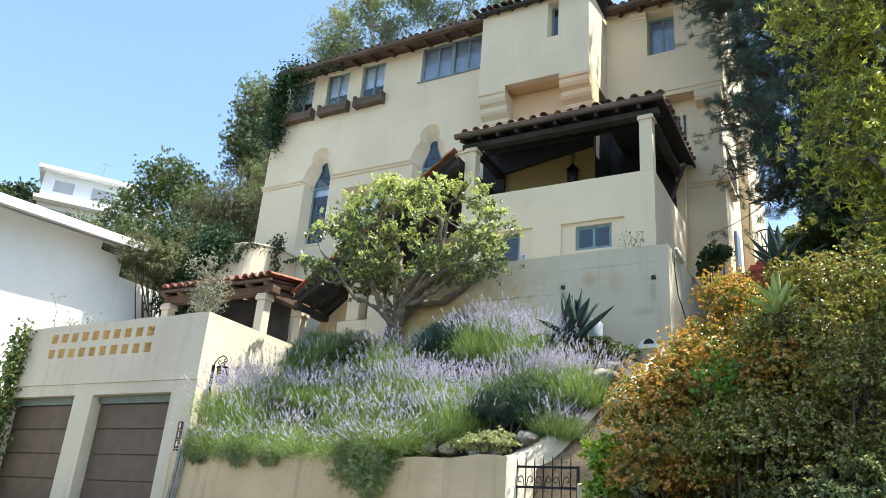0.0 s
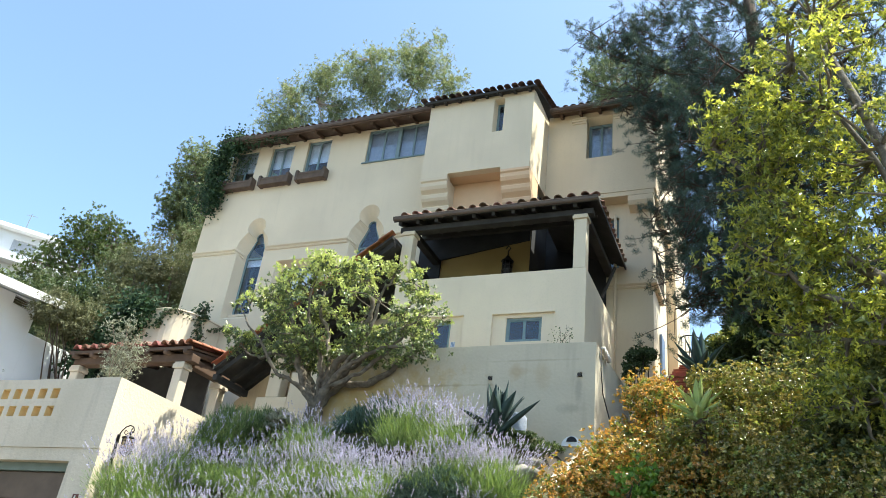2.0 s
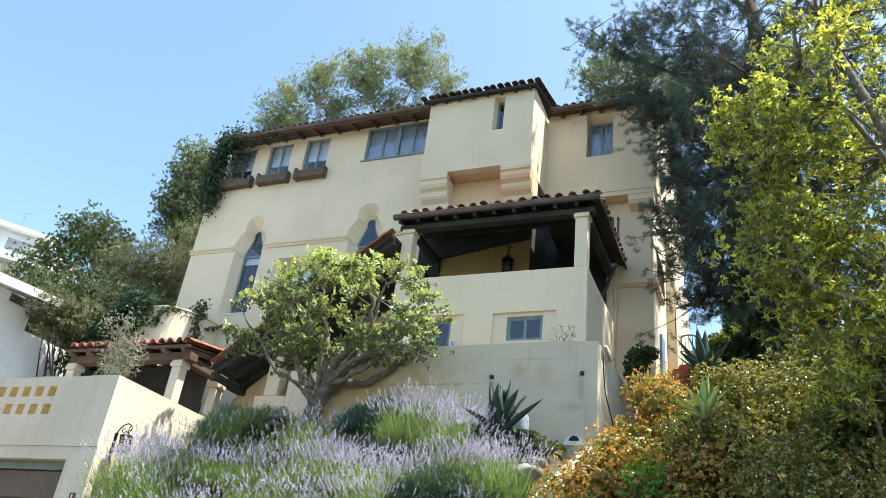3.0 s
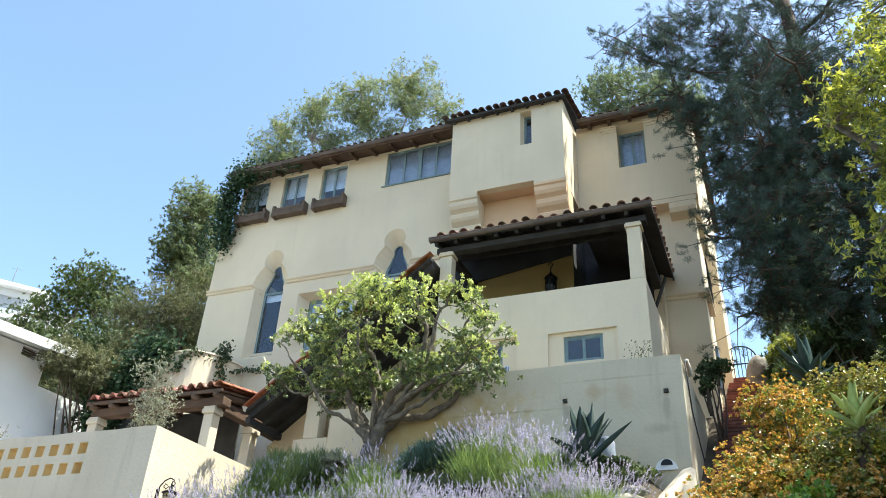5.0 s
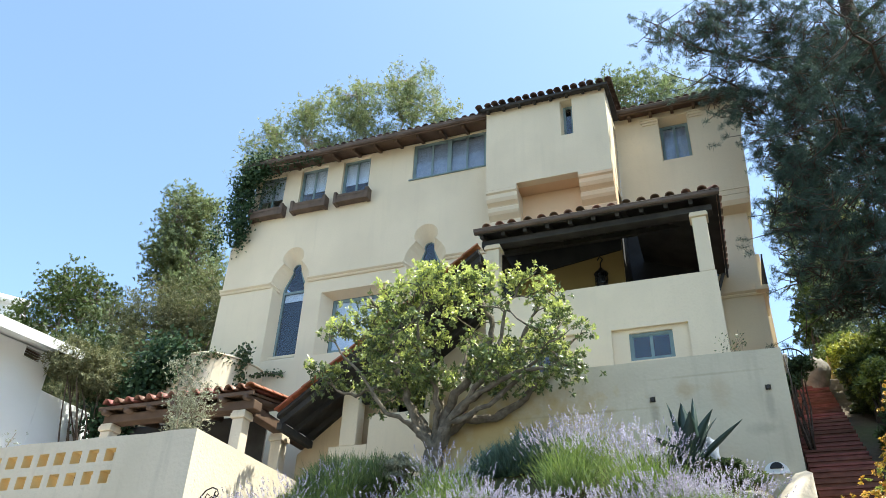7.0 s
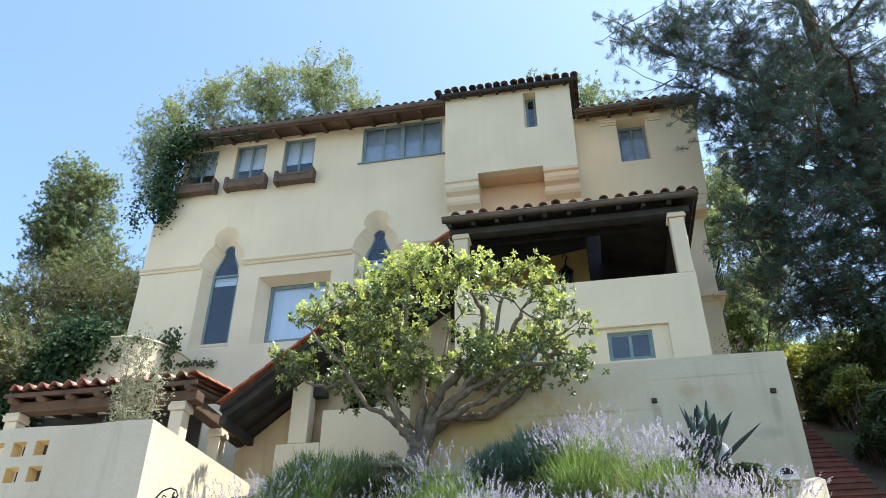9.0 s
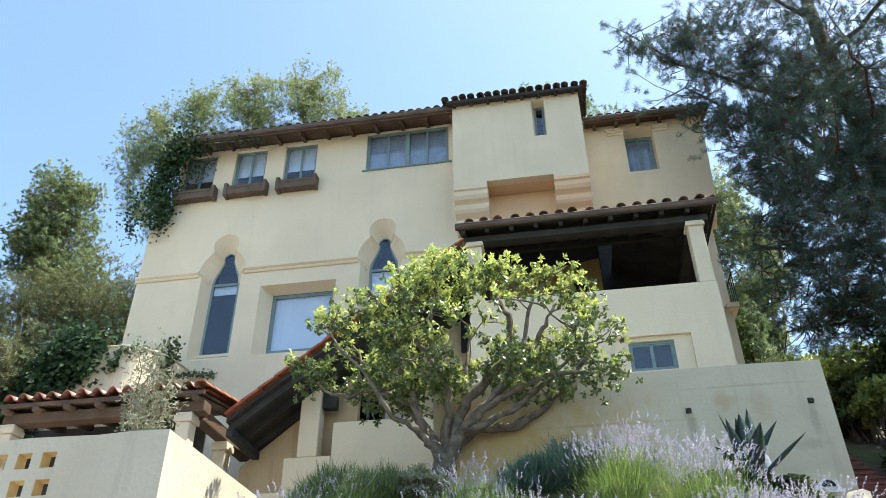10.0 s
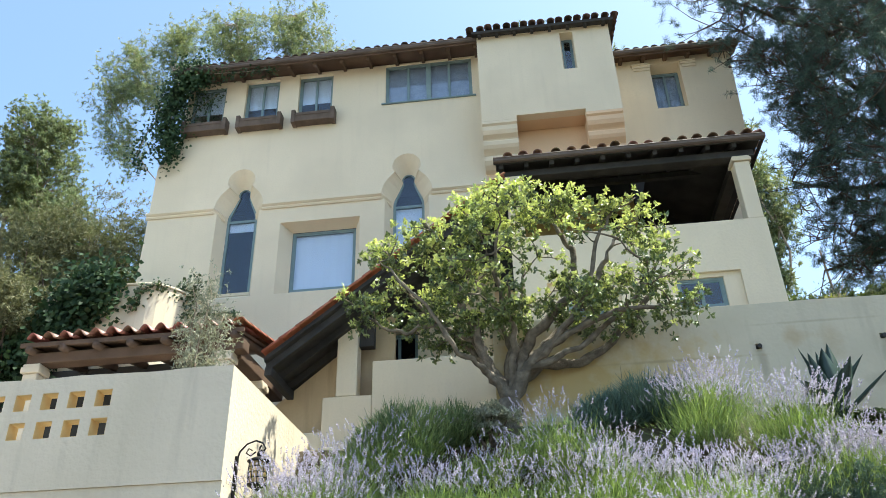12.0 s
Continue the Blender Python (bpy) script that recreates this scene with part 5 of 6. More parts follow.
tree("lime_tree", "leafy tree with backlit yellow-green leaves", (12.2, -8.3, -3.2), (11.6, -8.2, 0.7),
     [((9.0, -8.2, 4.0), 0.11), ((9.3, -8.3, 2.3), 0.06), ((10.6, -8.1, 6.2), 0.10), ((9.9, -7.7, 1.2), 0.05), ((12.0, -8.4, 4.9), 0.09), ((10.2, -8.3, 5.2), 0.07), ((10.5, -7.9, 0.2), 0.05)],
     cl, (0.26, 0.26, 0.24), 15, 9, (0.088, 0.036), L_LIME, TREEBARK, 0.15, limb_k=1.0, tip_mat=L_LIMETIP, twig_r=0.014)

# ---- pine on the right ----
def pine():
    t = thing("pine_tree", "tall dark pine with drooping needle clumps", "tree", at=(10.9, 1.2, 3.6))
    wood = Shape()
    trunk = [(10.9, 1.2, 3.2), (10.7, 0.8, 6.5), (10.3, 0.2, 9.5), (9.9, -0.4, 12.5), (9.8, -0.7, 16.5)]
    wood.tube(trunk, [0.40, 0.33, 0.26, 0.20, 0.09], 10)
    arms = [((10.4, 0.3, 9.0), (6.3, -0.1, 12.5), 0.09), ((10.4, 0.3, 8.6), (7.6, 0.0, 10.4), 0.08), ((10.5, 0.5, 7.8), (7.0, 0.2, 7.6), 0.09), ((10.6, 0.7, 6.8), (7.4, 0.9, 5.6), 0.08),
            ((10.0, -0.2, 11.6), (5.2, 0.0, 14.9), 0.10), ((9.9, -0.5, 13.8), (7.8, -0.6, 16.2), 0.07), ((10.3, 0.2, 9.8), (9.0, -3.2, 10.4), 0.08), ((10.6, 0.8, 6.4), (9.4, -0.6, 5.2), 0.07),
            ((10.5, 0.5, 8.0), (13.5, -1.8, 8.6), 0.09), ((10.2, 0.0, 10.6), (13.2, -2.4, 11.8), 0.09), ((9.9, -0.4, 12.8), (12.4, -2.8, 14.6), 0.08), ((10.6, 0.8, 6.6), (13.0, -0.8, 5.8), 0.08),
            ((9.8, -0.6, 15.0), (10.4, -3.2, 16.8), 0.06), ((10.3, 0.1, 9.5), (8.2, -2.4, 8.4), 0.06), ((10.4, 0.3, 8.4), (11.5, -2.2, 7.2), 0.07), ((10.1, -0.1, 11.5), (8.4, -1.0, 11.6), 0.06)]
    tips = []
    for a, b, r in arms:
        pts = limb(wood, a, b, r, 0.02, 0.12, 9, 6, 0.07)
        for k, p in enumerate(pts[2:], 2):
            for _ in range(4 if k > 4 else 2):
                q = p + rng.normal(0, 1, 3) * (0.55, 0.5, 0.42)
                limb(wood, p, q, 0.016, 0.006, 0.1, 3, 4)
                tips.append(q)
                for _ in range(2):
                    tips.append(q + rng.normal(0, 0.20, 3))
    # blobs beyond y = 2 are added to shade the house's right side
    for c, r, k in (((9.0, -1.0, 7.4), (2.0, 1.5, 1.5), 90), ((10.4, -1.4, 10.4), (2.6, 1.6, 2.2), 130), ((12.6, -1.5, 7.6), (2.2, 1.6, 2.6), 150), ((8.5, -0.2, 5.9), (1.4, 1.1, 0.9), 60),
                    ((10.6, -1.0, 5.6), (2.0, 1.2, 1.0), 80), ((10.8, -2.0, 13.8), (2.8, 1.6, 2.2), 110), ((13.4, -2.0, 12.0), (2.2, 1.6, 2.6), 100), ((7.9, 0.0, 10.1), (1.0, 0.9, 1.0), 50), ((8.5, 0.0, 13.4), (1.0, 0.9, 1.0), 50),
                    ((9.6, -0.4, 8.4), (2.4, 1.4, 2.2), 150), ((11.6, -0.6, 9.4), (2.2, 1.4, 2.2), 110), ((8.2, -0.4, 7.0), (1.2, 1.0, 1.2), 60), ((6.4, 0.0, 14.2), (0.7, 0.5, 0.6), 34), ((7.7, 0.0, 13.2), (0.9, 0.7, 0.8), 50),
                    ((8.7, -0.2, 8.8), (1.2, 0.9, 1.5), 110), ((9.6, -1.0, 6.9), (1.5, 1.1, 1.5), 120), ((10.8, -0.8, 8.6), (1.8, 1.2, 2.0), 130), ((11.6, -0.8, 5.6), (1.6, 1.0, 1.2), 80), ((8.9, -1.2, 11.0), (1.4, 1.0, 1.6), 90), ((9.6, -0.6, 9.6), (1.9, 1.0, 2.2), 170), ((11.4, -0.6, 11.4), (2.0, 1.0, 2.4), 150), ((9.4, -0.4, 5.6), (1.5, 0.9, 1.2), 110), ((8.6, -0.8, 7.4), (1.2, 0.8, 1.6), 90), ((10.4, -1.4, 13.6), (1.8, 1.0, 1.6), 90), ((9.4, 2.2, 12.6), (1.0, 1.2, 1.1), 70), ((10.2, 2.2, 14.2), (1.2, 1.2, 1.2), 70), ((9.3, 0.8, 12.4), (1.0, 1.0, 1.0), 60), ((9.1, 2.4, 10.9), (0.7, 0.9, 0.7), 36),
                    ((6.5, 0.0, 13.5), (0.7, 0.6, 0.8), 50), ((5.6, 0.0, 14.8), (0.7, 0.5, 0.6), 34), ((7.2, 0.0, 14.8), (1.0, 0.8, 0.9), 70), ((6.75, 0.0, 11.9), (0.6, 0.6, 0.8), 60), ((7.7, 0.0, 11.1), (0.9, 0.7, 0.9), 80), ((7.5, 0.0, 9.4), (0.6, 0.7, 0.8), 60), ((7.6, 0.1, 8.0), (0.7, 0.7, 0.8), 64), ((7.8, 0.2, 6.7), (0.7, 0.7, 0.7), 50), ((8.1, 0.8, 5.8), (0.6, 0.5, 0.5), 44), ((9.1, 0.6, 5.9), (0.8, 0.6, 0.6), 56), ((8.6, 0.0, 12.8), (1.2, 0.7, 1.2), 80), ((8.8, 0.0, 15.0), (1.3, 0.8, 1.0), 60)):
        for q in in_blob(max(3, k // 4), c, r, 0.15)[0]:       # puffs of tufts on short twigs
            for _ in range(6):
                e = q + rng.normal(0, 1, 3) * (0.26, 0.26, 0.20)
                tips.append(e)
                limb(wood, q + rng.normal(0, 0.12, 3) - (0, 0, 0.15), e, 0.014, 0.006, 0, 2, 4)
    tips = np.array(tips)
    per = 105
    n = len(tips) * per
    ax = np.repeat(unit(rng.normal(0, 1, (len(tips), 3)) + (0, 0, 0.3)), per, 0)
    at = np.repeat(tips, per, 0) - ax * rng.uniform(-0.02, 0.26, (n, 1)) + rng.normal(0, 0.015, (n, 3))
    way = unit(ax * 0.75 + scatter_dirs(n))
    child("trunk", mesh_of("trunk", wood, PINEBARK, True), t)
    child("needles", leaf_mesh("needles", at, way, scatter_dirs(n), 0.135 * rng.uniform(0.6, 1.15, n), 0.0078, L_PINE, 0.0, nod=0.0), t)
pine()

# ---- golden jade hedge beside the steps ----
def gold(name, label, c, r, n, mat=L_GOLD, leaf=(0.046, 0.037), lumps=17):
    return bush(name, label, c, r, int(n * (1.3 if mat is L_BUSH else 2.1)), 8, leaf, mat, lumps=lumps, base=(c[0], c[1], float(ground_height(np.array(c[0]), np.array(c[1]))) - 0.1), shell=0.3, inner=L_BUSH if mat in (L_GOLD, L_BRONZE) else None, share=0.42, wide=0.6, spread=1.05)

JADE = "dense succulent bush with golden bronze and green leaves"
for c, r, n in (((7.95, -6.0, 0.35), (0.95, 0.9, 1.25), 1700), ((7.5, -6.9, -0.9), (0.85, 0.8, 1.2), 1400), ((8.9, -5.0, 1.1), (1.0, 0.9, 1.0), 1200), ((8.9, -7.0, -0.6), (1.25, 1.0, 1.25), 1700), ((7.35, -7.7, -2.0), (1.05, 0.9, 1.15), 1600), ((6.95, -7.25, -1.25), (0.75, 0.7, 1.0), 1200),
                ((8.6, -8.3, -2.0), (1.2, 0.9, 1.2), 1500), ((9.9, -6.3, 0.2), (1.2, 1.1, 1.3), 1200), ((9.8, -8.4, -1.7), (1.2, 0.9, 1.5), 1200), ((8.45, -7.8, -1.0), (0.75, 0.5, 0.75), 900)):
    # right and low bushes: darker bronze, with the shade there put into it
    gold("jade_bush", JADE, c, r, n, L_GOLD if c[0] < 8.5 and c[2] > -2.2 else L_BRONZE)
for c, r, n in (((8.0, -8.75, -3.0), (1.1, 0.5, 0.8), 900), ((9.3, -9.0, -2.9), (1.2, 0.5, 1.0), 900), ((6.6, -8.3, -3.1), (0.8, 0.4, 0.6), 600), ((10.9, -7.2, -0.6), (1.6, 1.2, 2.0), 1500), ((11.8, -5.2, 1.6), (1.8, 1.5, 2.2), 1300), ((10.2, -4.0, 1.4), (1.6, 1.3, 1.4), 1100), ((12.6, -7.6, 0.2), (1.5, 1.2, 3.0), 1200)):
    gold("hedge_bush", "dense olive-green hillside bush", c, r, n, L_BUSH if c[2] > -2.5 and c[0] < 10 else L_OLIVE, (0.075, 0.040))
bush("climber", "bright green climber growing through the hedge", (7.95, -8.25, -1.2), (0.4, 0.3, 0.8), 80, 6, (0.09, 0.055), L_CLIMB, "plant", 9, base=(7.6, -7.7, -1.6))
bush("gate_shrub", "bright green leafy shrub beside the gate", (6.15, -7.3, -2.0), (0.55, 0.38, 0.62), 330, 8, (0.10, 0.065), L_FRESH, "plant", 6)
bush("terrace_shrub", "dark green rounded shrub beside the house", (6.75, -0.6, 3.55), (0.42, 0.5, 0.5), 420, 8, (0.07, 0.035), L_DARK, "bush", 7, base=(6.75, -0.6, 2.0))
bush("hanging_creeper", "dark creeper hanging down the terrace side", (6.60, -1.3, 3.0), (0.16, 0.30, 0.32), 130, 7, (0.06, 0.035), L_DARK, "plant", 7, base=(6.62, -1.2, 2.55))


# ---- rosette succulents ----
def blade(length, width, curl, thick=0.022, n=7):
    s = Shape()
    for k in range(n + 1):
        u = k / n
        w = width * 0.5 * (0.75 + 0.5 * math.sin(u * 2.2)) * (1 - u ** 2.6) + 0.002
        y = length * u * (1 - 0.15 * curl * u)
        z = curl * length * 0.35 * u * u
        s.v += [(-w, y, z + w * 0.35), (0, y, z - thick * (1 - u)), (w, y, z + w * 0.35), (0, y, z + thick * 0.3)]
    for k in range(n):
        a, b = 4 * k, 4 * k + 4
        s.f += [(a + i, a + (i + 1) % 4, b + (i + 1) % 4, b + i) for i in range(4)]
    s.f.append((3, 2, 1, 0))
    return s


def succulent(name, label, at, count, length, width, mat, steep=(20, 80), curl=0.3):
    t = thing(name, label, "agave", at=at)
    shapes = [mesh_of("leaf", blade(length * k, width, curl * c), mat, True) for k, c in ((1.0, 1.0), (0.85, -0.6), (1.08, 0.3))]
    for k in range(count):
        u = k / (count - 1)
        tilt = radians(steep[0] + (steep[1] - steep[0]) * u + rng.normal(0, 5))
        m = Matrix.Rotation(k * 2.39996 + rng.normal(0, 0.15), 4, "Z") @ Matrix.Rotation(tilt, 4, "X") @ Matrix.Translation((0, 0.03, 0))
        piece("leaf", shapes[k % 3], t, Matrix.Translation((0, 0, 0.10 * u)) @ m)
    return t


succulent("agave", "large dark blue-green agave with pointed leaves", (4.76, -4.52, 0.70), 15, 0.98, 0.25, L_AGAVE, (34, 88), 0.55)
aloe = succulent("agave", "bright green agave rosette among the hedge", (8.60, -7.5, 0.10), 21, 0.42, 0.11, L_ALOE, (0, 75), -0.3)
part("stem", Shape().tube([(0.05, 0.45, -1.9), (0.02, 0.25, -0.7), (0, 0, 0.05)], [0.08, 0.07, 0.08], 8), PINEBARK, aloe, smooth=True)
succulent("agave", "green agave rosette above the hedge", (8.40, -4.34, 1.85), 15, 0.75, 0.16, L_AGAVE, (12, 80))

# ---- lavender bed ----
def lavender(at, r, stalks, tall, lean, fol, droop=0.0, name="lavender", label="lavender clump with pale purple flower spikes"):
    """A mound of fine green shoots with thin bare stalks above it, each ending in a spike of florets."""
    t = thing(name, label, "lavender", group="lavender in the bed", at=tuple(at))
    at = np.array(at, float)
    n = int(fol * 4.2)
    d = scatter_dirs(n)
    d[:, 2] = np.abs(d[:, 2]) * 0.9 + 0.25 - droop
    d = unit(d + np.array(lean) * 0.4)
    root = at + rng.normal(0, 1, (n, 3)) * (r * 0.40, r * 0.40, 0.05)
    start = root + d * rng.uniform(0.0, tall * 0.60, (n, 1)) ** np.where(rng.uniform(0, 1, (n, 1)) < 0.5, 1.0, 0.8)
    way = unit(d * 1.2 + np.array((0, 0, 0.35 if droop < 0.6 else -0.1)) + 0.7 * scatter_dirs(n))
    g = int(n * 0.72)
    child("foliage", leaf_mesh("foliage", start[:g], way[:g], scatter_dirs(g), rng.uniform(0.06, 0.14, g), 0.0095, L_LAV, 0.1), t, kind="stuff")
    child("grey_foliage", leaf_mesh("grey_foliage", start[g:], unit(way[g:] + 0.4 * scatter_dirs(n - g)), scatter_dirs(n - g), rng.uniform(0.05, 0.10, n - g), 0.009, L_LAVG, 0.1), t, kind="stuff")
    n = int(stalks * 1.9)
    bare = 2 * n
    d = scatter_dirs(n + bare) * (0.75, 0.75, 0.3)
    d[:, 2] = np.abs(d[:, 2]) + 0.80 - droop
    d = unit(d + np.array(lean) * 0.5)
    root = at + rng.normal(0, 1, (n + bare, 3)) * (r * 0.4, r * 0.4, 0.05)
    L = tall * np.concatenate([rng.uniform(0.78, 1.22, n), rng.uniform(0.45, 0.85, bare)])
    child("stalk_tuft", leaf_mesh("stalk_tuft", root, d, scatter_dirs(n + bare), L, 0.0062, L_STALK, 0.0, nod=0.0), t, kind="stuff")
    d, tip = d[:n], root[:n] + d[:n] * L[:n, None]
    k = 12
    m = n * k
    along = np.tile(np.linspace(-0.035, 0.06, k), n)
    p = np.repeat(tip, k, 0) + np.repeat(d, k, 0) * along[:, None]
    way = unit(np.repeat(d, k, 0) * 0.8 + scatter_dirs(m))
    child("bloom", leaf_mesh("bloom", p, way, scatter_dirs(m), 0.024, 0.0165, L_FLOWER, 0.2), t, kind="stuff")
    return t


for row, (y, xs, tall) in enumerate(((-5.95, (-2.45, -2.0, -1.5, -1.0, -0.4, 0.2, 0.9, 1.5, 2.1), 0.70), (-5.6, (-2.4, -1.9, -1.4, -0.8, -0.1, 0.6, 1.3, 2.0, 2.7, 3.2), 0.92), (-5.15, (-2.45, -1.8, -1.0, -0.3, 0.4, 1.1, 1.8, 2.5, 3.2, 3.9, 4.5, 5.0), 0.85),
                                     (-4.7, (-1.6, -1.0, -0.3, 0.4, 0.9, 1.35, 3.1, 3.8), 0.85), (-4.35, (3.1,), 0.70), (-5.3, (-2.3, -1.85), 0.8))):
    for x in xs:
        x, yy = x + rng.normal(0, 0.12), y + rng.normal(0, 0.08)
        z = float(ground_height(np.array(x), np.array(max(yy, -6.02)))) + (0.05 if yy > -5.95 else 0.25)
        lavender((x, yy, z), 0.5, (32, 62, 105, 120, 100, 90)[row] * (1.5 if x > 1.2 else 0.8 if row < 3 or row == 5 else 0.35), tall * rng.uniform(0.9, 1.15) * (1.12 if x > 3.5 and row == 3 else 1.0 if x > 0.8 else 0.62 if row == 3 else 1.22 if x < -1.2 and row in (1, 2, 5) else 0.88), (rng.normal(0, 0.2) + (0.25 if x < -1.9 else 0), (-0.7, -0.5, -0.3, -0.3, -0.3, -0.3)[row], 0.15 if row > 0 else -0.1), 900 if row == 0 else 680, (0.35, 0.05, 0, 0, 0, 0)[row])
bush("hanging_lavender", "lavender clump hanging down over the bed wall", (1.65, -6.40, -1.72), (0.78, 0.34, 0.82), 2200, 9, (0.085, 0.009), L_LAVG, "lavender", 14, base=(1.6, -6.1, -1.55), squash=0.1, inner=L_LAV, share=0.5)
for x, y, tall in ((1.3, -6.15, 0.6), (1.7, -6.18, 0.65), (2.0, -6.15, 0.55)):
    lavender((x, y, -1.5), 0.3, 40, tall, (0.05, -0.5, 0.0), 400, 0.5)
for x, y, z in ((-2.55, -5.75, -0.95), (-2.3, -5.5, -0.85), (-2.0, -5.65, -0.95), (0.95, -4.95, -0.45), (1.5, -4.85, -0.3)):
    lavender((x, y, z), 0.4, 60, 1.0 if x < 0 else 0.8, (0.05, -0.3, 0.1), 600)
for x, y, tall in ((4.75, -5.45, 0.6), (5.05, -5.15, 0.6), (4.5, -5.0, 0.62), (4.9, -4.95, 0.5), (4.95, -5.5, 0.45), (4.2, -4.75, 0.75)):
    lavender((x, y, float(ground_height(np.array(x), np.array(y))) + 0.05), 0.4, 100 if tall > 0.61 else 60, tall, (0.1, -0.3, 0.1), 700)
for x, y, z, r in ((-1.15, -4.5, 0.55, 0.80), (-0.5, -4.35, 0.62, 0.72), (-1.5, -4.6, 0.4, 0.6), (2.35, -4.15, 0.88, 0.80), (1.75, -4.2, 0.80, 0.6)):
    t = thing("rosemary", "dark blue-green rosemary bush in the bed", "rosemary", at=(x, y, z))
    n = 11000
    d = scatter_dirs(n)
    d[:, 2] = np.abs(d[:, 2]) + 0.15
    d = unit(d)
    lobe = np.array([0.86 + 0.34 * noise.noise(Vector(q) * 2.6 + Vector((x, y, 0))) for q in d])[:, None]
    p = np.array((x, y, z)) + d * lobe * rng.uniform(0.1, r, (n, 1)) * (1.1, 0.8, 0.95)
    child("foliage", leaf_mesh("foliage", p, unit(d + 0.6 * scatter_dirs(n) + (0, 0, 0.5)), scatter_dirs(n), rng.uniform(0.08, 0.27, n), 0.0095, L_ROSE if x > 0 else L_GRASSY, 0.0, nod=0.02), t)
for c, r, n in (((-2.45, -6.28, -1.45), (0.45, 0.22, 0.45), 700), ((-1.5, -6.30, -1.55), (0.5, 0.22, 0.36), 620), ((-0.55, -6.33, -1.62), (0.42, 0.22, 0.24), 420)):
    bush("hanging_lavender", "grey-green lavender foliage hanging over the wall", c, r, n, 9, (0.10, 0.010), L_LAVG, "lavender", 8, base=(c[0], -6.1, -1.55), squash=0.2)
bush("santolina", "rounded grey-green cushion shrub in the bed", (4.05, -5.66, -0.68), (0.78, 0.45, 0.66), 3400, 11, (0.06, 0.009), L_SANT, "shrub", 12, base=(4.05, -5.6, -1.4), squash=0.3)
bush("sedum", "pale green trailing succulent on the bed edge", (3.78, -6.02, -1.36), (0.72, 0.26, 0.30), 800, 9, (0.05, 0.026), L_SEDUM, "plant", 9, base=(3.75, -5.95, -1.65))
bush("silver_shrub", "small silvery shrub below the tree", (0.0, -4.55, 0.95), (0.45, 0.35, 0.35), 600, 8, (0.06, 0.016), L_SILVER, "shrub", 7, base=(0.0, -4.55, 0.6))


PALEROCK = material("pale_blue_white_stone", (0.42, 0.45, 0.50), 0.8, 0.2, 4.0, 30, 0.7, 0.03)


def boulder(at, r, name="boulder", mat=None):
    bm = bmesh.new()
    bmesh.ops.create_icosphere(bm, subdivisions=3, radius=1.0)
    sh = rng.uniform(0, 50, 3)
    for v in bm.verts:
        k = 1 + 0.35 * noise.noise(v.co * 1.1 + Vector(sh)) + 0.16 * noise.noise(v.co * 2.9 + Vector(sh)) + 0.06 * noise.noise(v.co * 7.0 + Vector(sh))
        v.co = Vector((v.co.x * r[0], v.co.y * r[1], v.co.z * r[2])) * k
    me = bpy.data.meshes.new(name)
    bm.to_mesh(me)
    bm.free()
    me.materials.append(mat or ROCK)
    me.polygons.foreach_set("use_smooth", [True] * len(me.polygons))
    ob = new(name, me)
    ob.location = at
    return tagged(ob, "weathered grey boulder edging the planting bed", "rock", group="boulders of the bed")


for x, y, z, r in ((2.62, -5.92, -1.42, 0.20), (3.05, -5.95, -1.42, 0.17), (3.62, -6.0, -1.5, 0.14), (4.00, -6.0, -1.5, 0.11), (4.45, -5.86, -1.22, 0.21), (5.48, -5.0, -0.06, 0.28), (5.52, -4.62, 0.22, 0.18),
                   (5.25, -4.65, 0.2, 0.14), (4.85, -4.75, 0.22, 0.17), (5.02, -4.95, -0.05, 0.15), (5.25, -5.2, -0.3, 0.13), (4.75, -5.0, 0.0, 0.12)):
    boulder((x, y, z), (r * 1.0, r * 0.8, r * 0.62))
tagged(boulder((4.98, -3.98, 1.08), (0.20, 0.15, 0.30), "standing_stone", PALEROCK), "upright pale blue-white stone behind the agave", "rock")
for c, r in (((4.6, -4.3, 0.86), (0.55, 0.3, 0.14)), ((5.35, -4.35, 0.52), (0.4, 0.25, 0.16)), ((4.15, -4.5, 0.75), (0.4, 0.3, 0.25)), ((5.1, -4.35, 0.74), (0.5, 0.35, 0.14)), ((5.0, -4.65, 0.5), (0.5, 0.3, 0.14))):
    bush("bed_weed", "low dry weeds and leaf litter beside the agave", c, r, 260, 7, (0.06, 0.025), L_DARK, "plant", 8)
bush("wall_weed", "low green weeds along the wall foot", (5.45, -3.9, 0.72), (0.6, 0.25, 0.16), 260, 7, (0.06, 0.03), L_MID, "plant", 8)

# ---- potted and trained plants ----
def sapling(at, top, r, n, label):
    t = thing("olive_sapling", label, "tree", at=at)
    wood = Shape()
    tips = []
    for k in range(7):
        e = np.array(at) + np.array((rng.normal(0, r * 0.45), rng.normal(0, r * 0.45), top * rng.uniform(0.6, 1.0)))
        wood = Shape()
        pts = limb(wood, at, e, 0.018, 0.006, -0.05, 6, 5, 0.06)
        child("stem", mesh_of("stem", wood, BARK, True), t)
        tips += pts[3:]
    tips = np.array(tips)
    c = tips[rng.integers(0, len(tips), n)] + rng.normal(0, r * 0.20, (n, 3))
    child("foliage", leaf_mesh("foliage", *rosettes(c, scatter_dirs(n) + (0, 0, 0.4), 6, 0.062, 0.016), L_SILVER), t)


sapling((-4.08, -5.42, 0.6), 2.75, 0.58, 950, "slender silver-leaved olive behind the parapet")
sapling((-9.3, -5.2, 0.6), 1.9, 0.55, 300, "pale olive sapling behind the parapet")


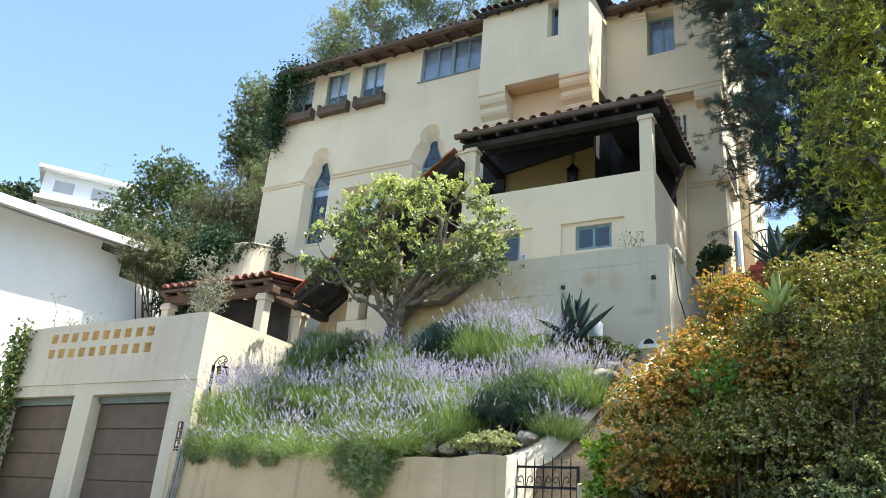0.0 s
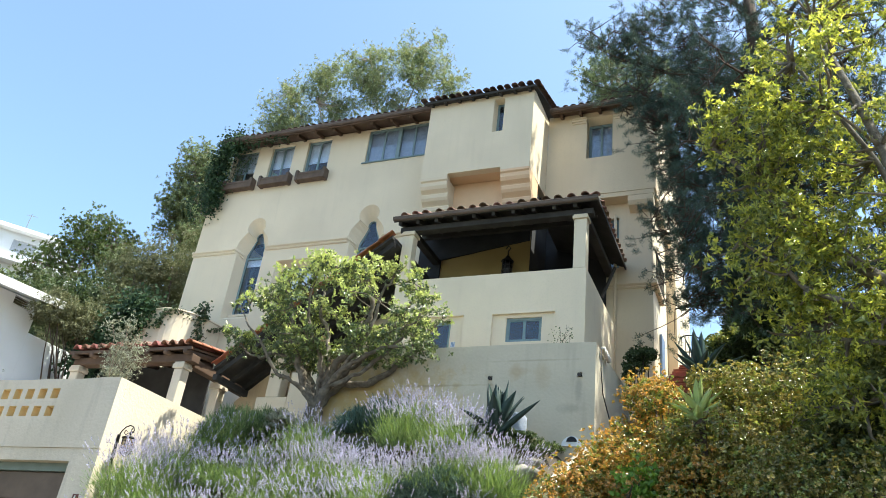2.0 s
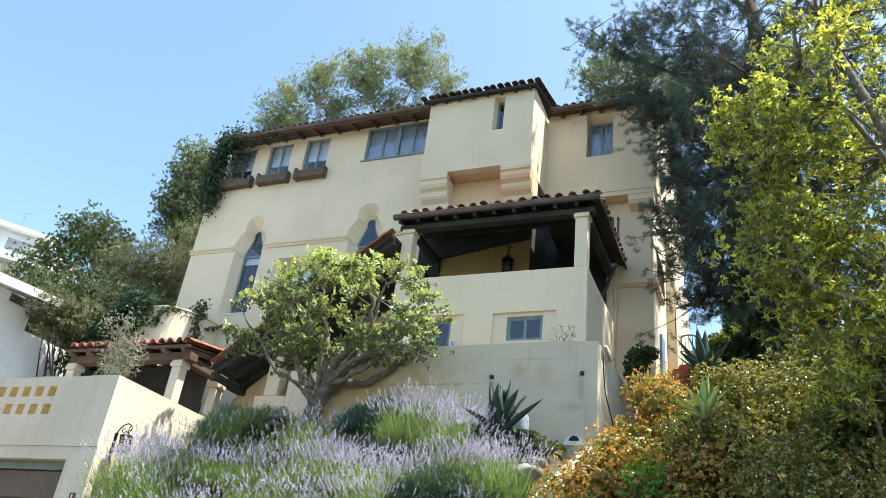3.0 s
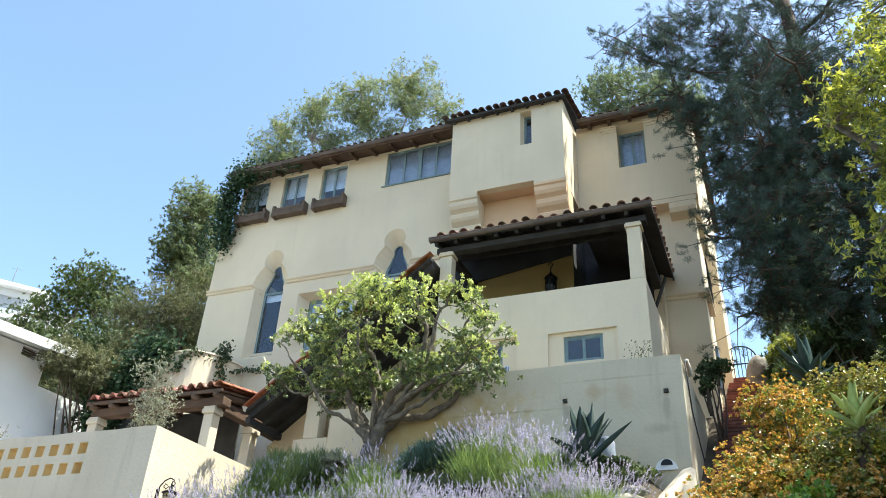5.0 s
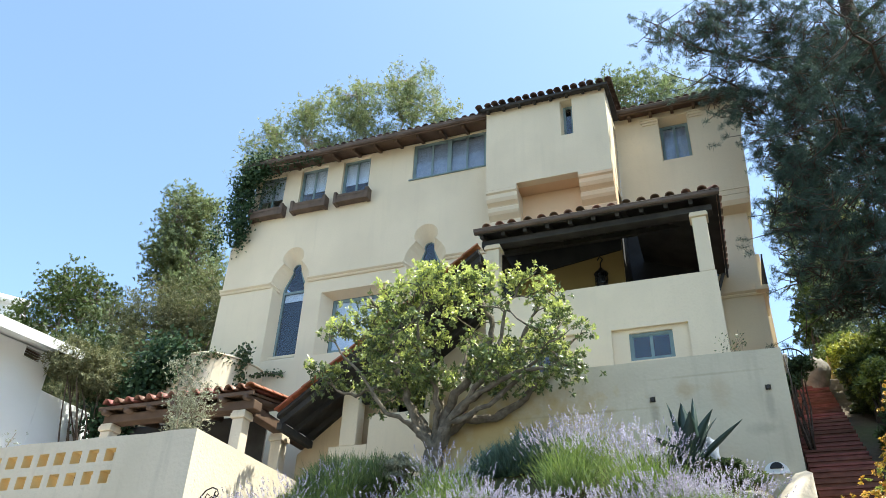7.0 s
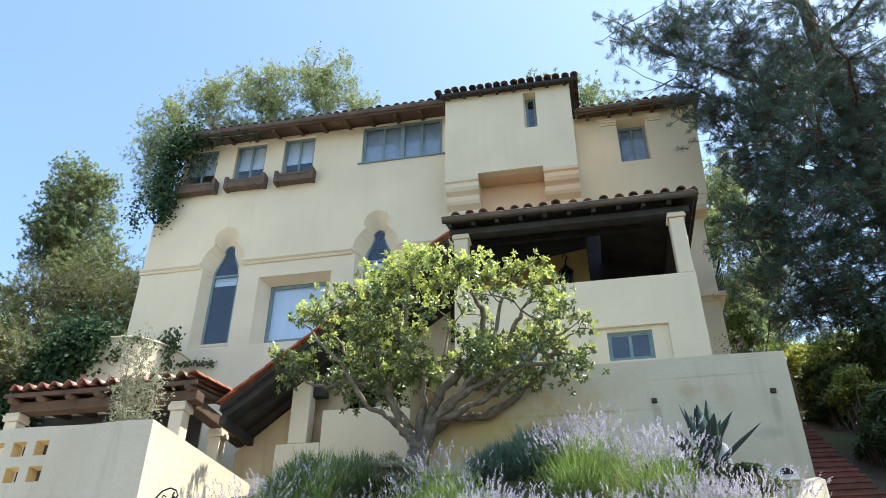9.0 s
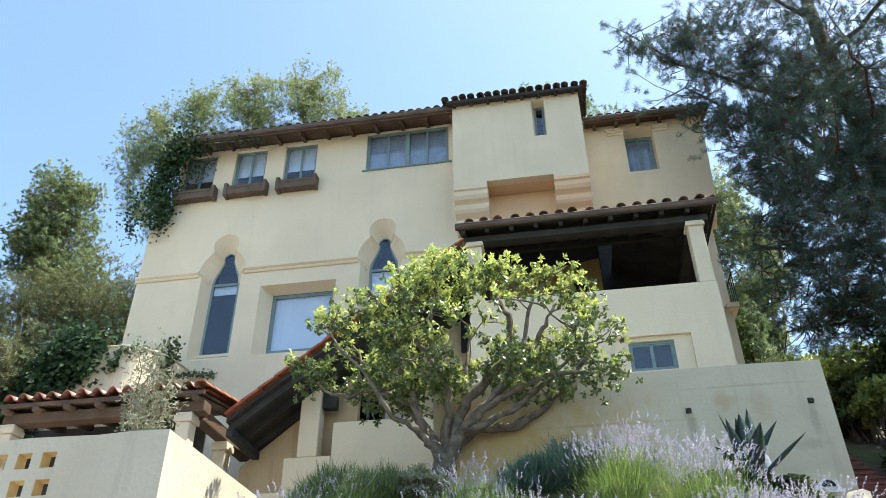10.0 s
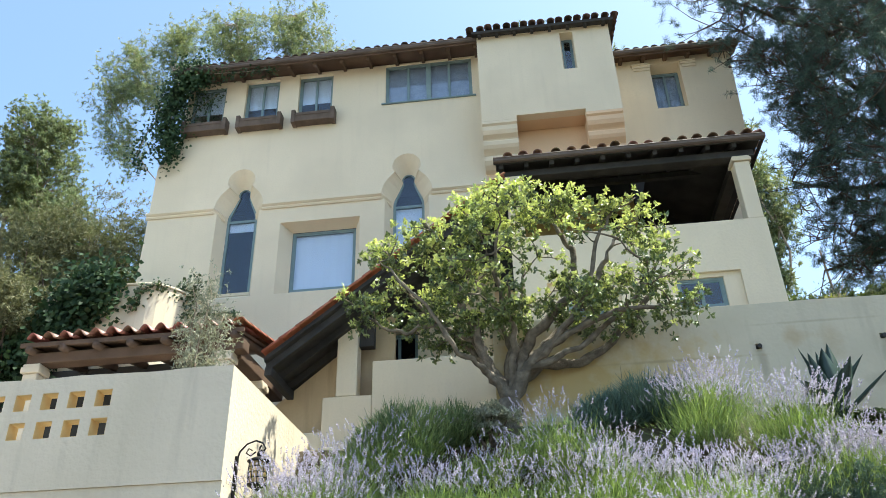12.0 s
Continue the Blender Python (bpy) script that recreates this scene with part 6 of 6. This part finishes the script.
def ivy(name, label, pts, spread, n, leaf=(0.11, 0.095), mat=L_IVY, out=(0, -1, 0.2)):
    t = thing(name, label, "ivy", at=tuple(pts[0]))
    stems = Shape()
    stems.tube(pts, 0.012, 5)
    pts = np.array(pts, float)
    seg = rng.integers(0, len(pts) - 1, n)
    u = rng.uniform(0, 1, (n, 1))
    c = pts[seg] * (1 - u) + pts[seg + 1] * u + rng.normal(0, 1, (n, 3)) * np.array(spread)
    way = unit(scatter_dirs(n) + np.array((0, -0.3, -0.6)))
    face = unit(np.array(out) + 0.5 * scatter_dirs(n))
    child("stem", mesh_of("stem", stems, BARK, True), t)
    child("leaves", leaf_mesh("leaves", c, way, face, leaf[0] * rng.uniform(0.6, 1.2, n), leaf[1] * rng.uniform(0.7, 1.2, n), mat, 0.15), t)


ivy("corner_ivy", "dense dark ivy hanging over the roof corner", [(-8.5, 0.45, 10.3), (-8.55, 0.35, 11.2), (-8.5, 0.3, 12.2), (-8.25, 0.2, 12.9), (-7.7, 0.15, 12.9)], (0.20, 0.18, 0.25), 3600)
ivy("eave_ivy", "ivy trailing along the eave over the windows", [(-8.4, 0.05, 12.75), (-7.4, 0.1, 12.78), (-6.4, 0.1, 12.72), (-5.7, 0.12, 12.75)], (0.15, 0.08, 0.13), 420, (0.08, 0.07))
ivy("hanging_ivy", "loose ivy tendrils hanging beside the wall", [(-8.7, 0.35, 12.0), (-9.1, 0.3, 11.2), (-9.3, 0.3, 10.3), (-9.2, 0.35, 9.9)], (0.16, 0.14, 0.2), 380, (0.09, 0.08))
ivy("window_ivy", "ivy growing across the end window", [(-8.2, 0.55, 11.2), (-7.9, 0.55, 12.0), (-7.4, 0.55, 12.4)], (0.22, 0.05, 0.25), 260, (0.08, 0.07))
ivy("wall_ivy", "dense dark ivy covering the garden wall", [(-8.45, -1.05, 5.7), (-8.75, -1.05, 5.3), (-9.1, -1.1, 5.6), (-9.45, -1.15, 4.5), (-9.9, -1.2, 3.8), (-10.5, -1.2, 4.1)], (0.30, 0.20, 0.36), 4200, (0.15, 0.13))
ivy("creeper", "climbing creeper on the lower stucco wall", [(-6.95, -0.15, 4.6), (-6.98, -0.2, 5.2), (-7.0, -0.2, 5.75), (-6.95, -0.1, 6.0)], (0.13, 0.08, 0.16), 620, (0.11, 0.09), L_DARK)
ivy("creeper", "thin creeper runners spreading over the curved wall", [(-7.05, -0.35, 5.5), (-7.35, -0.85, 5.7), (-7.7, -1.0, 5.55), (-7.85, -1.0, 5.05)], (0.07, 0.03, 0.07), 210, (0.09, 0.075), L_DARK)
ivy("creeper", "thin creeper runner reaching along the house wall", [(-6.85, 0.1, 5.35), (-6.6, 0.6, 5.6), (-6.1, 0.62, 5.55)], (0.07, 0.03, 0.05), 110, (0.09, 0.075), L_DARK)
ivy("garage_ivy", "ivy growing up the end of the garage wall", [(-9.95, -6.0, -2.8), (-9.9, -6.02, -1.2), (-9.8, -6.05, 0.2), (-9.75, -6.05, 1.3)], (0.16, 0.14, 0.3), 2600, (0.12, 0.10), L_MID)
sprig = thing("wall_weed_sprig", "thin dry weed rooted on the terrace wall", "weed", at=(5.6, -3.45, 2.9))
s = Shape()
for k in range(9):
    a = np.array((0.0, 0.0, 0.0)) + (rng.normal(0, 0.12), 0, 0)
    limb(s, a, a + (rng.normal(0, 0.16), rng.normal(0, 0.06), rng.uniform(0.15, 0.42)), 0.006, 0.003, 0, 4, 4)
part("stem", s, BARK, sprig)
n = 60
c = rng.uniform((-0.25, -0.06, 0.05), (0.25, 0.06, 0.42), (n, 3))
sp = new("leaves", leaf_mesh("leaves", c, scatter_dirs(n), scatter_dirs(n), 0.05, 0.03, L_DARK))
sp.parent = sprig

# ---- window boxes ----
for x0, x1 in ((-8.22, -7.00), (-6.67, -5.46), (-5.12, -3.98)):
    b = thing("window_box", "weathered brown timber window box under a window", "planter", group="window boxes", at=((x0 + x1) / 2, 0.45, 11.02))
    w = (x1 - x0) / 2
    part("trough", Shape().box(-w + 0.02, w - 0.02, -0.03, 0.225, 0.03, 0.30), PLANTER, b, "", 0.015)
    part("rail", Shape().box(-w + 0.10, w - 0.10, -0.046, -0.032, 0.22, 0.31), PLANTER, b, "", 0.006)
    for sx in (-0.95, 0.95):
        part("end_block", Shape().box(sx * w - 0.055, sx * w + 0.055, -0.05, 0.22, 0.0, 0.42), PLANTER, b, "", 0.012)

# ---- trees and bushes behind ----
def crown_of(blobs, shell=0.3):
    return np.concatenate([in_blob(k, c, r, shell)[0] for c, r, k in blobs])


cl = crown_of([((-24.2, 21, 35.0), (2.0, 1.6, 2.6), 40), ((-24.9, 21, 31.4), (1.8, 1.6, 2.8), 34), ((-23.4, 21, 27.6), (1.4, 1.6, 2.4), 22), ((-21.2, 21, 36.2), (1.7, 1.5, 2.5), 46), ((-17.4, 21.2, 36.2), (2.3, 1.8, 2.8), 78), ((-13.0, 21.4, 36.5), (2.4, 1.9, 3.1), 88),
               ((-10.6, 22.0, 34.0), (1.6, 1.5, 2.0), 30), ((-19.4, 21.6, 33.4), (2.6, 1.6, 1.6), 36), ((-15.2, 21.8, 33.4), (2.8, 1.6, 1.6), 38), ((-22.4, 21, 32.0), (2.0, 1.6, 2.4), 28)], 0.05)
cl = cl[np.array([noise.noise(Vector(q) * 0.75) for q in cl]) > -0.24]
tree("eucalyptus", "tall pale eucalyptus with airy grey-green crown", (-17, 23, 9.0), (-17, 22.5, 22.0),
     [((-24.2, 21, 35.6), 0.11), ((-24.7, 21, 31), 0.07), ((-21.2, 21, 37.2), 0.10), ((-17.3, 21.2, 37.8), 0.13), ((-13.0, 21.4, 38.2), 0.14), ((-10.9, 22.0, 34.8), 0.10), ((-15, 22.5, 31), 0.12)],
     cl, (0.62, 0.62, 0.70), 23, 8, (0.22, 0.05), L_EUC, PALEBARK, 0.45, twig_r=0.013, up_bias=-0.7, spread=0.9, tip_mat=L_GUMTIP)
cl = crown_of([((2.4, 18, 28.6), (2.0, 1.8, 2.2), 30), ((4.6, 18.5, 28.2), (1.9, 1.8, 2.2), 30), ((6.2, 18.5, 26.6), (1.8, 1.8, 2.0), 20), ((3.2, 18.5, 26.5), (2.4, 1.8, 2.0), 20)])
tree("eucalyptus", "slim eucalyptus with grey-green leaves behind the roof", (4.5, 19, 8.0), (4.2, 18.6, 21.0), [((2.4, 18, 29.0), 0.15), ((4.6, 18.5, 29.0), 0.16), ((6.2, 18.5, 27), 0.12)],
     cl, (0.7, 0.65, 0.7), 30, 11, (0.20, 0.055), L_EUC, PALEBARK, 0.3, twig_r=0.025, up_bias=0.0, spread=1.2)
cl = crown_of([((9.9, 12, 17.2), (0.8, 1.0, 1.6), 26), ((10.5, 12, 14.9), (0.9, 1.1, 1.5), 30), ((10.1, 12, 12.8), (0.8, 1.0, 1.1), 22), ((10.9, 12, 13.2), (0.6, 0.9, 0.8), 12), ((10.4, 12, 10.8), (0.6, 0.8, 0.8), 12), ((8.9, 12, 15.2), (0.7, 1.0, 1.8), 22), ((9.1, 12, 12.2), (0.8, 1.0, 1.4), 20)], 0.1)
tree("eucalyptus", "slender eucalyptus beside the house with hanging leaves", (10.5, 12.5, 6.0), (10.4, 12.3, 9.5), [((9.9, 12, 17.6), 0.06), ((10.6, 12, 15.4), 0.06), ((10.1, 12, 13), 0.05), ((8.9, 12, 15.6), 0.05), ((10.4, 12, 11), 0.04)],
     cl, (0.50, 0.5, 0.5), 22, 9, (0.20, 0.06), L_EUC, PALEBARK, 0.09, twig_r=0.010, up_bias=-0.3, spread=1.1, tip_mat=L_GUMTIP)
for name, label, blobs, base, mat, leaf, cr in (
        ("hill_tree", "tall leafy tree on the hillside beside the house", [((-24.4, 15, 23.4), (2.3, 2.0, 2.6), 84), ((-25.0, 15, 20.6), (1.5, 2.0, 2.4), 56), ((-23.6, 15, 20.2), (2.3, 2.0, 2.6), 72), ((-21.6, 14.5, 17.2), (2.2, 2, 2.6), 56)], (-24.5, 15.5, 8), L_OLIVE, (0.22, 0.085), 0.62),
        ("hill_tree", "rounded green tree on the hillside", [((-31.2, 14, 18.6), (2.0, 2, 2.2), 50), ((-34.0, 14, 17.0), (2.4, 2, 2.2), 44), ((-29.2, 14, 17.9), (1.5, 1.8, 2.0), 34)], (-31.5, 14.5, 7), L_MID, (0.20, 0.10), 0.7),
        ("hill_tree", "broad dark green tree on the hillside", [((-36.5, 13, 14.6), (3.6, 2.4, 2.0), 70), ((-31.0, 13, 13.6), (3.4, 2.4, 2.4), 70), ((-26.0, 13, 15.0), (2.6, 2.0, 2.4), 60)], (-32, 13.5, 6), L_OLIVE, (0.19, 0.10), 0.75),
        ("hill_tree", "distant dark tree beside a white house", [((-62, 22, 25.5), (3.5, 2.5, 2.0), 60)], (-62, 23, 15), L_DARK, (0.4, 0.22), 0.9)):
    cl = crown_of(blobs, 0.25)
    b = np.array(base, float)
    top = cl.mean(0)
    tree(name, label, base, tuple(b * 0.4 + top * 0.6 - (0, 0, 2.0)), [(tuple(np.array(c) + (0, 0, 0.3)), 0.14) for c, r, k in blobs], cl, (cr, cr, cr * 0.85), 22, 12, (leaf[0] * 0.76, leaf[1] * 0.72), mat, BARK, 0.3, twig_r=0.02, up_bias=0.25, tip_mat=L_EUC if mat is L_OLIVE else None)
for c, r, n, mat, leaf, label in (((-10.35, -1.9, 4.95), (0.7, 1.6, 1.0), 2200, L_GREY, (0.12, 0.024), "feathery grey-green shrub hanging beside a white wall"),
                                  ((-11.6, 1.6, 5.6), (2.6, 1.6, 2.5), 3600, L_GREY, (0.13, 0.024), "feathery grey-green shrub spilling down the slope"),
                                  ((-14.8, 2.6, 5.2), (2.8, 1.8, 2.4), 2800, L_GREY, (0.13, 0.024), "feathery grey-green shrub spilling down the slope"),
                                  ((-12.3, 3.2, 8.8), (3.2, 1.6, 3.0), 4600, L_GREY, (0.13, 0.026), "feathery grey-green shrub beside the house"),
                                  ((-18.5, 5.0, 8.2), (3.4, 2.2, 2.6), 2600, L_DARK, (0.17, 0.07), "dense dark green shrub on the slope"),
                                  ((-13.5, 6.0, 9.6), (3.2, 2.2, 2.6), 2600, L_MID, (0.17, 0.06), "dense green shrub on the slope"),
                                  ((-23.0, 7.0, 8.6), (4.0, 2.4, 3.0), 2600, L_DARK, (0.2, 0.08), "dense dark green shrub on the slope")):
    bush("slope_shrub", label, c, r, int(n * 0.8), 9, (leaf[0] * 1.05, leaf[1] * 1.1), mat, "shrub", 16, squash=0.5, base=(-10.9, -0.5, 1.0) if c[1] < 0 else (c[0], c[1], float(ground_height(np.array(c[0]), np.array(c[1]))) - 0.2), spread=1.0)
for c, r, n, mat in (((10.5, 4.5, 5.2), (2.2, 1.6, 1.6), 1500, L_DARK), ((13.8, 2.0, 5.2), (2.8, 2.0, 2.6), 1700, L_DARK), ((8.9, 7.5, 6.9), (1.0, 1.2, 1.2), 900, L_MID), ((8.7, 1.6, 4.0), (0.75, 1.6, 0.9), 1100, L_DARK), ((8.6, -1.6, 2.2), (0.7, 1.6, 1.0), 1100, L_DARK), ((9.8, 0.6, 4.6), (1.2, 1.4, 1.1), 1000, L_DARK), ((9.4, 3.2, 5.3), (0.9, 1.2, 0.8), 800, L_MID), ((15.5, -3.0, 4.0), (2.6, 2.0, 4.0), 1800, L_DARK), ((12.4, 8.0, 7.0), (2.4, 2.0, 1.7), 1400, L_DARK)):
    bush("slope_shrub", "dark evergreen shrub on the shaded slope", c, r, int(n * 0.75), 9, (0.15, 0.066), mat, "shrub", 14, base=(c[0], c[1], float(ground_height(np.array(c[0]), np.array(c[1]))) - 0.2))
for c, r, n, mat in (((8.5, 1.6, 4.35), (0.6, 1.0, 0.7), 900, L_BUSH), ((8.5, 4.0, 5.6), (0.6, 1.1, 0.8), 900, L_LIME), ((8.3, -0.6, 3.2), (0.5, 0.9, 0.6), 800, L_BUSH), ((8.7, 5.6, 6.4), (0.7, 0.8, 0.7), 700, L_MID)):
    bush("slope_shrub", "leafy shrub growing beside the brick steps", c, r, n, 9, (0.09, 0.042), mat, "shrub", 12, base=(c[0], c[1], float(ground_height(np.array(c[0]), np.array(c[1]))) - 0.2))
for c, r, n, mat in (((9.4, 10.0, 7.7), (1.3, 1.3, 1.3), 1000, L_MID), ((10.8, 9.0, 7.4), (1.6, 1.4, 1.5), 1100, L_DARK), ((8.4, 11.5, 7.9), (1.0, 1.2, 1.2), 700, L_DARK), ((8.5, 11.0, 10.0), (0.9, 1.1, 1.7), 1000, L_MID), ((9.5, 11.0, 10.1), (0.9, 1.1, 1.5), 900, L_EUC)):
    bush("slope_shrub", "tall leafy shrub beyond the head of the steps", c, r, n, 9, (0.13, 0.055), mat, "shrub", 14, base=(c[0], c[1], float(ground_height(np.array(c[0]), np.array(c[1]))) - 0.2))
pole = tagged(part("utility_pole", Shape().tube([(11.2, 9.5, 5.0), (11.05, 9.5, 10.6)], [0.05, 0.035], 8), PINEBARK, smooth=True), "slim dark pole beyond the house", "pole")

# ---- neighbouring houses ----
nb = thing("neighbour_house", "white plastered house with a low white roof edge", "house", at=(-14, -5, -2.6))


def npart(name, shape, mat, label="", bevel=0.0, top=None):
    top = top or nb
    ob = part(name, shape, mat, top, label, bevel)
    ob.matrix_parent_inverse = Matrix.Translation(-Vector(top.location))
    return ob


npart("wall", Shape().wall([(-9.5, -3.4), (-2.6, -3.4), (-2.6, 5.32), (-9.5, 4.74)], [rect(-3.45, -2.96, 4.96, 5.22)], -11.45, -11.2, YZ).box(-20, -11.452, -9.5, -9.25, -3.4, 4.6).box(-20, -11.452, -2.85, -2.6, -3.4, 5.1), WHITE, "white plastered wall")
npart("garden_wall", Shape().box(-11.43, -11.2, -2.598, -0.6, -3.4, 4.35), WHITE, "white plastered garden wall", 0.02)
section = [(-10.30, 0.0), (-15.5, 0.9), (-20.5, 0.0), (-20.5, 0.14), (-15.5, 1.05), (-10.30, 0.13)]
vs = [(x, y, z + dz) for y, dz in ((-9.9, 4.60), (-2.45, 5.22)) for x, z in section]
npart("roof", Shape().add(vs, [tuple(range(6))[::-1], tuple(range(6, 12))] + [(i, (i + 1) % 6, (i + 1) % 6 + 6, i + 6) for i in range(6)]), WHITE, "white roof with a boarded edge")
vs = [(x, y, z + dz) for y, dz in ((-9.92, 4.60), (-2.43, 5.22)) for x, z in ((-10.296, -0.10), (-10.26, -0.10), (-10.26, 0.16), (-10.296, 0.16))]
npart("fascia", Shape().add(vs, [(3, 2, 1, 0), (4, 5, 6, 7)] + [(i, (i + 1) % 4, (i + 1) % 4 + 4, i + 4) for i in range(4)]), WHITE, "white painted fascia board")
v = npart("wall_vent", Shape().box(-11.21, -11.18, -3.48, -2.93, 4.93, 4.95), WHITE, "dark louvred vent")
for k in range(4):
    part("louvre", Shape().prism([(-11.30, 4.97 + 0.065 * k), (-11.20, 4.96 + 0.065 * k), (-11.20, 4.98 + 0.065 * k), (-11.30, 5.0 + 0.065 * k)], -3.44, -2.97, lambda u, w, d: (u, d, w)), PLANTER, v)
far = thing("hilltop_house", "distant white flat-roofed house on the hill", "house", at=(-49, 20, 16))
fx, fy = Vector((0.60, 0.80, 0)), Vector((-0.80, 0.60, 0))
FO = Vector((-51.0, 16.4, 0))
fto = lambda u, v, d: tuple(FO + fx * u + fy * d + Vector((0, 0, v)))
npart("front_wall", Shape().wall(rect(0, 7.0, 15.5, 25.3), [rect(0.9, 2.5, 23.6, 24.7), rect(3.9, 5.7, 23.6, 24.7), rect(0.9, 2.9, 20.9, 22.0)], 0, 0.3, fto).prism(rect(0, 0.3, 15.5, 25.2), 0.31, 6, fto).prism(rect(6.7, 7.0, 15.5, 25.2), 0.31, 6, fto), WHITE, "white front wall", top=far)
npart("roof", Shape().prism(rect(-0.5, 7.6, 25.31, 25.65), -0.7, 6.5, fto), WHITE, "flat white roof slab", top=far)
npart("balcony", Shape().prism(rect(-0.3, 8.6, 22.45, 22.75), -1.0, -0.02, fto), WHITE, "white balcony slab", top=far)
npart("side_wing", Shape().prism(rect(7.02, 9.6, 15.5, 24.4), 0.4, 6, fto), WHITE, "", top=far)
for a, b, c, d in ((0.9, 2.5, 23.6, 24.7), (3.9, 5.7, 23.6, 24.7), (0.9, 2.9, 20.9, 22.0)):
    w = npart("window", Shape().prism(rect(a, b, c, d), 0.16, 0.20, fto), CURTAIN, "grey curtained window", top=far)
far.location = (-48.4, 20.5, 15.4)
fto = lambda u, v, d: tuple(FO + fx * u + fy * d + Vector((0.6, 0.5, v - 0.6)))
an = tagged(part("roof_antenna", Shape().tube(([fto(4.2, 25.62, 3), fto(4.3, 28.6, 3)]), 0.03, 5).tube([fto(3.9, 28.4, 3), fto(4.8, 28.5, 3)], 0.02, 4), GREYMETAL), "thin roof antenna on the far house", "antenna")

# ---- balcony, shutters and top of the steps on the house's right side ----
bal = thing("side_balcony", "small iron railed balcony on the side wall", "balcony", at=(6.72, 2.75, 7.05))
part("slab", Shape().box(-0.2, 0.10, -0.8, 0.8, -0.12, 0.0), STUCCO, bal)
for k in range(9):
    part("baluster", Shape().tube([(0.09, -0.75 + 0.187 * k, 0.0), (0.09, -0.75 + 0.187 * k, 0.85)], 0.012, 5), IRON, bal)
part("rail", Shape().box(0.07, 0.11, -0.78, 0.78, 0.85, 0.89), IRON, bal)
tagged(part("blue_shutter", Shape().box(6.69, 6.76, 3.2, 3.8, 4.7, 5.9), BLUE, bevel=0.01), "faded blue shutter against the side wall", "shutter")
tagged(boulder((7.72, 4.6, 5.55), (0.32, 0.30, 0.50), "garden_stone"), "upright weathered stone at the head of the steps", "rock")
gt = thing("arched_gate", "dark iron garden gate with a rounded top", "gate", at=(7.25, 5.75, 5.7))
part("arch", Shape().tube([(-0.45, 0, 0), (-0.45, 0, 0.75)] + [(0.45 * math.cos(a), 0, 0.75 + 0.45 * math.sin(a)) for a in np.linspace(math.pi, 0, 13)] + [(0.45, 0, 0)], 0.022, 6), IRON, gt)
for k in range(7):
    x = -0.33 + 0.11 * k
    part("bar", Shape().tube([(x, 0, 0.05), (x, 0, 0.75 + math.sqrt(0.2025 - x * x))], 0.011, 5), IRON, gt)
part("rail", Shape().box(-0.44, 0.44, -0.012, 0.012, 0.62, 0.65), IRON, gt)
tagged(part("yard_wall", Shape().box(8.3, 9.6, 6.4, 6.7, 4.5, 6.9), OCHRE, bevel=0.03), "low ochre wall at the head of the steps", "wall", kind="structure")
